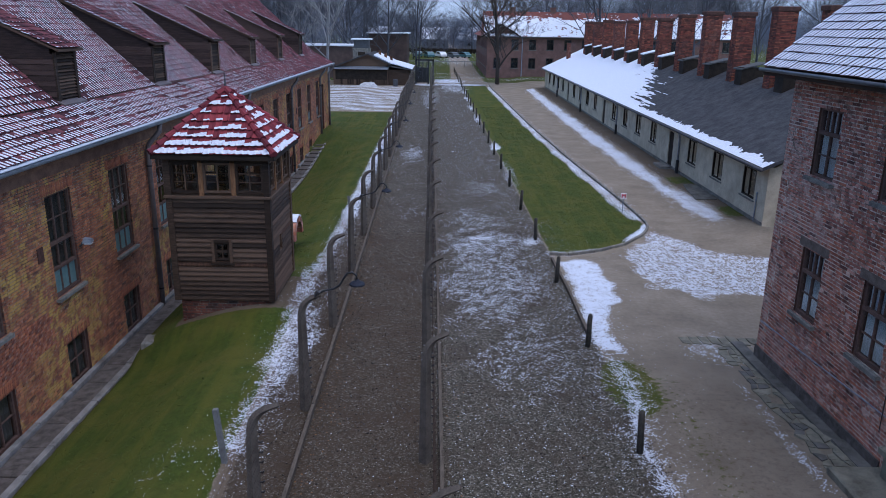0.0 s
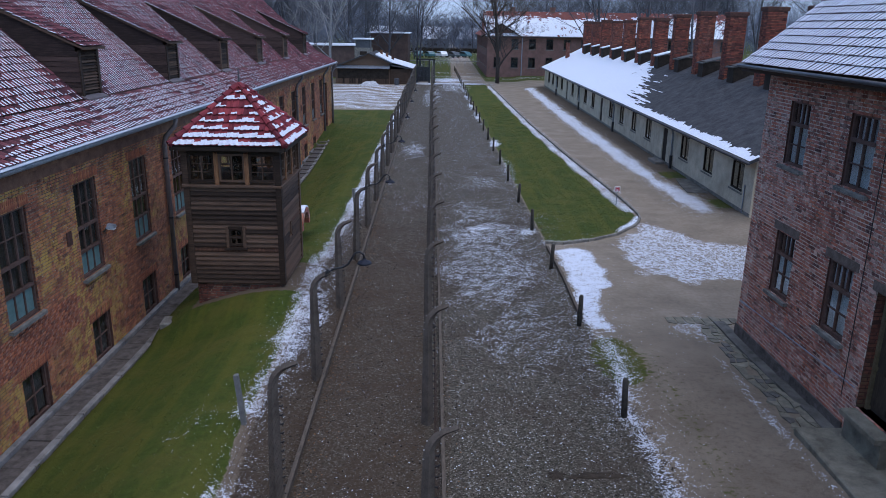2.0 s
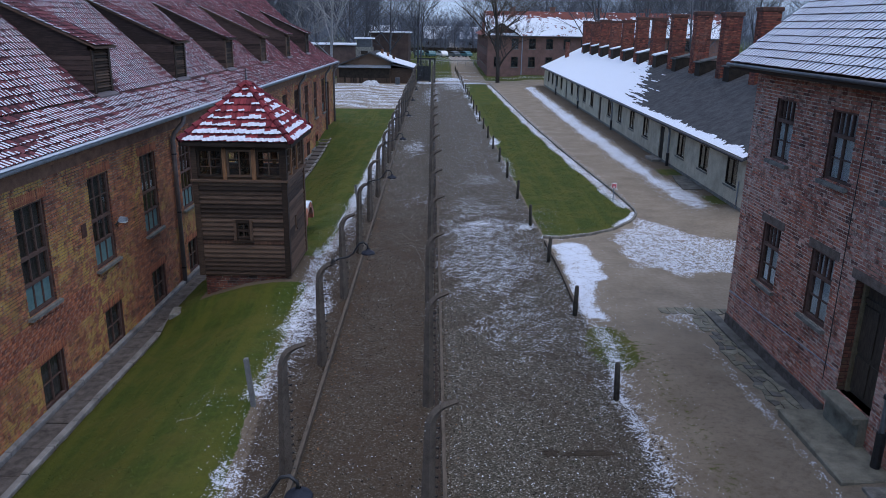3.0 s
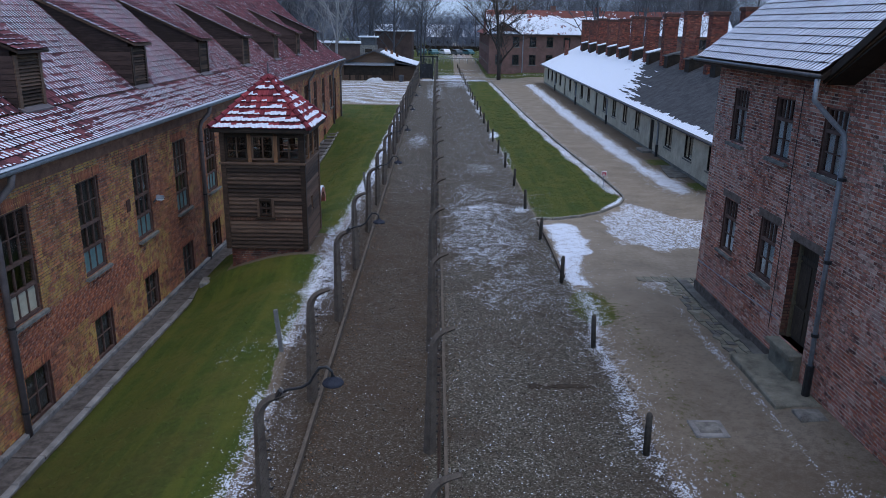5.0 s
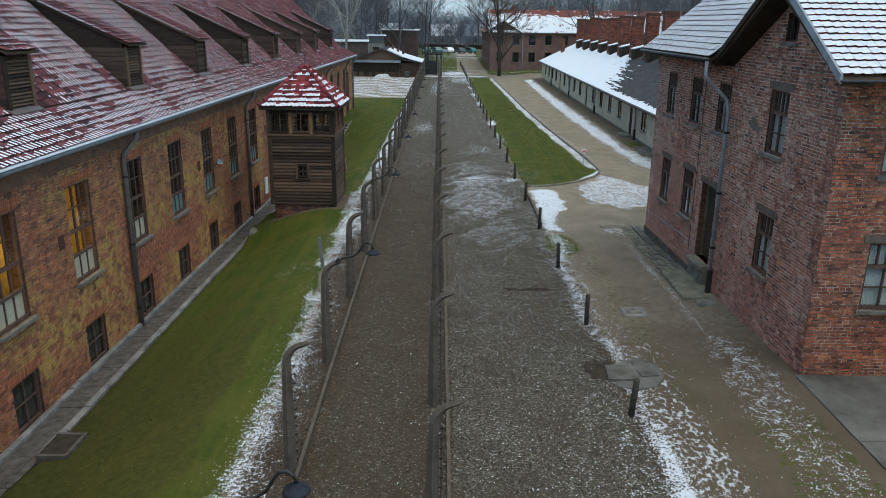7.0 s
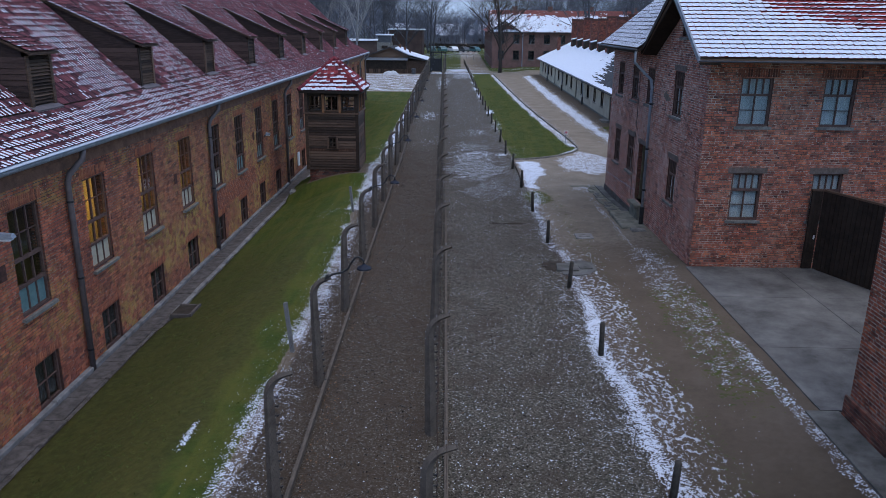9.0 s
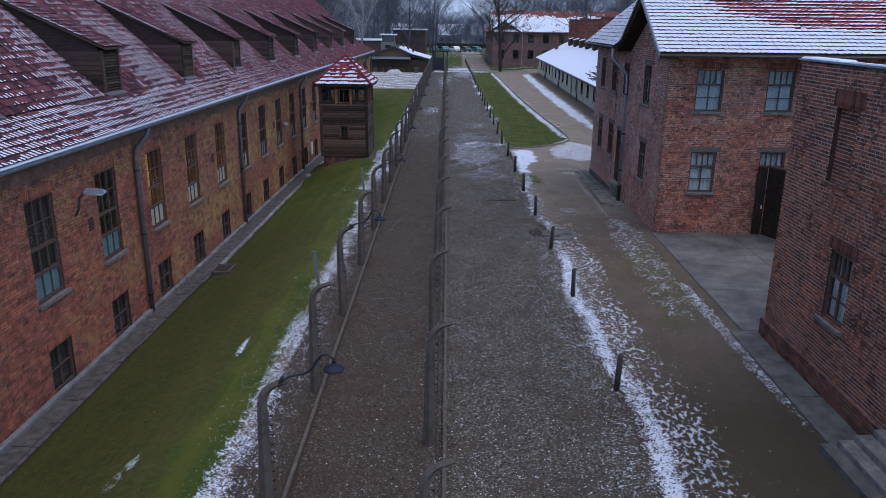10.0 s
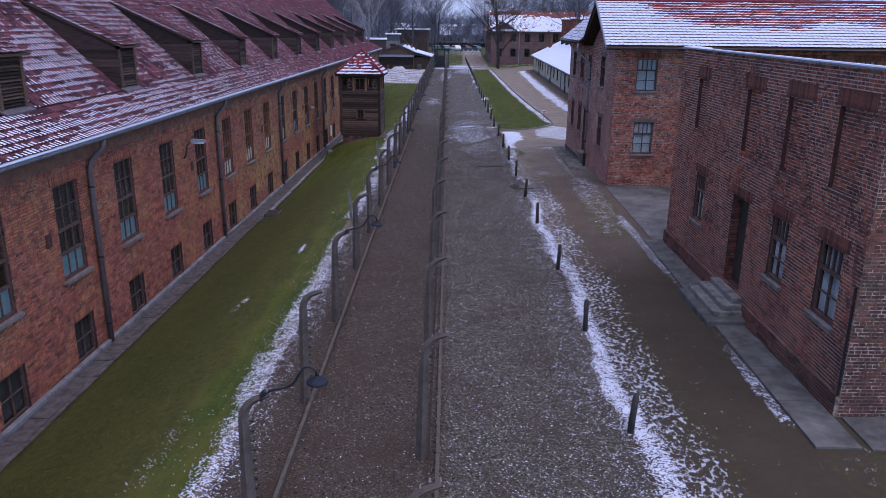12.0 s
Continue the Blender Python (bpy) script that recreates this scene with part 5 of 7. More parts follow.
# ---- flat-roofed brick building beside it ----
def flat_building():
    root = thing("flat_roofed_brick_building", (9.3, -11, 0), "flat-roofed dark red brick building with blind windows", "building")
    P0, P1 = (9.17, -5.52), (9.36, -18.05)
    m, L = wall_frame(P0, P1)
    uy = lambda y: (-5.52 - y) * L / 12.53  # noqa: E731
    ops = [(uy(-8.12), uy(-8.98), 1.85, 3.35), (uy(-13.95), uy(-14.85), 1.9, 3.45), (uy(-16.35), uy(-17.35), 1.9, 3.5)]
    door = (uy(-11.3), uy(-12.45), 0.85, 3.35)
    blind = [(uy(-7.4), uy(-8.3), 4.65, 6.22), (uy(-11.4), uy(-12.4), 4.55, 6.22), (uy(-13.9), uy(-15.05), 4.5, 6.25), (uy(-16.25), uy(-17.45), 4.6, 6.28)]
    wall, m = brick_wall(root, P0, P1, 0.1, 7.05, ops + [door] + blind, BRICK_FLAT, MORTAR_PALE, proud=0.006, joint=0.0145, pieces=(5.2, 12.5, 3.5, 4.1), jitter=9, top=lambda u: 7.02 + 0.004 * u)
    mp = m @ Matrix.Translation((0, 0.07, 0))
    spans = [(-0.07, door[0] - 0.3), (door[1] + 0.3, L)]
    foot = Mesh()
    rows = []
    for ua, ub in spans:
        foot.box((ua, -0.065, 0.0), (ub, 0.0, 0.7), mp)
        for k in range(9):
            u = ua - (LONG / 2 if k % 2 else 0)
            while u < ub:
                if min(u + LONG, ub) - max(u, ua) > 0.03:
                    rows.append((max(u, ua), min(u + LONG, ub), 0.02 + k * COURSE + JOINT, 0.02 + (k + 1) * COURSE))
                u += LONG + JOINT
    foot_ob = part("plinth", foot, MORTAR_DARK, root, "projecting brick plinth")
    part("plinth_bricks", brick_block(rows, 0.01, mp, "plinth_bricks", BRICK_DAMP_SHADE), BRICK_DAMP_SHADE, foot_ob, kind="stuff")
    for o in blind:
        rows, z = [], o[2]
        k = 0
        while z + COURSE < o[3] + 0.01:
            unit, u = (LONG if k % 2 else SHORT), o[0]
            while u < o[1] - 0.03:
                rows.append((u, min(u + unit, o[1]), z + 0.0145, z + COURSE))
                u += unit + 0.0145
            z += COURSE
            k += 1
        mm = m @ Matrix.Translation((0, -0.1, 0))
        part("blind_window", Mesh().box((o[0], -0.06, o[2]), (o[1], -0.004, o[3]), mm), MORTAR_PALE, root)
        part("blind_bricks", brick_block(rows, 0.006, mm, "blind_bricks", BRICK_FLAT), BRICK_FLAT, root, kind="stuff")
        lintel(wall, m, o[0], o[1], o[3], BRICK_DAMP_SHADE, 0.36)
        part("blind_sill", Mesh().box((o[0] - 0.02, -0.09, o[2] - 0.08), (o[1] + 0.02, 0.014, o[2] - 0.02), m), BRICK_DAMP_SHADE, root)
    for o in ops:
        casement(root, m, o)
        lintel(wall, m, o[0], o[1], o[3], BRICK_DAMP_SHADE, 0.28)
    lintel(wall, m, door[0], door[1], door[3], BRICK_DAMP_SHADE, 0.28)
    d = Mesh().box((door[0], -0.32, door[2]), (door[1], -0.26, door[3]), m)
    for k in range(3):
        d.box((door[0] + 0.1, -0.26, 1.0 + 0.78 * k), (door[1] - 0.1, -0.235, 1.65 + 0.78 * k), m)
    part("door", d, DOOR_WOOD, root, "dark recessed wooden door")
    brick_wall(root, (24, -5.0), P0, 0.1, 7.05, [], BRICK_FLAT, MORTAR_PALE, proud=0.006, joint=0.0145, jitter=10, top=lambda u: 5.6 + 1.42 * float(ease(u, 11.0, 14.7)))
    # south end wall: same brickwork, with its shade put into darker colours
    brick_wall(root, (P1[0] + 0.004, P1[1] - 0.014), (24, -17.62), 0.1, 7.05, [], BRICK_DAMP_SHADE, MORTAR_SOUTH, proud=0.006, joint=0.0145, jitter=12)
    part("flat_roof", Mesh().add([(9.3, -5.7, 6.3), (24, -5.3, 5.1), (24, -17.6, 5.1), (9.45, -17.9, 6.3), (9.3, -5.7, 6.4), (24, -5.3, 5.2), (24, -17.6, 5.2), (9.45, -17.9, 6.4)], [(0, 1, 2, 3), (7, 6, 5, 4), (0, 4, 5, 1), (2, 6, 7, 3), (3, 7, 4, 0)]), FELT, root)
    cap = Mesh().box((-0.08, -0.42, 7.06), (L + 0.06, 0.06, 7.1), m)
    part("parapet_cap", cap, ZINC, root, "grey metal parapet capping with snow")
    part("cap_snow", Mesh().box((-0.02, -0.36, 7.098), (1.7, 0.03, 7.14), m, 0.03).box((1.7, -0.3, 7.098), (L, -0.2, 7.108), m, 0.004), SNOW, root)
    part("cable", Mesh().tube([m @ Vector((12.45, 0.03, 3.0)), m @ Vector((12.5, 0.03, 0.6))], 0.03, 6), IRON, root)
    # stone steps at the door
    st = thing("doorsteps", (8.9, -11.6, 0), "worn concrete steps below a dark door", "steps")
    for k, (dep, z) in enumerate(((0.6, 0.84), (0.88, 0.69), (1.14, 0.54))):
        part("tread", Mesh().box((door[0] - 0.2 - 0.06 * k, 0.013, z - 0.18), (door[1] + 0.45 + 0.1 * k, dep - 0.3, z), m, 0.02), CONCRETE, st)
    part("landing", Mesh().box((door[0] - 0.45, 0.013, 0.0), (door[1] + 0.95, 1.08, 0.4), m, 0.03), CONCRETE_WET, st)
    return root


flat_building()


# ---- watchtower ----
MULLION = surface("orange_brown_wood", (0.1, 0.045, 0.02), (0.3, 0.15, 0.075), 3, 0.75, stretch=(6, 6, 1))


def watchtower():
    root = thing("watchtower", (-5.2, 20.3, 0), "dark timber watchtower with red tiled pyramid roof", "tower")
    x0, x1, y0, y1 = -6.5, -3.92, 18.95, 21.55
    zb, zt = 0.42, 4.35
    # brick plinth
    ring = [((x0 + 0.06, y1), (x0 + 0.06, y0 + 0.06)), ((x0 + 0.06, y0 + 0.06), (x1 - 0.06, y0 + 0.06)), ((x1 - 0.06, y0 + 0.06), (x1 - 0.06, y1))]
    for a, b in ring:
        brick_wall(root, a, b, -1.2, 0.42, [], BRICK_DAMP_SHADE, MORTAR_DARK, thick=0.25, jitter=13)
    part("core", Mesh().box((x0 + 0.1, y0 + 0.12, 0.3), (x1 - 0.1, y1 - 0.06, 3.3)), WOOD_BLACK, root)
    part("cabin_lining", Mesh().box((x0 + 0.9, y0 + 1.2, 3.3), (x1 - 0.9, y0 + 1.28, 4.4)).box((x0 + 1.25, y0 + 0.6, 3.3), (x0 + 1.33, y1 - 0.6, 4.4)), WOOD_BLACK, root)
    rnd = random.Random(31)
    # overlapping boards, south and east and west
    n = 21
    hz = (3.28 - zb) / n

    def plank_side(a, b, hole):
        m, L = wall_frame(a, b)
        for k in range(n):
            z = zb + k * hz
            spans = [(0.06, L - 0.06)]
            if hole and hole[2] < z + hz / 2 < hole[3]:
                spans = [(0.06, hole[0]), (hole[1], L - 0.06)]
            for ua, ub in spans:
                dz = rnd.uniform(-0.006, 0.006)
                tip = 0.05 + rnd.uniform(-0.006, 0.01)
                pr = Mesh().prism([m @ Vector(p) for p in ((ua, 0.0, z + dz), (ua, tip, z - 0.012 + dz), (ua, tip + 0.006, z + 0.02 + dz), (ua, 0.012, z + hz + dz))], m.to_3x3() @ Vector((ub - ua, 0, 0)))
                part("plank", pr, WOOD_BROWN if 5 < k < 12 and rnd.random() < 0.1 else WOOD_DARK, root)
        return m, L

    m, L = plank_side((x0, y0), (x1, y0), (1.1, 1.5, 1.55, 2.05))
    window(root, m, 1.1, 1.5, 1.55, 2.05, cols=2, bars=(0.5,), rows=(1, 1), sill_out=0, depth=0.0, paint=WOOD_DARK)
    part("window_casing", Mesh().box((1.02, 0.0, 1.48), (1.1, 0.09, 2.13), m).box((1.5, 0.0, 1.48), (1.58, 0.09, 2.13), m).box((1.1, 0.0, 2.05), (1.5, 0.1, 2.13), m).box((0.98, 0.0, 1.44), (1.62, 0.11, 1.5), m), WOOD_DARK, root)
    me, Le = plank_side((x1, y0), (x1, y1), (0.95, 1.3, 1.5, 2.05))
    window(root, me, 0.95, 1.3, 1.5, 2.05, cols=1, bars=(), rows=(1,), sill_out=0, depth=0.0, paint=WOOD_DARK)
    plank_side((x0, y1), (x0, y0), None)
    plank_side((x1, y1), (x0, y1), None)
    for x, y in ((x0, y0), (x1, y0), (x0, y1), (x1, y1)):
        part("corner_post", Mesh().box((x - 0.08, y - 0.08, zb - 0.02), (x + 0.08, y + 0.08, zt)), WOOD_DARK, root)
    # ledge and glazed cabin
    part("ledge", Mesh().box((x0 - 0.12, y0 - 0.12, 3.26), (x1 + 0.12, y1 + 0.12, 3.33), None, 0.015), WOOD_DARK, root)
    for a, b in (((x0, y0), (x1, y0)), ((x1, y0), (x1, y1)), ((x1, y1), (x0, y1)), ((x0, y1), (x0, y0))):
        mm, LL = wall_frame(a, b)
        w = (LL - 0.16 - 0.24) / 3
        for k in range(3):
            u = 0.08 + k * (w + 0.12)
            window(root, mm, u, u + w, 3.4, 4.2, cols=2, bars=(), rows=(3,), sill_out=0, depth=0.02, paint=WOOD_DARK)
            if k < 2:
                part("mullion", Mesh().box((u + w, -0.05, 3.33), (u + w + 0.12, 0.05, 4.25), mm), MULLION, root, "orange-brown weathered window mullion")
        part("head_rail", Mesh().box((0, -0.06, 4.2), (LL, 0.05, 4.4), mm), WOOD_BLACK, root)
    # pyramid roof
    e, cx, cy, top = 0.3, (x0 + x1) / 2, (y0 + y1) / 2, 5.96
    ez = 4.42
    cs = [(x0 - e, y0 - e, ez), (x1 + e, y0 - e, ez), (x1 + e, y1 + e, ez), (x0 - e, y1 + e, ez)]
    roof = part("roof", Mesh().add([*cs, *[(x, y, z - 0.1) for x, y, z in cs], (cx, cy, top)], [(0, 1, 8), (1, 2, 8), (2, 3, 8), (3, 0, 8), (7, 6, 5, 4), (0, 4, 5, 1), (1, 5, 6, 2), (2, 6, 7, 3), (3, 7, 4, 0)]), WOOD_BLACK, root)
    for k in range(4):
        a, b = Vector(cs[k]), Vector(cs[(k + 1) % 4])
        along, mid = b - a, (a + b) / 2
        up = Vector((cx, cy, top)) - mid
        W, S = along.length, up.length
        inner = lambda u, v: v / S * W / 2 - 0.02 < u < W - v / S * W / 2 + 0.02  # noqa: E731

        def snow_t(u, v, k=k):
            if v < 0.3:
                return 0.62 - 0.1 * (k == 1)
            return min(0.58, 2.6 * patchy(u * 1.0 + k * 9, round(v / 0.27) * 3.1, 0.55, 4) - 0.8 - 0.2 * (k == 1))

        tiled(roof, a + Vector((0, 0, 0.02)), along, up, W, S - 0.1, TILE_RED, tile_w=0.17, row=0.27, snow=snow_t, trim=inner, snow_width=(-0.04, 1.04), own=lambda u, v: True, lift=0.04)
        hip = Vector((cx, cy, top)) - a
        nh = 9
        for i in range(nh):
            p, q = a + hip * (i / nh), a + hip * ((i + 1.12) / nh)
            up3 = Vector((0, 0, 0.05))
            part("hip_tile", Mesh().tube([p + up3 * 1.2, q + up3 * 0.6], [0.105, 0.075], 8), TILE_RED, roof, smooth=False)
    part("finial", Mesh().tube([(cx, cy, top - 0.05), (cx, cy, top + 0.1), (cx, cy, top + 0.45)], [0.09, 0.03, 0.02], 8), PIPE_DARK, root)
    # brick arched cellar hatch behind it
    hatch = thing("brick_arch", (-4.8, 25.6, -0.1), "small brick arch with snow on its crown", "arch")
    ring_pts = [(-math.cos(math.pi * k / 10), math.sin(math.pi * k / 10)) for k in range(11)]
    for k in range(10):
        (ca, sa), (cb, sb) = ring_pts[k], ring_pts[k + 1]
        prof = [(-4.8, 25.6 + 0.75 * ca, 0.35 + 0.75 * sa), (-4.8, 25.6 + 0.75 * cb, 0.35 + 0.75 * sb), (-4.8, 25.6 + 0.55 * cb, 0.35 + 0.55 * sb), (-4.8, 25.6 + 0.55 * ca, 0.35 + 0.55 * sa)]
        part("arch_block", Mesh().prism(prof, (0.35, 0, 0)), BRICK_HOUSE, hatch)
    part("arch_back", Mesh().box((-5.05, 24.85, -0.6), (-4.8, 26.35, 0.4)).prism([(-4.85, 25.6 + 0.54 * c, 0.35 + 0.54 * s) for c, s in ring_pts], (0.05, 0, 0)), WOOD_BLACK, hatch)
    part("arch_snow", Mesh().prism([(-4.82, 25.6 + 0.77 * c, 0.35 + 0.8 * s) for c, s in ring_pts[3:8]] + [(-4.82, 25.6 + 0.73 * c, 0.35 + 0.74 * s) for c, s in reversed(ring_pts[3:8])], (0.37, 0, 0)), SNOW, hatch)


watchtower()


# ---- the two wire fences ----
def post_mesh(side):
    pts = [(0, 0, -0.3), (0, 0, 1.1), (0, 0, 2.12)]
    for k in range(1, 8):
        a = math.radians(76 * k / 7)
        pts.append((side * 0.34 * (1 - math.cos(a)), 0, 2.12 + 0.38 * math.sin(a)))
    pts.append((side * 0.4, 0, 2.54))
    rad = [0.128, 0.104, 0.082] + [0.076 - 0.004 * k for k in range(7)] + [0.04]
    return Mesh().tube(pts, rad, 4)


WIRE_Z = [0.12 + 0.165 * k for k in range(13)]


def fence(name, line, first, last, gap, label, kerb):
    root = thing(name, (line(0), 0, 0), label, "fence")
    data = post_mesh(1).data("post", POST_CONCRETE, False)
    studs = Mesh()
    for z in WIRE_Z:
        for s in (0.09,):
            studs.tube([(s, 0, z), (s + 0.05, 0, z)], 0.013, 5)
            studs.tube([(s + 0.04, 0.0, z - 0.025), (s + 0.06, 0.0, z + 0.025)], 0.012, 5)
    stud_data = studs.data("insulator_set", IRON)
    tips = Mesh()
    for x, z in ((0.14, 2.48), (0.25, 2.57), (0.38, 2.58)):
        tips.tube([(x, 0, z), (x, 0, z + 0.05)], [0.014, 0.01], 6)
    for x, z in ((-0.075, 2.06), (-0.07, 2.2), (-0.03, 2.34), (0.1, 2.04), (0.12, 2.18), (0.16, 2.3)):
        tips.tube([(x - 0.012, -0.02, z), (x + 0.012, -0.02, z)], 0.009, 6)
    tip_data = tips.data("insulator_cap_set", PORCELAIN)
    ys, y, k = [], first, 0
    rnd = random.Random(17)
    while y < last:
        ys.append(y)
        y += gap
    poses = []
    for k, y in enumerate(ys):
        lean = rnd.uniform(-1.2, 1.2)
        m = pose(line(y), y, 0, 0, lean, rnd.uniform(-4, 4))
        poses.append(m)
        p = placed("post", data, m, root)
        tagged(placed("insulator_set", stud_data, m, p), kind="stuff")
        tagged(placed("insulator_cap_set", tip_data, m, p), kind="stuff")
    barbs = Mesh()
    for z in WIRE_Z:
        run = []
        for (ma, ya), (mb, yb) in zip(zip(poses, ys), list(zip(poses, ys))[1:]):
            a, b = ma @ Vector((0.14, 0, z)), mb @ Vector((0.14, 0, z))
            run += [a, (a + b) / 2 - Vector((0, 0, 0.02))]
            if ya < 32:
                for i in range(1, 9):
                    q = a + (b - a) * (i / 9)
                    barbs.tube([q + Vector((-0.012, 0.008, -0.018)), q + Vector((0.012, -0.008, 0.018))], 0.0025, 3, False)
        part("wire", Mesh().tube(run + [b], 0.0024, 3, False), RUST, root)
    for x, z in ((0.14, 2.55), (0.25, 2.64), (0.38, 2.65)):
        part("wire", Mesh().tube([ma @ Vector((x, 0, z)) for ma in poses], 0.003, 3, False), RUST, root)
    part("barb", barbs, RUST, root, kind="stuff")
    # edging boards at the foot
    for ya, yb in zip(ys, ys[1:]):
        xa, xb = line(ya) + kerb, line(yb) + kerb
        part("edging_board", Mesh().add([(xa - 0.035, ya + 0.01, -0.1), (xa + 0.035, ya + 0.01, -0.1), (xb + 0.035, yb, -0.1), (xb - 0.035, yb, -0.1), (xa - 0.035, ya + 0.01, 0.13), (xa + 0.035, ya + 0.01, 0.13), (xb + 0.035, yb, 0.13), (xb - 0.035, yb, 0.13)], [(0, 3, 2, 1), (4, 5, 6, 7), (0, 1, 5, 4), (1, 2, 6, 5), (2, 3, 7, 6), (3, 0, 4, 7)]), bpy.data.materials["grey_board"], root)
    return ys, poses


surface("grey_board", (0.045, 0.036, 0.029), (0.145, 0.116, 0.09), 4, 0.9, stretch=(6, 1, 6))
ys_left, left_poses = fence("wire_fence", lambda y: left_fence_x(y) - 0.13, -21.9, 104, 4.45, "concrete-post barbed wire fence with lamps", 0.15)
ys_mid, mid_poses = fence("wire_fence", lambda y: mid_fence_x(y) - 0.22, -24.0, 104, 4.48, "concrete-post barbed wire fence along the gravel", 0.3)

# goose-neck lamps on every second post of the first fence
lamp_arm = [(0.3, 0, 2.53), (0.46, 0, 2.62), (0.66, 0, 2.66), (0.78, 0, 2.74), (0.86, 0, 2.88), (0.93, 0, 2.98), (1.03, 0, 3.0), (1.11, 0, 2.93), (1.12, 0, 2.82)]
arm_data = Mesh().tube(lamp_arm, 0.022, 6).data("arm", IRON, True)
rings = [(0.03, 2.86), (0.045, 2.82), (0.14, 2.78), (0.16, 2.745), (0.155, 2.735), (0.13, 2.76), (0.02, 2.79)]
shade = Mesh()
vs = [(1.12 + r * math.cos(2 * math.pi * i / 20), r * math.sin(2 * math.pi * i / 20), z) for r, z in rings for i in range(20)]
shade.add(vs, [(a * 20 + i, a * 20 + (i + 1) % 20, a * 20 + 20 + (i + 1) % 20, a * 20 + 20 + i) for a in range(len(rings) - 1) for i in range(20)])
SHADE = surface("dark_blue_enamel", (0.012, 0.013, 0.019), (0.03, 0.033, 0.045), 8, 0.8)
shade_data = shade.data("shade", SHADE, True)
bulb_data = Mesh().tube([(1.12, 0, 2.8), (1.12, 0, 2.75), (1.12, 0, 2.7), (1.12, 0, 2.68)], [0.03, 0.045, 0.04, 0.01], 10).data("bulb", WHITE, True)
clamp_data = Mesh().tube([(0.27, 0, 2.46), (0.36, 0, 2.6)], 0.05, 6).data("clamp", IRON)
for k, (yy, mm) in enumerate(zip(ys_left, left_poses)):
    if k % 2:
        continue
    lamp = thing("fence_lamp", mm.translation, "black goose-neck lamp with enamel disc shade on post", "lamp", "lamps along the fence")
    for nm, dd in (("arm", arm_data), ("shade", shade_data), ("bulb", bulb_data), ("clamp", clamp_data)):
        placed(nm, dd, mm, lamp)

# ---- low posts along the gravel, pale post by the grass ----
low_mesh = Mesh()
low_mesh.tube([(0, 0, -0.2), (0, 0, 0.82), (0, 0, 0.87)], [0.07, 0.062, 0.045], 8)
low_data = low_mesh.data("low_post", surface("weathered_dark_post", (0.024, 0.021, 0.018), (0.085, 0.075, 0.064), 7, 0.9), True)
for k in range(-4, 30):
    yy = -8.2 + 5.1 * k if k < 1 else -2.3 + 4.85 * (k - 1)
    ob = new("low_post", low_data)
    r = random.Random(k)
    ob.matrix_basis = pose(float(post_line_x(yy)) - 0.05, yy, 0, r.uniform(-2, 2), r.uniform(-3, 3), r.uniform(0, 90))
    tagged(ob, "short dark weathered post at the gravel's edge", "post", "low posts along the gravel")
for x, yy, h in ((-3.2, 11.7, 1.1), (-2.75, -2.4, 1.3), (-3.0, 29.0, 1.1)):
    ob = new("pale_post", Mesh().box((-0.046, -0.046, -0.2), (0.046, 0.046, h), None, 0.012).data("pale_post", surface("pale_concrete_post", (0.09, 0.088, 0.085), (0.2, 0.195, 0.19), 5, 0.9) if "pale_concrete_post" not in bpy.data.materials else bpy.data.materials["pale_concrete_post"]))
    ob.matrix_basis = pose(x, yy, 0, 0, -5, 0)
    tagged(ob, "slim pale concrete post in the grass", "post")


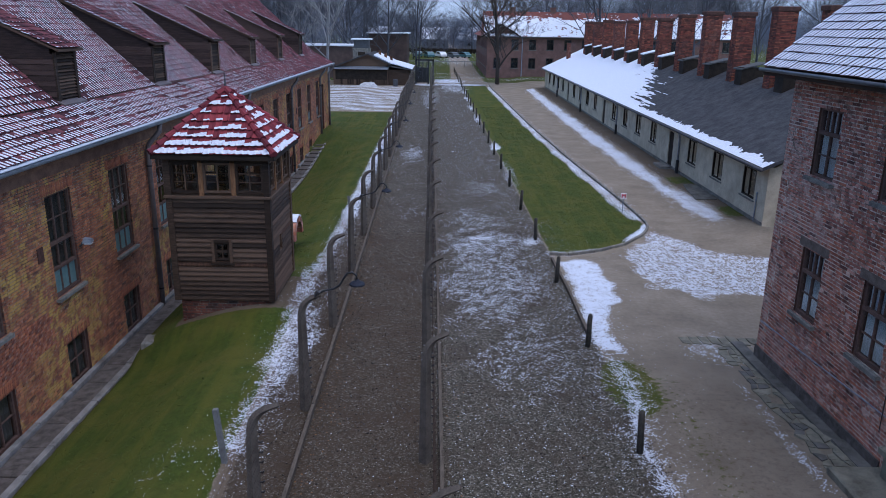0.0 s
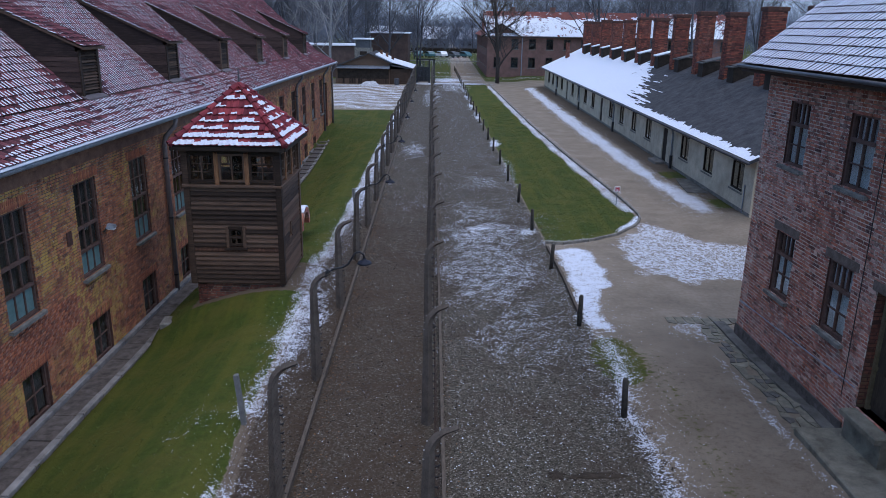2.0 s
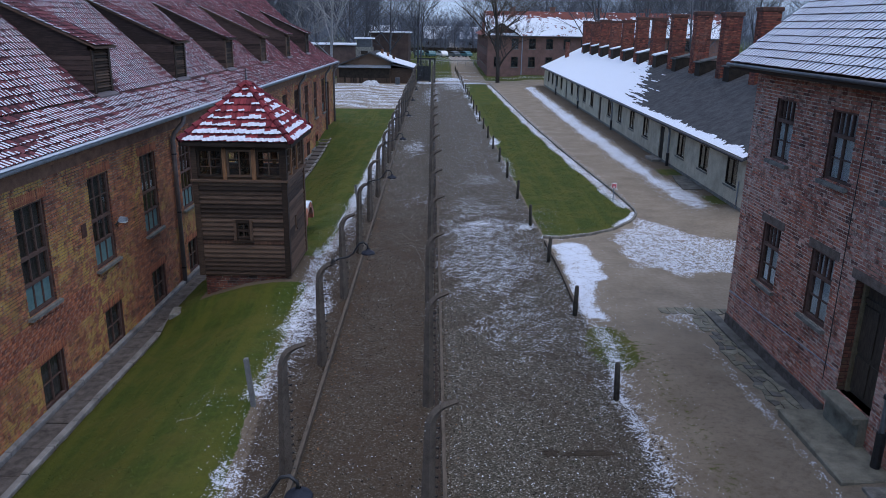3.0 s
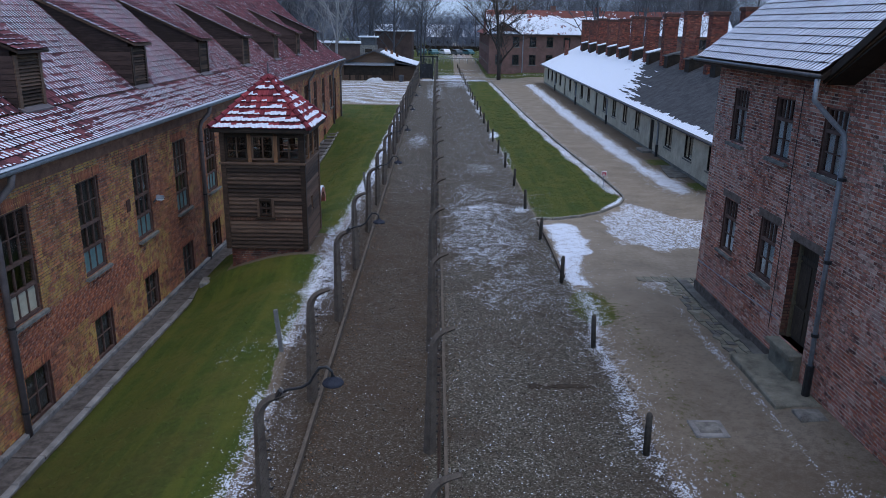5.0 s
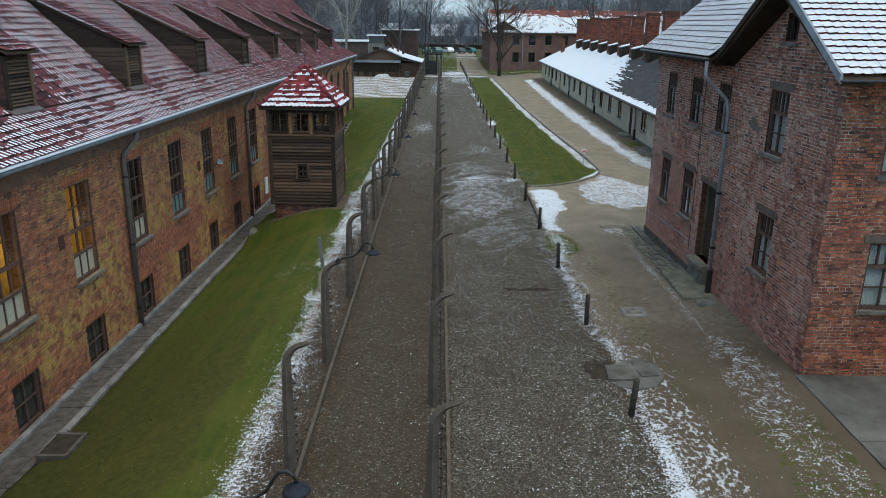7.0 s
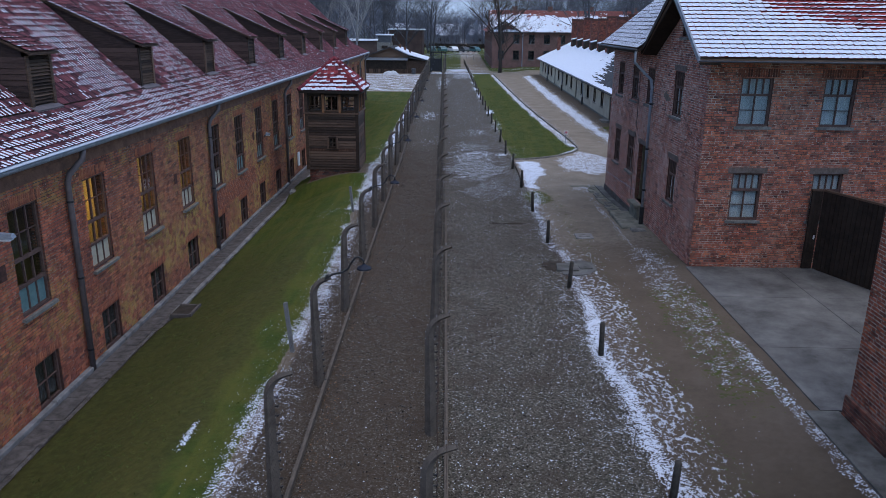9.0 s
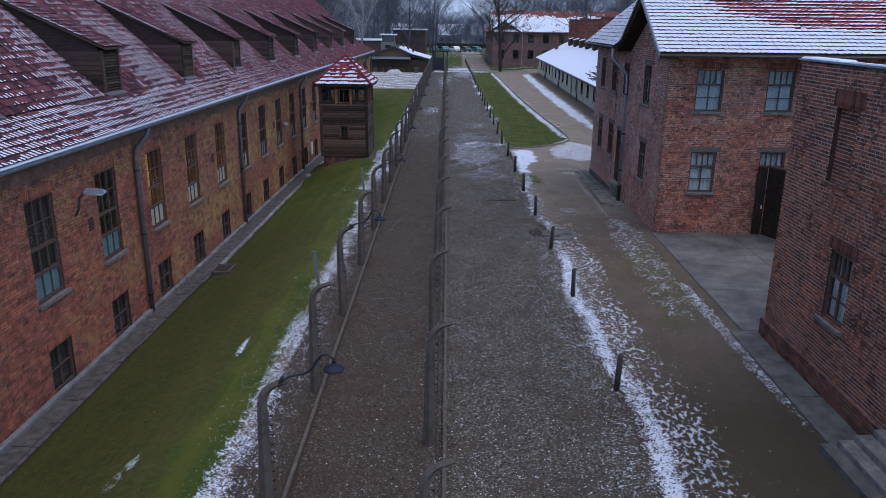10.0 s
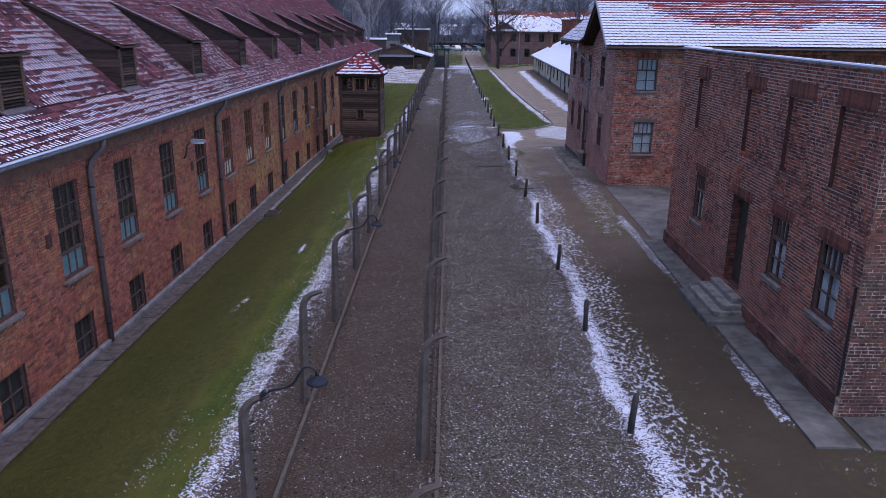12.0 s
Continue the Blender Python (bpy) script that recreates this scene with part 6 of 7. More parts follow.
# ---- long low kitchen building with chimneys ----
def kitchen():
    root = thing("kitchen_building", (13.4, 60, 0), "long low rendered building with felt roof and chimneys", "building")
    X, Y0, Y1 = 13.35, 28.3, 98.0
    m, L = wall_frame((X + 0.35, Y1), (X, Y0))
    ops, doors = [], []
    for k in range(36):
        y = 30.1 + 3.75 * k
        if y > 96:
            break
        u = (Y1 - y) * L / (Y1 - Y0)
        if k % 5 == 3:
            doors.append((u - 0.45, u + 0.45, 0.3, 2.25))
        else:
            ops.append((u - 0.68, u + 0.68, 1.1, 2.3))
    core = Mesh()
    thick = 0.3
    us = sorted({0.0, L, *[o[k] for o in ops + doors for k in (0, 1)]})
    for a, b in zip(us, us[1:]):
        hole = next((o for o in ops + doors if o[0] < (a + b) / 2 < o[1]), None)
        if hole:
            core.box((a, -thick, -0.1), (b, 0, hole[2]), m).box((a, -thick, hole[3]), (b, 0, 2.62), m)
        else:
            core.box((a, -thick, -0.1), (b, 0, 2.62), m)
    part("wall", core, PLASTER, root, "stained cream-grey rendered wall")
    part("wall", Mesh().prism([(X + 0.2, Y0 + 0.3, -0.1), (23.0, Y0 + 0.3, -0.1), (23.0, Y0 + 0.3, 2.62), (18.2, Y0 + 0.3, 5.0), (X + 0.2, Y0 + 0.3, 2.62)], (0, -0.3, 0)).box((23, Y0, -0.1), (23.3, Y1, 2.62)).prism([(X + 0.35, Y1, -0.1), (23.0, Y1, -0.1), (23.0, Y1, 2.62), (18.2, Y1, 5.0), (X + 0.35, Y1, 2.62)], (0, 0.3, 0)), PLASTER, root)
    part("plinth", Mesh().box((0, 0.0, -0.1), (L, 0.03, 0.42), m), CONCRETE, root)
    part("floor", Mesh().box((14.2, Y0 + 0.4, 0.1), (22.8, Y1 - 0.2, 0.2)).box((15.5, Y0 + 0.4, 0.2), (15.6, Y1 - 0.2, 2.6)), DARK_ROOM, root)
    for o in ops:
        window(root, m, *o, cols=2, bars=(), rows=(1,), sill_out=0.06, depth=0.06, paint=WOOD_BLACK)
    for o in doors:
        part("door", Mesh().box((o[0], -0.1, o[2]), (o[1], -0.05, o[3]), m).box((o[0] + 0.1, -0.05, 0.45), (o[1] - 0.1, -0.03, 1.1), m).box((o[0] + 0.1, -0.05, 1.25), (o[1] - 0.1, -0.03, 2.1), m), WOOD_BLACK, root, "dark panelled door")
    # roof
    ez, rz, rx = 2.68, 5.25, 18.2
    pr = [(12.85, Y0 - 0.5, ez), (rx, Y0 - 0.5, rz), (25.6, Y0 - 0.5, ez), (25.6, Y0 - 0.5, ez - 0.1), (rx, Y0 - 0.5, rz - 0.15), (12.85, Y0 - 0.5, ez - 0.12)]
    roof = part("roof", Mesh().prism([(x + 0.0, y, z) for x, y, z in pr], (0.35, Y1 - Y0 + 1, 0)), FELT, root, "black roofing felt under melting snow")
    # snow sheet on the far part of the slope, with a frayed edge
    up = Vector((rx - 12.85, 0, rz - ez))
    nv, nu = 100, 520
    vs, qs, keep = [], [], {}
    for j in range(nv + 1):
        for i in range(nu + 1):
            v, u = j / nv, i / nu
            yy = Y0 - 0.5 + u * (Y1 - Y0 + 1)
            p = Vector((12.85 + 0.35 * u, yy, ez)) + up * v
            vs.append((p.x, p.y, p.z + 0.03))
            keep[(j, i)] = (yy - (47.5 + 17.0 * v ** 1.2) + 5.5 * (noise.noise(Vector((v * 30, yy * 0.22, 2))) + 0.7 * noise.noise(Vector((v * 70, yy * 0.6, 5)))) > 0) or v < 0.075 + 0.05 * noise.noise(Vector((yy * 0.9, 0, 3))) + 0.03 * noise.noise(Vector((yy * 4, 0, 3)))
    for j in range(nv):
        for i in range(nu):
            if keep[(j, i)]:
                o = j * (nu + 1) + i
                qs.append((o, o + 1, o + nu + 2, o + nu + 1)[::-1])
    part("roof_snow", soup("roof_snow", np.array(vs), np.array(qs), SNOW, True), SNOW, root, "white snow sliding off the felt roof")
    part("gutter", Mesh().tube([(12.8, Y0 - 0.5, ez - 0.06), (13.15, Y1 + 0.5, ez - 0.06)], 0.07, 8), PIPE_DARK, root, smooth=True)
    for y in (39.4, 54.4, 69.4, 84.4):
        pipe = part("downpipe", Mesh().tube([(12.9, y - 1.0, 2.6), (12.98, y - 0.7, 2.5), (13.2, y - 0.15, 2.3), (13.27, y, 2.05), (13.28, y, 0.1)], 0.06, 8), ZINC, root, smooth=True)
        part("pipe_foot", Mesh().tube([(13.27, y, 0.05), (13.27, y, 1.0)], 0.085, 8), IRON, pipe)
    part("conduit", Mesh().tube([(13.31, 29.05, 0.1), (13.31, 29.05, 1.5)], 0.03, 6), ZINC, root)
    # chimneys and roof hatches
    y, k = 33.6, 0
    ch_brick = brick_surface("chimney_brick", [(0.05, 0.022, 0.02), (0.17, 0.05, 0.036), (0.24, 0.066, 0.042), (0.1, 0.036, 0.03), (0.28, 0.095, 0.055), (0.07, 0.03, 0.026)], (0.2, 0.11, 0.09), 0.5, 0.95)
    while y < 97:
        top_z = 8.82 - 0.35 * float(ease(y, 44, 75)) + 0.1 * math.sin(k * 2.3)
        ch = part("chimney", Mesh().box((17.4, y, 4.4), (18.4, y + 0.8, top_z)).box((17.33, y - 0.07, top_z - 0.22), (18.47, y + 0.87, top_z), None, 0.03), REVEAL, root, "broad red brick chimney stack")
        for a, b in (((17.4, y + 0.8), (17.4, y)), ((17.4, y), (18.4, y))):
            mm, LL = wall_frame(a, b)
            rows, z, r = [], 4.4, 0
            while z + COURSE < top_z - 0.24:
                u = -0.06 if r % 2 else 0.0
                while u < LL:
                    if min(u + LONG, LL) - max(u, 0) > 0.03:
                        rows.append((max(u, 0), min(u + LONG, LL), z + JOINT, z + COURSE))
                    u += LONG + JOINT
                z += COURSE
                r += 1
            part("chimney_bricks", brick_block(rows, 0.012, mm, "chimney_bricks", ch_brick), ch_brick, ch, kind="stuff")
        hx, hy, hz = 17.25, y - 1.9, 4.9
        hb = part("roof_hatch", Mesh().box((hx, hy, hz - 0.35), (hx + 1.2, hy + 0.95, hz + 0.84)), WOOD_BLACK, root, "dark wooden roof vent with sloping lid")
        part("hatch_lid", Mesh().prism([(hx - 0.12, hy - 0.12, hz + 0.7), (hx + 1.32, hy - 0.12, hz + 1.06), (hx + 1.32, hy - 0.12, hz + 1.13), (hx - 0.12, hy - 0.12, hz + 0.77)], (0, 1.2, 0)), LID, hb)
        if hy > 57:
            part("hatch_snow", Mesh().prism([(hx - 0.1, hy - 0.1, hz + 0.775), (hx + 1.3, hy - 0.1, hz + 1.127), (hx + 1.28, hy - 0.1, hz + 1.2), (hx - 0.08, hy - 0.1, hz + 0.85)], (0, 1.16, 0)), SNOW, hb)
        y += 5.3
        k += 1
    part("vent_pipe", Mesh().tube([(16.0, 95, 4.0), (16.0, 95, 5.9)], 0.28, 8), ch_brick, root)


kitchen()


# ---- paths, slabs and kerbs beside the right-hand houses ----
def slab_path():
    root = tagged(new("pavement"), "cracked grey stone slabs at the foot of the brick house", "pavement", kind="structure")
    rnd = random.Random(3)

    def flag(ring, z, mat):
        part("slab", Mesh().prism([(x, y, z - 0.12) for x, y in ring], (0, 0, 0.12)), mat, root)

    # concrete strip against the wall, broken flags before it
    y = 17.4
    while y > 11.5:
        dy = min(rnd.uniform(1.1, 1.5), y - 11.4)
        xw = 8.46 + 0.0295 * (16.6 - y)
        flag([(xw - 0.27 + rnd.uniform(-0.02, 0.02), y - dy + 0.012), (xw + 0.0295 * dy, y - dy + 0.012), (xw, y), (xw - 0.29 + rnd.uniform(-0.02, 0.02), y)], float(ground_z(xw, y)) + 0.07, CONCRETE_WET)
        y -= dy
    knots = {}
    for i in range(4):
        for j in range(38):
            yk = 17.4 - 0.23 * j
            xk = 7.66 + 0.02 * (17 - yk) + 0.19 * i
            knots[(i, j)] = Vector((xk + rnd.uniform(-0.07, 0.07), yk + rnd.uniform(-0.08, 0.08)))
    for i in range(3):
        for j in range(37):
            q = [knots[(i, j + 1)], knots[(i + 1, j + 1)], knots[(i + 1, j)], knots[(i, j)]]
            mid = sum(q, Vector((0, 0))) / 4
            if mid.y < 9.1 or rnd.random() < 0.12:
                continue
            shrink = rnd.uniform(0.8, 0.93)
            flag([tuple(mid + (p - mid) * shrink) for p in q], float(ground_z(mid.x, mid.y)) + 0.025 + rnd.uniform(-0.014, 0.014), MOSSY if rnd.random() < 0.7 else CONCRETE_WET)
    for k in range(9):
        a = 6.9 + 0.25 * k
        flag([(a + 0.02, 17.3 + rnd.uniform(0, 0.1)), (a + 0.23, 17.3), (a + 0.22, 17.75), (a + 0.01, 17.8 + rnd.uniform(-0.1, 0.1))], 0.025, MOSSY)
    # landing below the door, and a small step block
    st = thing("doorstep", (8.1, 10.2, 0.1), "low worn concrete landing before the dark door", "step")
    part("landing", Mesh().box((7.68, 8.95, 0.0), (8.66, 11.5, 0.26), None, 0.03), MOSSY, st)
    part("drain_stone", Mesh().box((7.95, 8.35, 0.0), (8.5, 8.8, 0.28), None, 0.03), CONCRETE, st)
    # concrete court between the houses
    for xa, xb, ya, yb in ((8.72, 11.6, 1.3, 4.05), (11.62, 15.6, 1.3, 4.1), (15.62, 24, 1.3, 4.2), (8.72, 11.6, -2.2, 1.28), (11.62, 15.6, -2.2, 1.28), (15.62, 24, -2.2, 1.28), (8.74, 11.6, -5.3, -2.22), (11.62, 15.6, -5.0, -2.22), (15.62, 24, -5.0, -2.22)):
        ring = [(xa, ya), (xb, ya), (xb, yb), (xa, yb)]
        flag(ring, 0.27 + rnd.uniform(-0.004, 0.004), COURT)
    # slab strip by the flat-roofed building
    y = -5.34
    while y > -18.8:
        dy = 1.6 + rnd.uniform(0, 0.25)
        flag([(8.42, y - dy + 0.015), (9.09 - 0.015 * (y + 5.3), y - dy + 0.015), (9.09 - 0.015 * (y + 5.3), y), (8.42, y)], 0.285 + rnd.uniform(-0.006, 0.008), CONCRETE_WET)
        y -= dy
    flag([(9.45, -19.3), (12.0, -19.2), (12.0, -18.02), (9.45, -18.1)], 0.28, CONCRETE_WET)


slab_path()
# slab fragment and doorstep before the low building
slab_bits = tagged(new("pavement"), "broken concrete slabs and a doorstep by the rendered wall", "pavement", kind="structure")
for ring in ([(12.3, 33.1), (13.2, 32.9), (13.25, 34.4), (12.45, 34.5)], [(12.42, 34.55), (13.25, 34.45), (13.3, 36.1), (12.7, 36.3)]):
    part("slab", Mesh().prism([(x, y, float(ground_z(x, y)) - 0.1) for x, y in ring], (0, 0, 0.15)), CONCRETE_WET, slab_bits)
part("doorstep", Mesh().box((12.75, 40.6, 0.1), (13.34, 42.1, 0.42), None, 0.03), CONCRETE, slab_bits)


def lawn_kerb():
    root = tagged(new("kerb"), "low grey concrete kerb round the lawn", "kerb", kind="structure")
    pts = [(4.5 + 0.33 * k, float(lawn_south_y(4.5 + 0.33 * k))) for k in range(13)] + [(8.78, 28.25), (9.02, 28.95), (9.1, 29.5)]
    y = 30.2
    while y < 103:
        pts.append((float(lawn_kerb_x(y)), y))
        y += 1.0
    for a, b in zip(pts, pts[1:]):
        d = Vector((b[0] - a[0], b[1] - a[1], 0))
        m = wall_frame(a, b)[0]
        z = float(ground_z(*a))
        part("kerbstone", Mesh().box((0.004, -0.045, z - 0.1), (d.length - 0.008, 0.045, z + 0.1), m, 0.012), CONCRETE, root)
    # timber edge beside the snow patch
    for a, b in (((4.5, 24.3), (4.57, 21.0)), ((4.57, 21.0), (4.55, 17.5))):
        m, L = wall_frame(a, b)
        part("edging_board", Mesh().box((0, -0.04, -0.1), (L, 0.04, 0.12), m, 0.01), bpy.data.materials["grey_board"], root)


lawn_kerb()

# manhole cover, drain cover, small grate by the wall
cover = thing("manhole_cover", (6.12, 8.36, 0.0), "square grey manhole cover in a concrete frame", "manhole")
part("cover_frame", Mesh().box((5.78, 8.05, -0.1), (6.46, 8.68, 0.045), None, 0.02), KERB_STONE, cover)
part("lid", Mesh().box((5.9, 8.16, 0.0), (6.34, 8.57, 0.054), None, 0.006), CONCRETE, cover)


def litter_patch(x, y, rx, ry, seed, label):
    """A low ragged heap of rotting leaves and mud."""
    r, me = random.Random(seed), Mesh()
    n = 26
    rim = [1 + 0.3 * r.uniform(-1, 1) for _ in range(n)]
    z = float(ground_z(x, y))
    vs = [(x + rx * f * rim[i] * math.cos(6.283 * i / n), y + ry * f * rim[i] * math.sin(6.283 * i / n), z + h + 0.012 * r.random()) for f, h in ((1.0, -0.02), (0.75, 0.012), (0.35, 0.022)) for i in range(n)]
    me.add(vs, [(a * n + i, a * n + (i + 1) % n, a * n + n + (i + 1) % n, a * n + n + i) for a in range(2) for i in range(n)] + [tuple(2 * n + i for i in range(n))])
    tagged(part("leaf_litter", me, SOIL, None), label, "leaves")


litter_patch(2.82, 10.1, 0.17, 0.16, 1, "small dark heap of rotting leaves on gravel")
litter_patch(3.55, 10.1, 0.5, 0.12, 2, "dark smear of rotting leaves on gravel")
litter_patch(4.5, 4.72, 0.42, 0.6, 3, "dark wet hollow with dead leaves beside the drain cover")
drain = thing("manhole_cover", (5.2, 4.5, 0.0), "square concrete drain cover on a mossy broken slab", "manhole")
part("cover_slab", Mesh().prism([(x, y, -0.1) for x, y in ((4.72, 3.82), (5.2, 3.7), (5.6, 3.86), (5.92, 4.4), (5.86, 5.1), (5.5, 5.3), (5.12, 5.16), (4.9, 4.95), (4.72, 4.9))], (0, 0, 0.125)), COURT, drain)
part("cover_slab", Mesh().prism([(x, y, -0.1) for x, y in ((5.36, 4.3), (5.78, 4.36), (5.76, 5.02), (5.3, 5.08))], (0, 0, 0.152)), CONCRETE_WET, drain)
part("lid", Mesh().prism([(x, y, -0.05) for x, y in ((4.56, 4.06), (5.27, 4.09), (5.33, 4.8), (4.62, 4.79))], (0, 0, 0.13)), CONCRETE_WET, drain)
part("lifting_slot", Mesh().box((4.92, 4.36, 0.07), (5.04, 4.39, 0.083)), IRON, drain)
grate = thing("light_well", (-7.1, 2.7, -1.0), "small concrete light well with dry leaves", "grate")
part("rim", Mesh().box((-7.62, 2.2, -1.3), (-7.02, 2.27, -0.97)).box((-7.62, 3.05, -1.3), (-7.02, 3.12, -0.97)).box((-7.02, 2.2, -1.3), (-6.95, 3.12, -0.95)), SLAB_DARK, grate)
part("soil", Mesh().box((-7.62, 2.27, -1.3), (-7.02, 3.05, -1.0)), SOIL, grate)


# ---- dark gate between the brick houses ----
def yard_gate():
    root = thing("yard_gate", (13.2, 3.3, 0.27), "tall black boarded gate standing ajar", "gate")
    for a, b in (((12.76, 3.98), (13.75, 1.6)), ((12.4, 4.0), (12.72, 3.99))):
        m, L = wall_frame(a, b)
        part("leaf", Mesh().box((0, -0.04, 0.3), (L, 0.0, 2.85), m), WOOD_BLACK, root)
        n = max(3, round(L / 0.16))
        for k in range(n):
            part("board", Mesh().box((k * L / n + 0.008, 0.0, 0.3), ((k + 1) * L / n - 0.008, 0.02, 2.84), m), WOOD_BLACK, root)
        part("top_rail", Mesh().box((-0.02, -0.06, 2.84), (L + 0.02, 0.03, 2.9), m), WOOD_DARK, root)
    part("handle", Mesh().tube([(12.62, 3.93, 1.3), (12.62, 3.91, 1.36), (12.62, 3.93, 1.42)], 0.025, 6), WHITE, root)


yard_gate()


# ---- street-type lamp and small camera on the long building ----
def wall_lamp(y, z, reach):
    root = thing("wall_lamp", (-8.48, y, z), "grey box-shaped wall fixture on a bent arm", "lamp", "lamps on the long building")
    low = 0.62 if reach > 0.5 else 0.12
    part("arm", Mesh().tube([(-8.48, y, z - low), (-8.46 + 0.12 * reach, y, z - 0.7 * low), (-8.46 + 0.2 * reach, y, z - 0.24 * low), (-8.48 + 0.45 * reach, y + 0.02, z), (-8.48 + reach * 0.6, y + 0.03, z + 0.03)], 0.03, 7), PIPE_DARK, root, smooth=True)
    body = part("housing", Mesh().add([(-8.48 + reach * 0.5, y - 0.12, z - 0.02), (-8.48 + reach * 1.35, y - 0.09, z + 0.0), (-8.48 + reach * 1.35, y + 0.09, z + 0.0), (-8.48 + reach * 0.5, y + 0.12, z - 0.02), (-8.48 + reach * 0.55, y - 0.07, z + 0.11), (-8.48 + reach * 1.3, y - 0.05, z + 0.09), (-8.48 + reach * 1.3, y + 0.05, z + 0.09), (-8.48 + reach * 0.55, y + 0.07, z + 0.11)], [(0, 3, 2, 1), (4, 5, 6, 7), (0, 1, 5, 4), (1, 2, 6, 5), (2, 3, 7, 6), (3, 0, 4, 7)]), ZINC, root)
    part("lens", Mesh().box((-8.48 + reach * 0.6, y - 0.08, z - 0.05), (-8.48 + reach * 1.25, y + 0.08, z - 0.012), None, 0.01), WHITE, body)


wall_lamp(-4.9, 3.55, 0.62)
# a tiny white camera, made from the small lamp shape
wall_lamp(17.85, 2.33, 0.25)

# lit room behind one window
for lamp_y in (0.5, 3.9, 7.0):
    room = thing("ceiling_lamp", (-9.6, lamp_y, 3.0), "warm glowing lamp hanging behind a window", "lamp", "lamps behind the windows")
    part("globe", Mesh().tube([(-9.5, lamp_y, 2.1), (-9.5, lamp_y, 2.2), (-9.5, lamp_y, 2.45), (-9.5, lamp_y, 2.55)], [0.05, 0.15, 0.15, 0.05], 12), LAMP_GLOW, room, smooth=True)
    part("cord", Mesh().tube([(-9.5, lamp_y, 2.5), (-9.5, lamp_y, 4.4)], 0.015, 5), IRON, room)
wall_in = tagged(new("wall_inner"), "ochre plastered room wall", "wall", kind="structure")
part("panel", Mesh().box((-10.6, -1.6, 0.35), (-10.55, 9.0, 4.4)).box((-10.55, -1.6, 0.35), (-8.95, -1.55, 4.4)).box((-10.55, 8.9, 0.35), (-8.95, 8.95, 4.4)), WARM_WALL, wall_in)

# white notice board on the wall near the tower
notice = thing("notice", (-8.44, 25.5, -0.2), "white notice sheet fixed to the wall", "sign")
part("sheet", Mesh().box((-8.47, 25.35, -0.65), (-8.4, 25.75, 0.15)), WHITE, notice)

# stone block beside the tower foot
blk = new("stone_block", Mesh().box((-0.2, -0.3, -0.2), (0.2, 0.3, 0.42), None, 0.04).data("stone_block", CONCRETE))
blk.matrix_basis = pose(-7.25, 18.6, -1.05, 0, 0, 8)
tagged(blk, "rough grey concrete block by the tower foot", "block")

# red and white path sign
sg = thing("path_sign", (8.55, 31.4, 0), "small red and white sign on a thin post", "sign")
part("post", Mesh().tube([(8.55, 31.4, 0), (8.55, 31.4, 0.85)], 0.025, 6), ZINC, sg)
plate = part("plate", Mesh().box((8.43, 31.37, 0.62), (8.67, 31.4, 0.86), None, 0.01), WHITE, sg)
part("red_bar", Mesh().box((8.46, 31.36, 0.65), (8.51, 31.372, 0.83)).box((8.59, 31.36, 0.65), (8.64, 31.372, 0.83)).box((8.51, 31.36, 0.75), (8.59, 31.372, 0.81)), RED_PAINT, plate)


# ---- trees ----
def grow(mesh, rnd, p, d, length, radius, level, twist, droop, deepest):
    n = 5 if level == 0 else 4 if level < 3 else 3
    pts, rad = [Vector(p)], [radius]
    for k in range(n):
        d = (d + Vector((rnd.uniform(-1, 1), rnd.uniform(-1, 1), rnd.uniform(-1, 1))) * twist + Vector((0, 0, droop))).normalized()
        pts.append(pts[-1] + d * (length / n))
        rad.append(radius * (1 - 0.55 * (k + 1) / n) if level else radius * (1 - 0.5 * (k + 1) / n))
    mesh[0 if level == 0 else 1].tube(pts, rad, 7 if level == 0 else 4 if level < 3 else 3, level < 2)
    if level >= deepest:
        return
    count = (11, 6, 5, 4, 3)[level]
    for k in range(count):
        f = (0.2 + 0.78 * k / count) if level == 0 else (0.25 + 0.75 * (k + rnd.random()) / count)
        i = min(int(f * n), n - 1)
        q = pts[i].lerp(pts[i + 1], f * n - i)
        side = Vector((rnd.uniform(-1, 1), rnd.uniform(-1, 1), rnd.uniform(-0.1, 0.7))).normalized()
        nd = (pts[i + 1] - pts[i]).normalized() * 0.55 + side * 0.85
        grow(mesh, rnd, q, nd.normalized(), length * rnd.uniform(0.45, 0.68), max(rad[i] * 0.5, 0.014), level + 1, twist * 1.15, droop, deepest)


def tree(name, seed, height, radius, bark, twig, label, spot, deepest=4, twist=0.12, droop=0.03):
    rnd = random.Random(seed)
    wood, crown = Mesh(), Mesh()
    grow((wood, crown), rnd, Vector((0, 0, -0.3)), Vector((0, 0, 1)), height * 0.8, radius, 0, twist * 0.35, droop, deepest)
    root = thing(name, (0, 0, 0), label, "tree")
    part("trunk", wood, bark, root, smooth=True)
    part("crown", crown, twig, root)
    root.matrix_basis = pose(*spot)
    return root


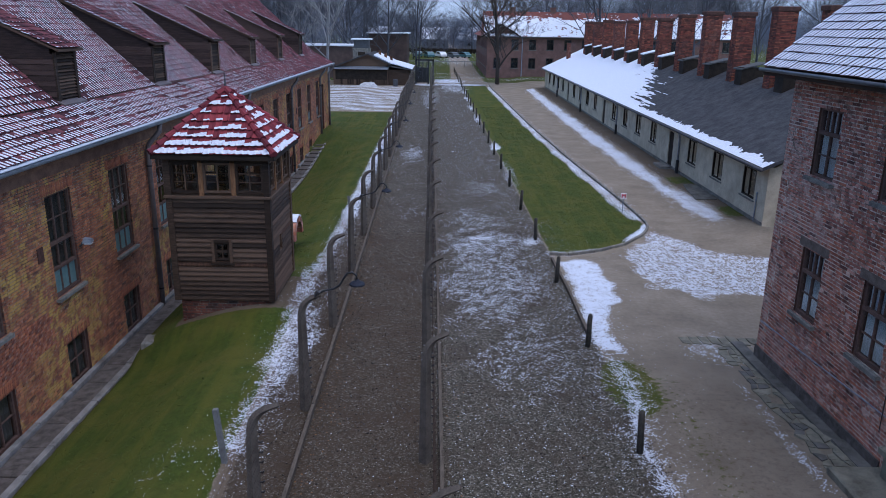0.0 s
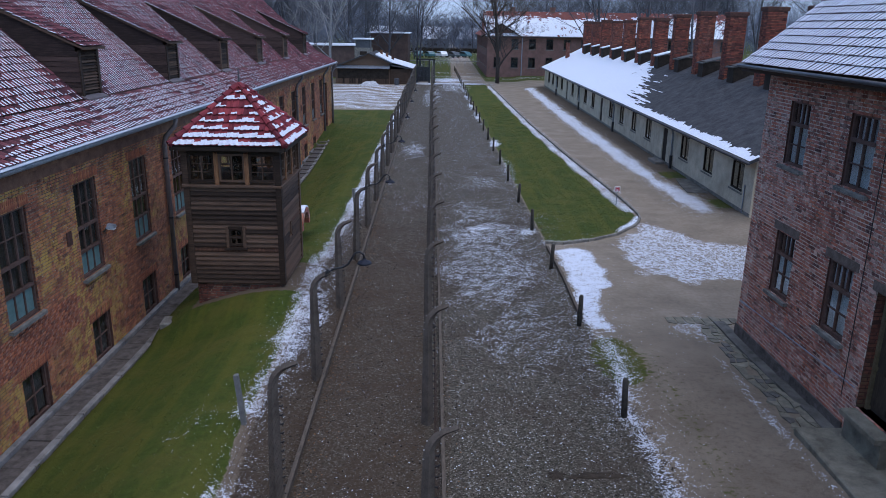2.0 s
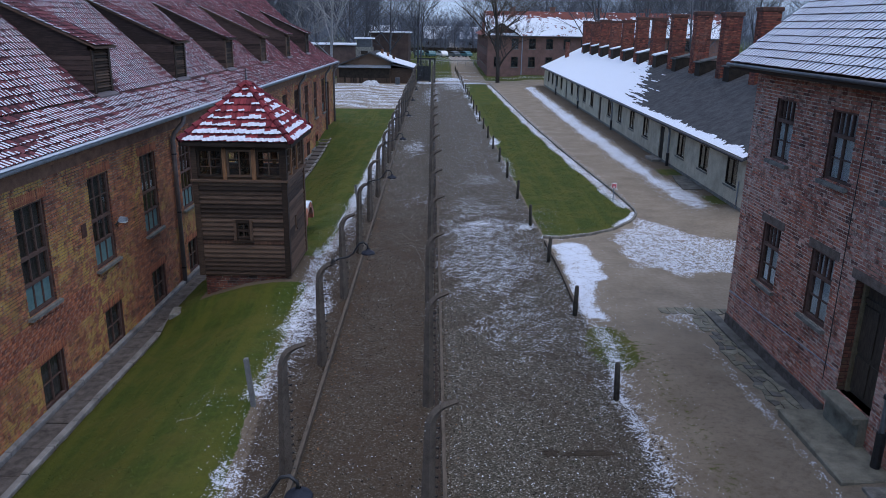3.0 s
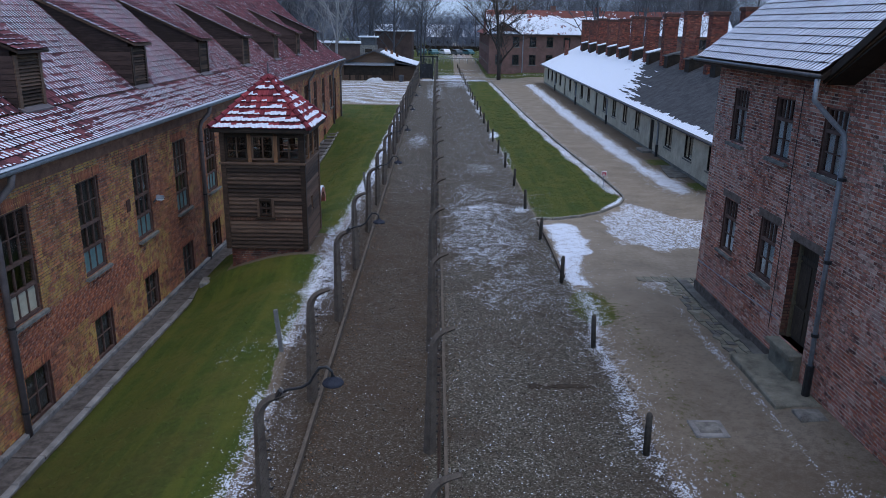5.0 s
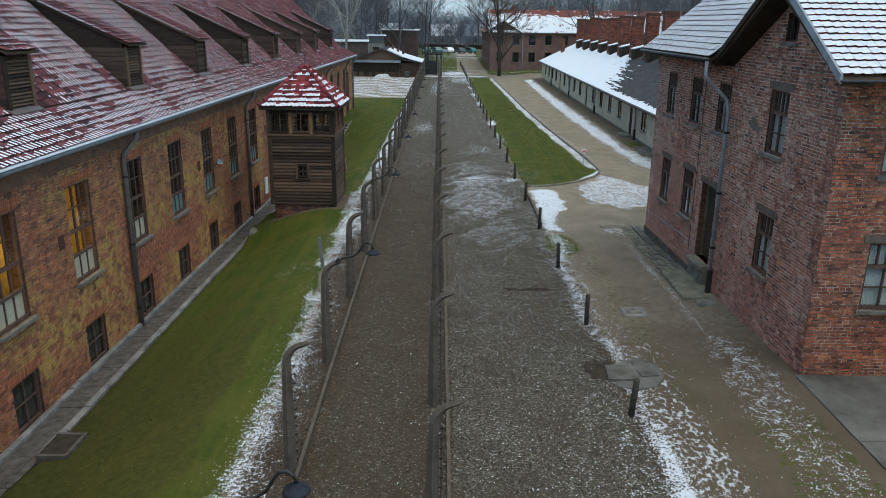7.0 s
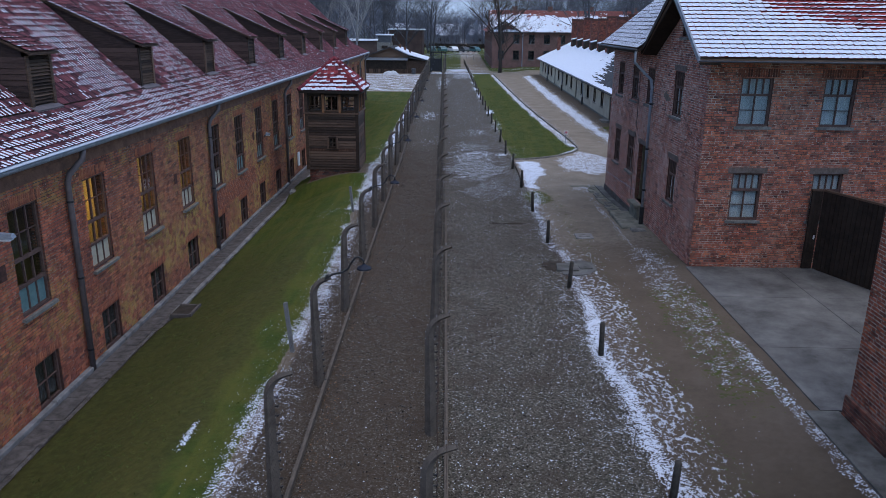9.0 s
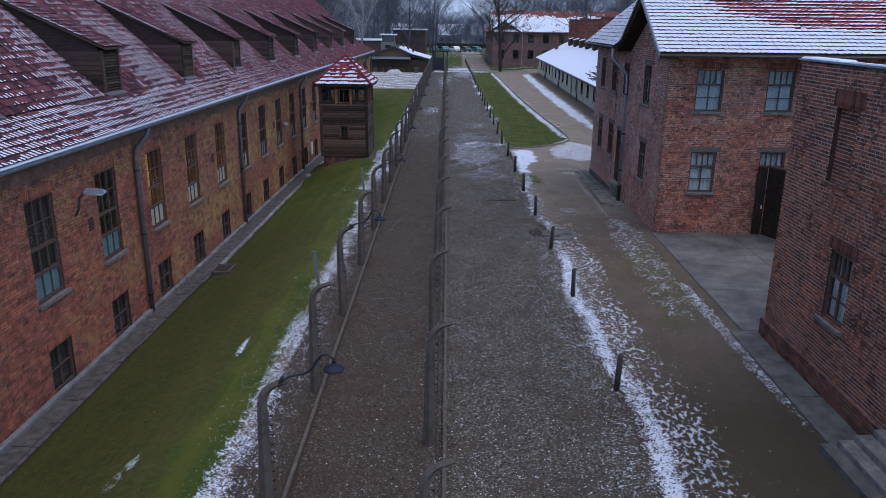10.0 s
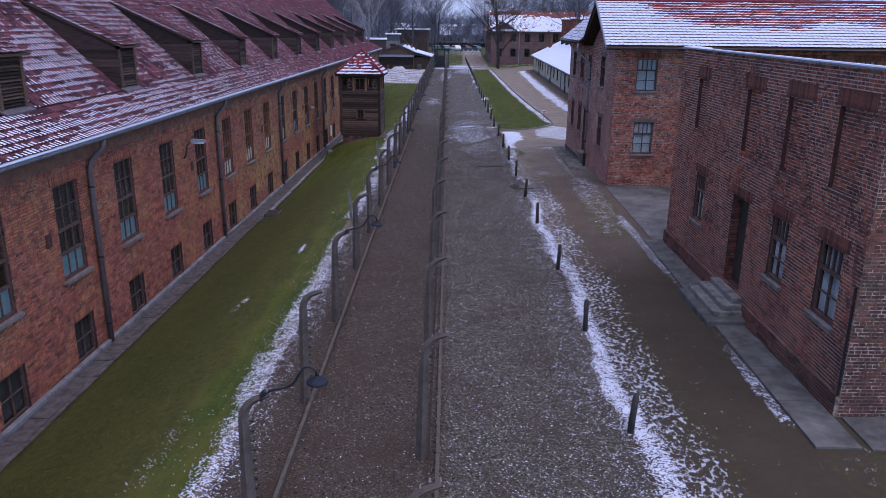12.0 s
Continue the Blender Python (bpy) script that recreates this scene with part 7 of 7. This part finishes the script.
big = tree("bare_tree", 12, 15, 0.31, BARK, BARK, "large bare dark tree by the brick block", (8.0, 105.6, 0), 5, 0.2)
birch = tree("birch_tree", 9, 17, 0.21, BIRCH, BIRCH, "tall pale bare birch behind the long building", (-14.6, 99.2, 0), 4, 0.16)
group = [tree("bare_tree", 40 + k, 15 + 2 * k, 0.2 + 0.02 * k, TWIG, TWIG, "bare winter tree in the far wood", (-30 + 25 * k, 150, 0), 4, 0.14) for k in range(4)]
rnd = random.Random(77)
for k in range(46):
    src = group[k % 4]
    x = rnd.uniform(-75, 75) if k > 8 else rnd.uniform(-34, -16)
    yy = rnd.uniform(128, 215) if k > 8 else rnd.uniform(112, 135)
    if 2 < x < 34 and yy < 172 or -6 < x < 7 and yy < 240:
        x = x + 45
    copy_thing(src, pose(x, yy, 0, 0, 0, rnd.uniform(0, 360)) @ Matrix.Scale(rnd.uniform(0.8, 1.25), 4))
for x, yy in ((-3.2, 212), (0.5, 206), (3.0, 225), (-1.2, 236), (-8.5, 210)):
    copy_thing(group[int(abs(x)) % 4], pose(x, yy, 0, 0, 0, x * 31) @ Matrix.Scale(0.5, 4))
for x, yy in ((23.5, 112), (31, 117), (36, 108), (26, 165), (14, 168), (-9, 128), (-4.5, 150), (9, 240), (-14, 122), (-22, 118)):
    copy_thing(group[int(abs(x)) % 4], pose(x, yy, 0, 0, 0, x * 31))
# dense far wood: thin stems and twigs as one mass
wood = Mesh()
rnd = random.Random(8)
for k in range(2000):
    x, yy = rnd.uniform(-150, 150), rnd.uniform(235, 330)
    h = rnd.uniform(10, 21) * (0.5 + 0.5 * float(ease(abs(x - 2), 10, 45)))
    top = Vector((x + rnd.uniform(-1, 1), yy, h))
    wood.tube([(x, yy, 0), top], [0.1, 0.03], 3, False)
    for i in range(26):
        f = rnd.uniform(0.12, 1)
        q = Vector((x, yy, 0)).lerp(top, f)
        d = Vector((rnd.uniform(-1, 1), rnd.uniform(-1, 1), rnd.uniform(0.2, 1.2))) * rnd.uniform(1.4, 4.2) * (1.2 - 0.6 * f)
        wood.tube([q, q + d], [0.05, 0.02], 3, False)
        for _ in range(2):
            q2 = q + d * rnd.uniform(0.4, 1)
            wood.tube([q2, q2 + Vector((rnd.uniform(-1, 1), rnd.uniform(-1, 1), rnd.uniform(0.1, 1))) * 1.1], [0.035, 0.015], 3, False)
# the blue-grey haze of distance is put into the twig colour
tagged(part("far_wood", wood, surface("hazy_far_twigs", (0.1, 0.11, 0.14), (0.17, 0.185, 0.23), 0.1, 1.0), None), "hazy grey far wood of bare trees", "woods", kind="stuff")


# ---- timber hut with snowy roof at the end of the lawn ----
def hut():
    root = thing("timber_hut", (-9, 103, 0), "low brown timber hut with snowy roof", "hut")
    z_l, z_r, rx, rz = 2.3, 2.0, -9.6, 4.1
    part("wall", Mesh().prism([(-14.2, 101, -0.1), (-6.9, 101, -0.1), (-6.9, 101, 2.9), (rx, 101, rz - 0.1), (-14.2, 101, z_l)], (0, 10, 0)), WOOD_DARK, root)
    part("annex", Mesh().box((-6.88, 101.2, -0.1), (-4.1, 110, 2.0)), WOOD_DARK, root)
    for k in range(24):
        a = -14.15 + 0.3 * k
        part("board", Mesh().box((a, 100.95, 0), (a + 0.27, 101.0, 2.2)), WOOD_DARK, root)
    part("awning", Mesh().prism([(-14.0, 100.2, 2.05), (-14.0, 101.0, 2.35), (-14.0, 101.0, 2.42), (-14.0, 100.18, 2.12)], (7.2, 0, 0)), ZINC, root, "pale snowy awning")
    # no real hole: a flat black panel paints the opening's shade
    part("opening", Mesh().box((-13.9, 100.9, 0.7), (-7.0, 100.945, 1.95)), WOOD_BLACK, root)
    part("roof", Mesh().prism([(-14.9, 100.4, 2.1), (rx, 100.4, rz), (-6.5, 100.4, 2.75), (-6.5, 100.4, 2.62), (rx, 100.4, rz - 0.15), (-14.9, 100.4, 1.95)], (0, 11, 0)), FELT, root)
    part("annex_roof", Mesh().prism([(-6.9, 100.8, 2.45), (-3.7, 100.8, 1.95), (-3.7, 100.8, 2.05), (-6.9, 100.8, 2.58)], (0, 10, 0)), FELT, root)
    part("roof_snow", Mesh().prism([(rx + 0.8, 101.2, rz - 0.3), (-6.6, 101.2, 2.83), (-3.7, 101.2, 2.08), (-3.7, 101.2, 2.16), (-6.6, 101.2, 2.95), (rx + 0.8, 101.2, rz - 0.15)], (0, 9.5, 0)), SNOW, root)
    tw = thing("vent_tower", (-10.9, 106, 3), "square grey vent tower with flat snowy cap", "chimney")
    part("shaft", Mesh().box((-12.1, 105.5, 2.2), (-9.75, 107.5, 4.6)), CONCRETE, tw)
    part("louvre", Mesh().box((-11.4, 105.44, 3.6), (-10.4, 105.5, 4.1)), WOOD_BLACK, tw)
    part("lantern", Mesh().box((-11.95, 105.6, 4.6), (-9.9, 107.4, 5.7)), PIPE_DARK, tw)
    part("cap", Mesh().box((-12.3, 105.3, 5.7), (-9.55, 107.7, 5.88), None, 0.04), SNOW, tw)
    for k in range(3):
        part("flue", Mesh().box((-8.6 + 0.8 * k, 106.2, 3.0), (-8.25 + 0.8 * k, 106.6, 4.3 - 0.35 * k)), WOOD_BROWN, root)
    # heap of snow and a bin in front
    rr = random.Random(5)
    heap = Mesh()
    n, rings_n = 18, 5
    vs = [(-9.2 + (1.25 - 0.18 * j) * math.cos(6.283 * i / n) * rr.uniform(0.85, 1.1), 98.2 + (1.0 - 0.2 * j) * math.sin(6.283 * i / n) * rr.uniform(0.85, 1.1), (0.0, 0.22, 0.4, 0.5, 0.55)[j] * rr.uniform(0.6, 1.2)) for j in range(rings_n) for i in range(n)]
    heap.add(vs, [(j * n + i, j * n + (i + 1) % n, (j + 1) * n + (i + 1) % n, (j + 1) * n + i) for j in range(rings_n - 1) for i in range(n)] + [tuple((rings_n - 1) * n + i for i in range(n))])
    tagged(part("snow_mound", heap, surface("dirty_old_snow", (0.12, 0.11, 0.1), (0.6, 0.61, 0.64), 6, 0.9), None, smooth=True), "rough heap of snow and rubble", "heap")
    tagged(part("waste_bin", Mesh().tube([(-5.8, 99.3, 0), (-5.8, 99.3, 0.8), (-5.8, 99.3, 0.9)], [0.3, 0.34, 0.3], 12), PIPE_DARK, None), "dark round waste bin beside the path", "bin")
    # brick hall behind
    hall = thing("brick_hall", (-24, 118, 0), "dark brick hall with a snowy roof edge", "building")
    part("wall", Mesh().box((-42, 114, -0.1), (-12, 122, 4.6)), surface("dark_hall_brick", (0.05, 0.035, 0.032), (0.11, 0.075, 0.065), 1, 0.9), hall)
    part("roof", Mesh().box((-42.3, 113.6, 4.6), (-11.7, 122.3, 4.8), None, 0.03), SNOW, hall)
    hall2 = thing("boiler_house", (-8, 134, 0), "tall dark flat-roofed block behind the hut", "building")
    part("wall", Mesh().box((-12.5, 132, -0.1), (-6.0, 140, 6.3)), bpy.data.materials["dark_hall_brick"], hall2)
    part("roof", Mesh().box((-12.9, 131.7, 6.3), (-5.7, 140.3, 6.5), None, 0.03), SNOW, hall2)


hut()


# ---- far brick block ----
def far_block():
    root = thing("brick_block", (16, 119, 0), "two-storey red brick block with snowy red roof", "building")
    x0, x1, y0, y1 = 7.15, 46.0, 119.0, 131.0
    brick = surface("far_red_brick", (0.105, 0.062, 0.053), (0.2, 0.112, 0.095), 1.5, 0.9, fine=9)
    wings = []
    for p0, p1, cols, start in (((x0, y0), (x1, y0), 14, 1.6), ((x0, 160.0), (x0, y0 + 0.36), 13, 1.4)):
        m, L = wall_frame(p0, p1)
        gap = (L - 3.4) / (cols - 1)
        ops = [(start + gap * k - 0.55, start + gap * k + 0.55, z, z + 1.6) for k in range(cols) for z in (1.5, 4.3)]
        ops = [o for o in ops if o[1] < L - 0.1]
        us = sorted({0.0, L, *[o[i] for o in ops for i in (0, 1)]})
        core = Mesh()
        for a, b in zip(us, us[1:]):
            mine = [o for o in ops if o[0] < (a + b) / 2 < o[1]]
            zz = [-0.1, *[v for o in sorted(mine, key=lambda q: q[2]) for v in o[2:]], 6.3]
            for za, zb in zip(zz[::2], zz[1::2]):
                core.box((a, -0.35, za), (b, 0, zb), m)
        part("wall", core, brick, root)
        for o in ops:
            window(root, m, *o, cols=2, bars=(0.66,), rows=(1, 1), sill_out=0.1, depth=0.1)
    part("floor", Mesh().box((x0 + 0.6, y0 + 0.6, 3.1), (x1, y1, 3.3)).box((x0 + 0.6, y0 + 1.5, 0), (x1, y0 + 1.6, 6.2)).box((x0 + 1.5, y0 + 1.6, 0), (x0 + 1.6, 159, 6.2)), DARK_ROOM, root)
    roof = part("roof", Mesh().prism([(x0 - 0.5, y0 - 0.6, 6.25), (x0 - 0.5, 125.0, 10.1), (x0 - 0.5, y1 + 0.6, 6.25)], (x1 - x0 + 1, 0, 0)).prism([(x0 - 0.6, y0 + 3, 6.25), (x0 + 6.0, y0 + 6, 10.0), (x0 + 12.6, y0 + 3, 6.25)], (0, 38, 0)), surface("far_clay_tile", (0.1, 0.036, 0.032), (0.2, 0.07, 0.055), 2, 0.85), root)
    up = Vector((0, 5.5, 3.85))
    nu, nv = 520, 80
    vs, qs, ok = [], [], []
    for j in range(nv + 1):
        for i in range(nu + 1):
            p = Vector((x0 - 0.45 + (x1 - x0 + 0.9) * i / nu, y0 - 0.55, 6.3)) + up * (j / nv)
            vs.append((p.x, p.y, p.z + 0.04))
            ok.append(patchy(p.x, j * 0.14, 2.4, 6) + 0.45 * noise.noise(Vector((p.x * 2.1, j * 0.25, 4))) + 0.3 * noise.noise(Vector((p.x * 6, j * 0.7, 9))) + 0.2 - 0.75 * ease(j / nv, 0.55, 1.0) > 0.42)
    qs = [(o, o + 1, o + nu + 2, o + nu + 1) for j in range(nv) for i in range(nu) for o in (j * (nu + 1) + i,) if ok[o]]
    part("roof_snow", soup("roof_snow", np.array(vs), np.array(qs), SNOW), SNOW, root)
    for x in (11, 17.5, 25, 33):
        part("chimney", Mesh().box((x, 124.6, 9.4), (x + 0.8, 125.3, 10.7)).box((x - 0.06, 124.5, 10.65), (x + 0.86, 125.4, 10.78)), brick, root)
    part("gable", Mesh().prism([(7.2, 118.99, 6.2), (12.1, 118.99, 6.2), (9.4, 118.99, 7.85)], (0, 0.4, 0)), brick, root)
    part("gable_board", Mesh().prism([(6.3, 118.4, 6.1), (9.3, 118.4, 8.0), (9.3, 118.4, 8.2), (6.2, 118.4, 6.25)], (0, 3.0, 0)).prism([(12.5, 118.4, 6.0), (9.3, 118.4, 8.0), (9.3, 118.4, 8.2), (12.6, 118.4, 6.15)][::-1], (0, 3.0, 0)), WOOD_BLACK, root)
    part("downpipe", Mesh().tube([(12.6, 118.9, 6.2), (12.6, 118.9, 0.2)], 0.08, 8), ZINC, root)
    part("gutter", Mesh().tube([(x0 - 0.5, y0 - 0.62, 6.22), (x1, y0 - 0.62, 6.22)], 0.09, 8), PIPE_DARK, root)


far_block()


# ---- barred gate across the fenced lane ----
def lane_gate():
    root = thing("lane_gate", (-1.5, 104.5, 0), "dark iron barred gate between tall posts", "gate")
    for x in (-3.3, -1.6, -0.95):
        part("post", Mesh().box((x - 0.12, 104.3, -0.1), (x + 0.12, 104.55, 3.3)), IRON, root)
    part("lintel", Mesh().box((-3.4, 104.3, 3.1), (-0.85, 104.55, 3.3)), IRON, root)
    for k in range(9):
        part("bar", Mesh().tube([(-3.15 + 0.18 * k, 104.4, 0.1), (-3.15 + 0.18 * k, 104.4, 3.0)], 0.03, 5), IRON, root)
    part("mesh_panel", Mesh().box((-3.2, 104.42, 0.2), (-1.7, 104.44, 2.2)), IRON, root)


lane_gate()


# ---- parked cars, houses and a hedge far beyond ----
def car(spot, paint, label):
    root = thing("parked_car", (0, 0, 0), label, "car", "cars parked in the distance")
    body = [(-2.1, 0.35), (-2.1, 0.85), (-1.75, 0.95), (-1.2, 1.42), (0.55, 1.46), (1.25, 0.98), (2.05, 0.8), (2.12, 0.35)]
    part("body", Mesh().prism([(x, -0.85, z) for x, z in body], (0, 1.7, 0)), paint, root)
    part("windows", Mesh().prism([(x, -0.86, z) for x, z in ((-1.4, 0.98), (-1.05, 1.34), (0.45, 1.37), (1.0, 0.99))], (0, 1.72, 0)), WOOD_BLACK, root)
    for x in (-1.35, 1.35):
        for y in (-0.8, 0.62):
            part("wheel", Mesh().tube([(x, y, 0.32), (x, y + 0.18, 0.32)], 0.32, 14), IRON, root)
    root.matrix_basis = pose(*spot)


paints = [surface("white_car_paint", (0.6, 0.6, 0.6), (0.75, 0.75, 0.75), 3, 0.3), surface("dark_car_paint", (0.02, 0.03, 0.035), (0.05, 0.06, 0.07), 3, 0.3), surface("teal_car_paint", (0.03, 0.09, 0.1), (0.06, 0.14, 0.15), 3, 0.3)]
for k in range(8):
    car((-15.0 + 2.9 * k, 192 + 2.0 * (k % 2), 0.0, 0, 0, 80 + 7 * k), paints[(0, 1, 1, 2, 2, 0, 1, 2)[k]], ("white", "dark", "dark", "teal", "teal", "white", "dark", "teal")[k] + " car parked beyond the fence")
hedge = Mesh()
rnd = random.Random(14)
for k in range(2600):
    p = Vector((rnd.uniform(-16, 14), rnd.uniform(222, 224), rnd.uniform(0, 1.2)))
    hedge.tube([p, p + Vector((rnd.uniform(-0.5, 0.5), rnd.uniform(-0.3, 0.3), rnd.uniform(0.1, 0.6)))], [0.06, 0.03], 3, False)
tagged(part("hedge", hedge, WOOD_BLACK, None), "dark clipped bare hedge by the car park", "hedge", kind="stuff")
# far house walls: distance haze is painted in as blue-grey
HAZY_WALL = surface("haze_grey_far_wall", (0.1, 0.1, 0.115), (0.18, 0.18, 0.2), 0.5, 0.9)
for x, yy, w in ((-3, 262, 9), (9, 270, 8), (-22, 258, 10)):
    hs = thing("far_house", (x, yy, 0), "small far house with snowy roof", "house")
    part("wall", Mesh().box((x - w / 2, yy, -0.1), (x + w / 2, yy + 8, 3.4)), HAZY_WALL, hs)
    part("roof", Mesh().prism([(x - w / 2 - 0.5, yy - 0.4, 3.3), (x - w / 2 - 0.5, yy + 4, 7.4), (x - w / 2 - 0.5, yy + 8.4, 3.3)], (w + 1, 0, 0)), SNOW, hs)
    for k in range(3):
        part("window", Mesh().box((x - w / 3 + k * w / 3 - 0.5, yy - 0.05, 1.2), (x - w / 3 + k * w / 3 + 0.5, yy - 0.01, 2.5)), WOOD_BLACK, hs)
# white rail fence across the end
rail = thing("rail_fence", (0, 150, 0), "pale low rail fence across the far road", "fence")
for k in range(14):
    part("post", Mesh().box((-10 + 1.6 * k, 150, 0), (-9.9 + 1.6 * k, 150.1, 1.1)), PORCELAIN, rail)
part("rail", Mesh().box((-10, 149.98, 0.95), (11, 150.0, 1.1)), PORCELAIN, rail)


# ---- small cover: grass tufts, leaves and stones ----
def scatter(name, count, pick, make, mat, label, category, seed):
    rng = random.Random(seed)
    vs, qs = [], []
    while count > 0:
        spot = pick(rng)
        if spot is None:
            continue
        count -= 1
        for quad in make(rng, Vector(spot)):
            k = len(vs)
            vs.extend(quad)
            qs.append((k, k + 1, k + 2, k + 3))
    ob = new(name, soup(name, np.array([tuple(v) for v in vs]), np.array(qs), mat))
    return tagged(ob, label, category, kind="stuff")


def on_ground(x, y):
    return (x, y, float(ground_z(x, y)))


def pick_left(rng):
    y = -22 + 90 * rng.random() ** 1.5
    x = rng.uniform(-7.5, float(lawn_edge_x(y)) + 0.05)
    if -6.8 < x < -3.7 and 18.6 < y < 22:
        return None
    return on_ground(x, y)


def pick_right(rng):
    x, y = rng.uniform(4.3, 9), rng.uniform(25.5, 75)
    return on_ground(x, y) if float(inside_lawn(np.array(x), np.array(y))) > 0.6 else None


def blades(rng, p):
    for _ in range(4):
        a, h = rng.uniform(0, 6.283), rng.uniform(0.012, 0.03)
        d, lean = Vector((math.cos(a), math.sin(a), 0)) * 0.011, Vector((rng.uniform(-0.05, 0.05), rng.uniform(-0.05, 0.05), h))
        q = p + Vector((rng.uniform(-0.06, 0.06), rng.uniform(-0.06, 0.06), -0.01))
        yield q - d, q + d, q + lean + d * 0.2, q + lean - d * 0.2


GRASS = surface("grass_blades", (0.038, 0.05, 0.011), (0.075, 0.092, 0.02), 1.4, 0.8, each=0.4)
scatter("grass", 18000, pick_left, blades, GRASS, "short damp green grass on the bank", "grass", 1)
scatter("grass", 14000, pick_right, blades, GRASS, "short damp green grass on the long lawn", "grass", 2)


def leaf(rng, p):
    a, s = rng.uniform(0, 6.283), rng.uniform(0.012, 0.028)
    u, v = Vector((math.cos(a), math.sin(a), rng.uniform(-0.3, 0.3))) * s, Vector((-math.sin(a), math.cos(a), rng.uniform(-0.3, 0.3))) * s * 0.6
    p = p + Vector((0, 0, 0.02))
    yield p - u, p - v, p + u, p + v


def pick_leaf(rng):
    y = rng.uniform(-22, 40)
    r = rng.random()
    x = left_fence_x(y) + abs(rng.gauss(0, 0.25)) + 0.1 if r < 0.5 else mid_fence_x(y) + rng.gauss(0.15, 0.25) if r < 0.72 else rng.uniform(-8.25, -7.7) if r < 0.93 else rng.uniform(-1.5, 5.0)
    return on_ground(x, y)


scatter("fallen_leaves", 5200, pick_leaf, leaf, surface("dry_leaves", (0.05, 0.028, 0.014), (0.17, 0.09, 0.042), 2, 0.8, each=0.7), "scattered dry brown fallen leaves", "leaves", 3)


def stone(rng, p):
    s = rng.uniform(0.01, 0.026)
    z = Vector((0, 0, s * 0.9))
    ring = [p + Vector((s * math.cos(a) * rng.uniform(0.7, 1.2), s * math.sin(a) * rng.uniform(0.7, 1.2), 0)) for a in (0, 1.571, 3.142, 4.712)]
    top = [p + (q - p) * 0.6 + z for q in ring]
    yield tuple(top)
    for k in range(4):
        yield ring[k], ring[(k + 1) % 4], top[(k + 1) % 4], top[k]


def pick_stone(rng):
    y = -24 + 52 * rng.random() ** 1.25
    return on_ground(rng.uniform(lawn_edge_x(y) + 0.5, post_line_x(y) + 0.4), y)


scatter("gravel", 24000, pick_stone, stone, surface("gravel_stones", (0.025, 0.02, 0.017), (0.11, 0.094, 0.078), 1.0, 0.9, each=0.7), "loose grey-brown gravel stones", "gravel", 4)


def pick_flake(rng):
    y = -24 + 54 * rng.random() ** 1.2
    r = rng.random()
    if r < 0.35:
        x = rng.gauss(lawn_edge_x(y) + 0.35, 0.4)
    elif r < 0.8:
        x = rng.gauss(post_line_x(y) + 0.3, 0.55)
    else:
        x = rng.uniform(left_fence_x(y), post_line_x(y) + 2.4)
    return on_ground(x, y)


def flake(rng, p):
    s = rng.uniform(0.005, 0.014)
    p = p + Vector((0, 0, 0.012))
    yield tuple(p + Vector((s * math.cos(a) * rng.uniform(0.5, 1.5), s * math.sin(a) * rng.uniform(0.5, 1.5), rng.uniform(0, 0.012))) for a in (0.3, 1.9, 3.4, 5.0))


scatter("snow_crumbs", 14000, pick_flake, flake, SNOW, "scattered crumbs of frozen white snow", "snow", 5)


def pick_bit(rng):
    y = -24 + 62 * rng.random() ** 1.3
    west = left_fence_x(y) + 0.3 if rng.random() < 0.15 else mid_fence_x(y) + 0.2
    return on_ground(rng.uniform(west, post_line_x(y) + 0.2), y)


def bit(rng, p):
    s = rng.uniform(0.008, 0.02)
    p = p + Vector((0, 0, 0.014))
    yield tuple(p + Vector((s * math.cos(a) * rng.uniform(0.5, 1.4), s * math.sin(a) * rng.uniform(0.5, 1.4), rng.uniform(0, 0.012))) for a in (0.3, 1.9, 3.4, 5.0))


scatter("snow_crumbs", 5000, pick_bit, bit, SNOW, "scattered crumbs of frozen snow across the gravel", "snow", 6)
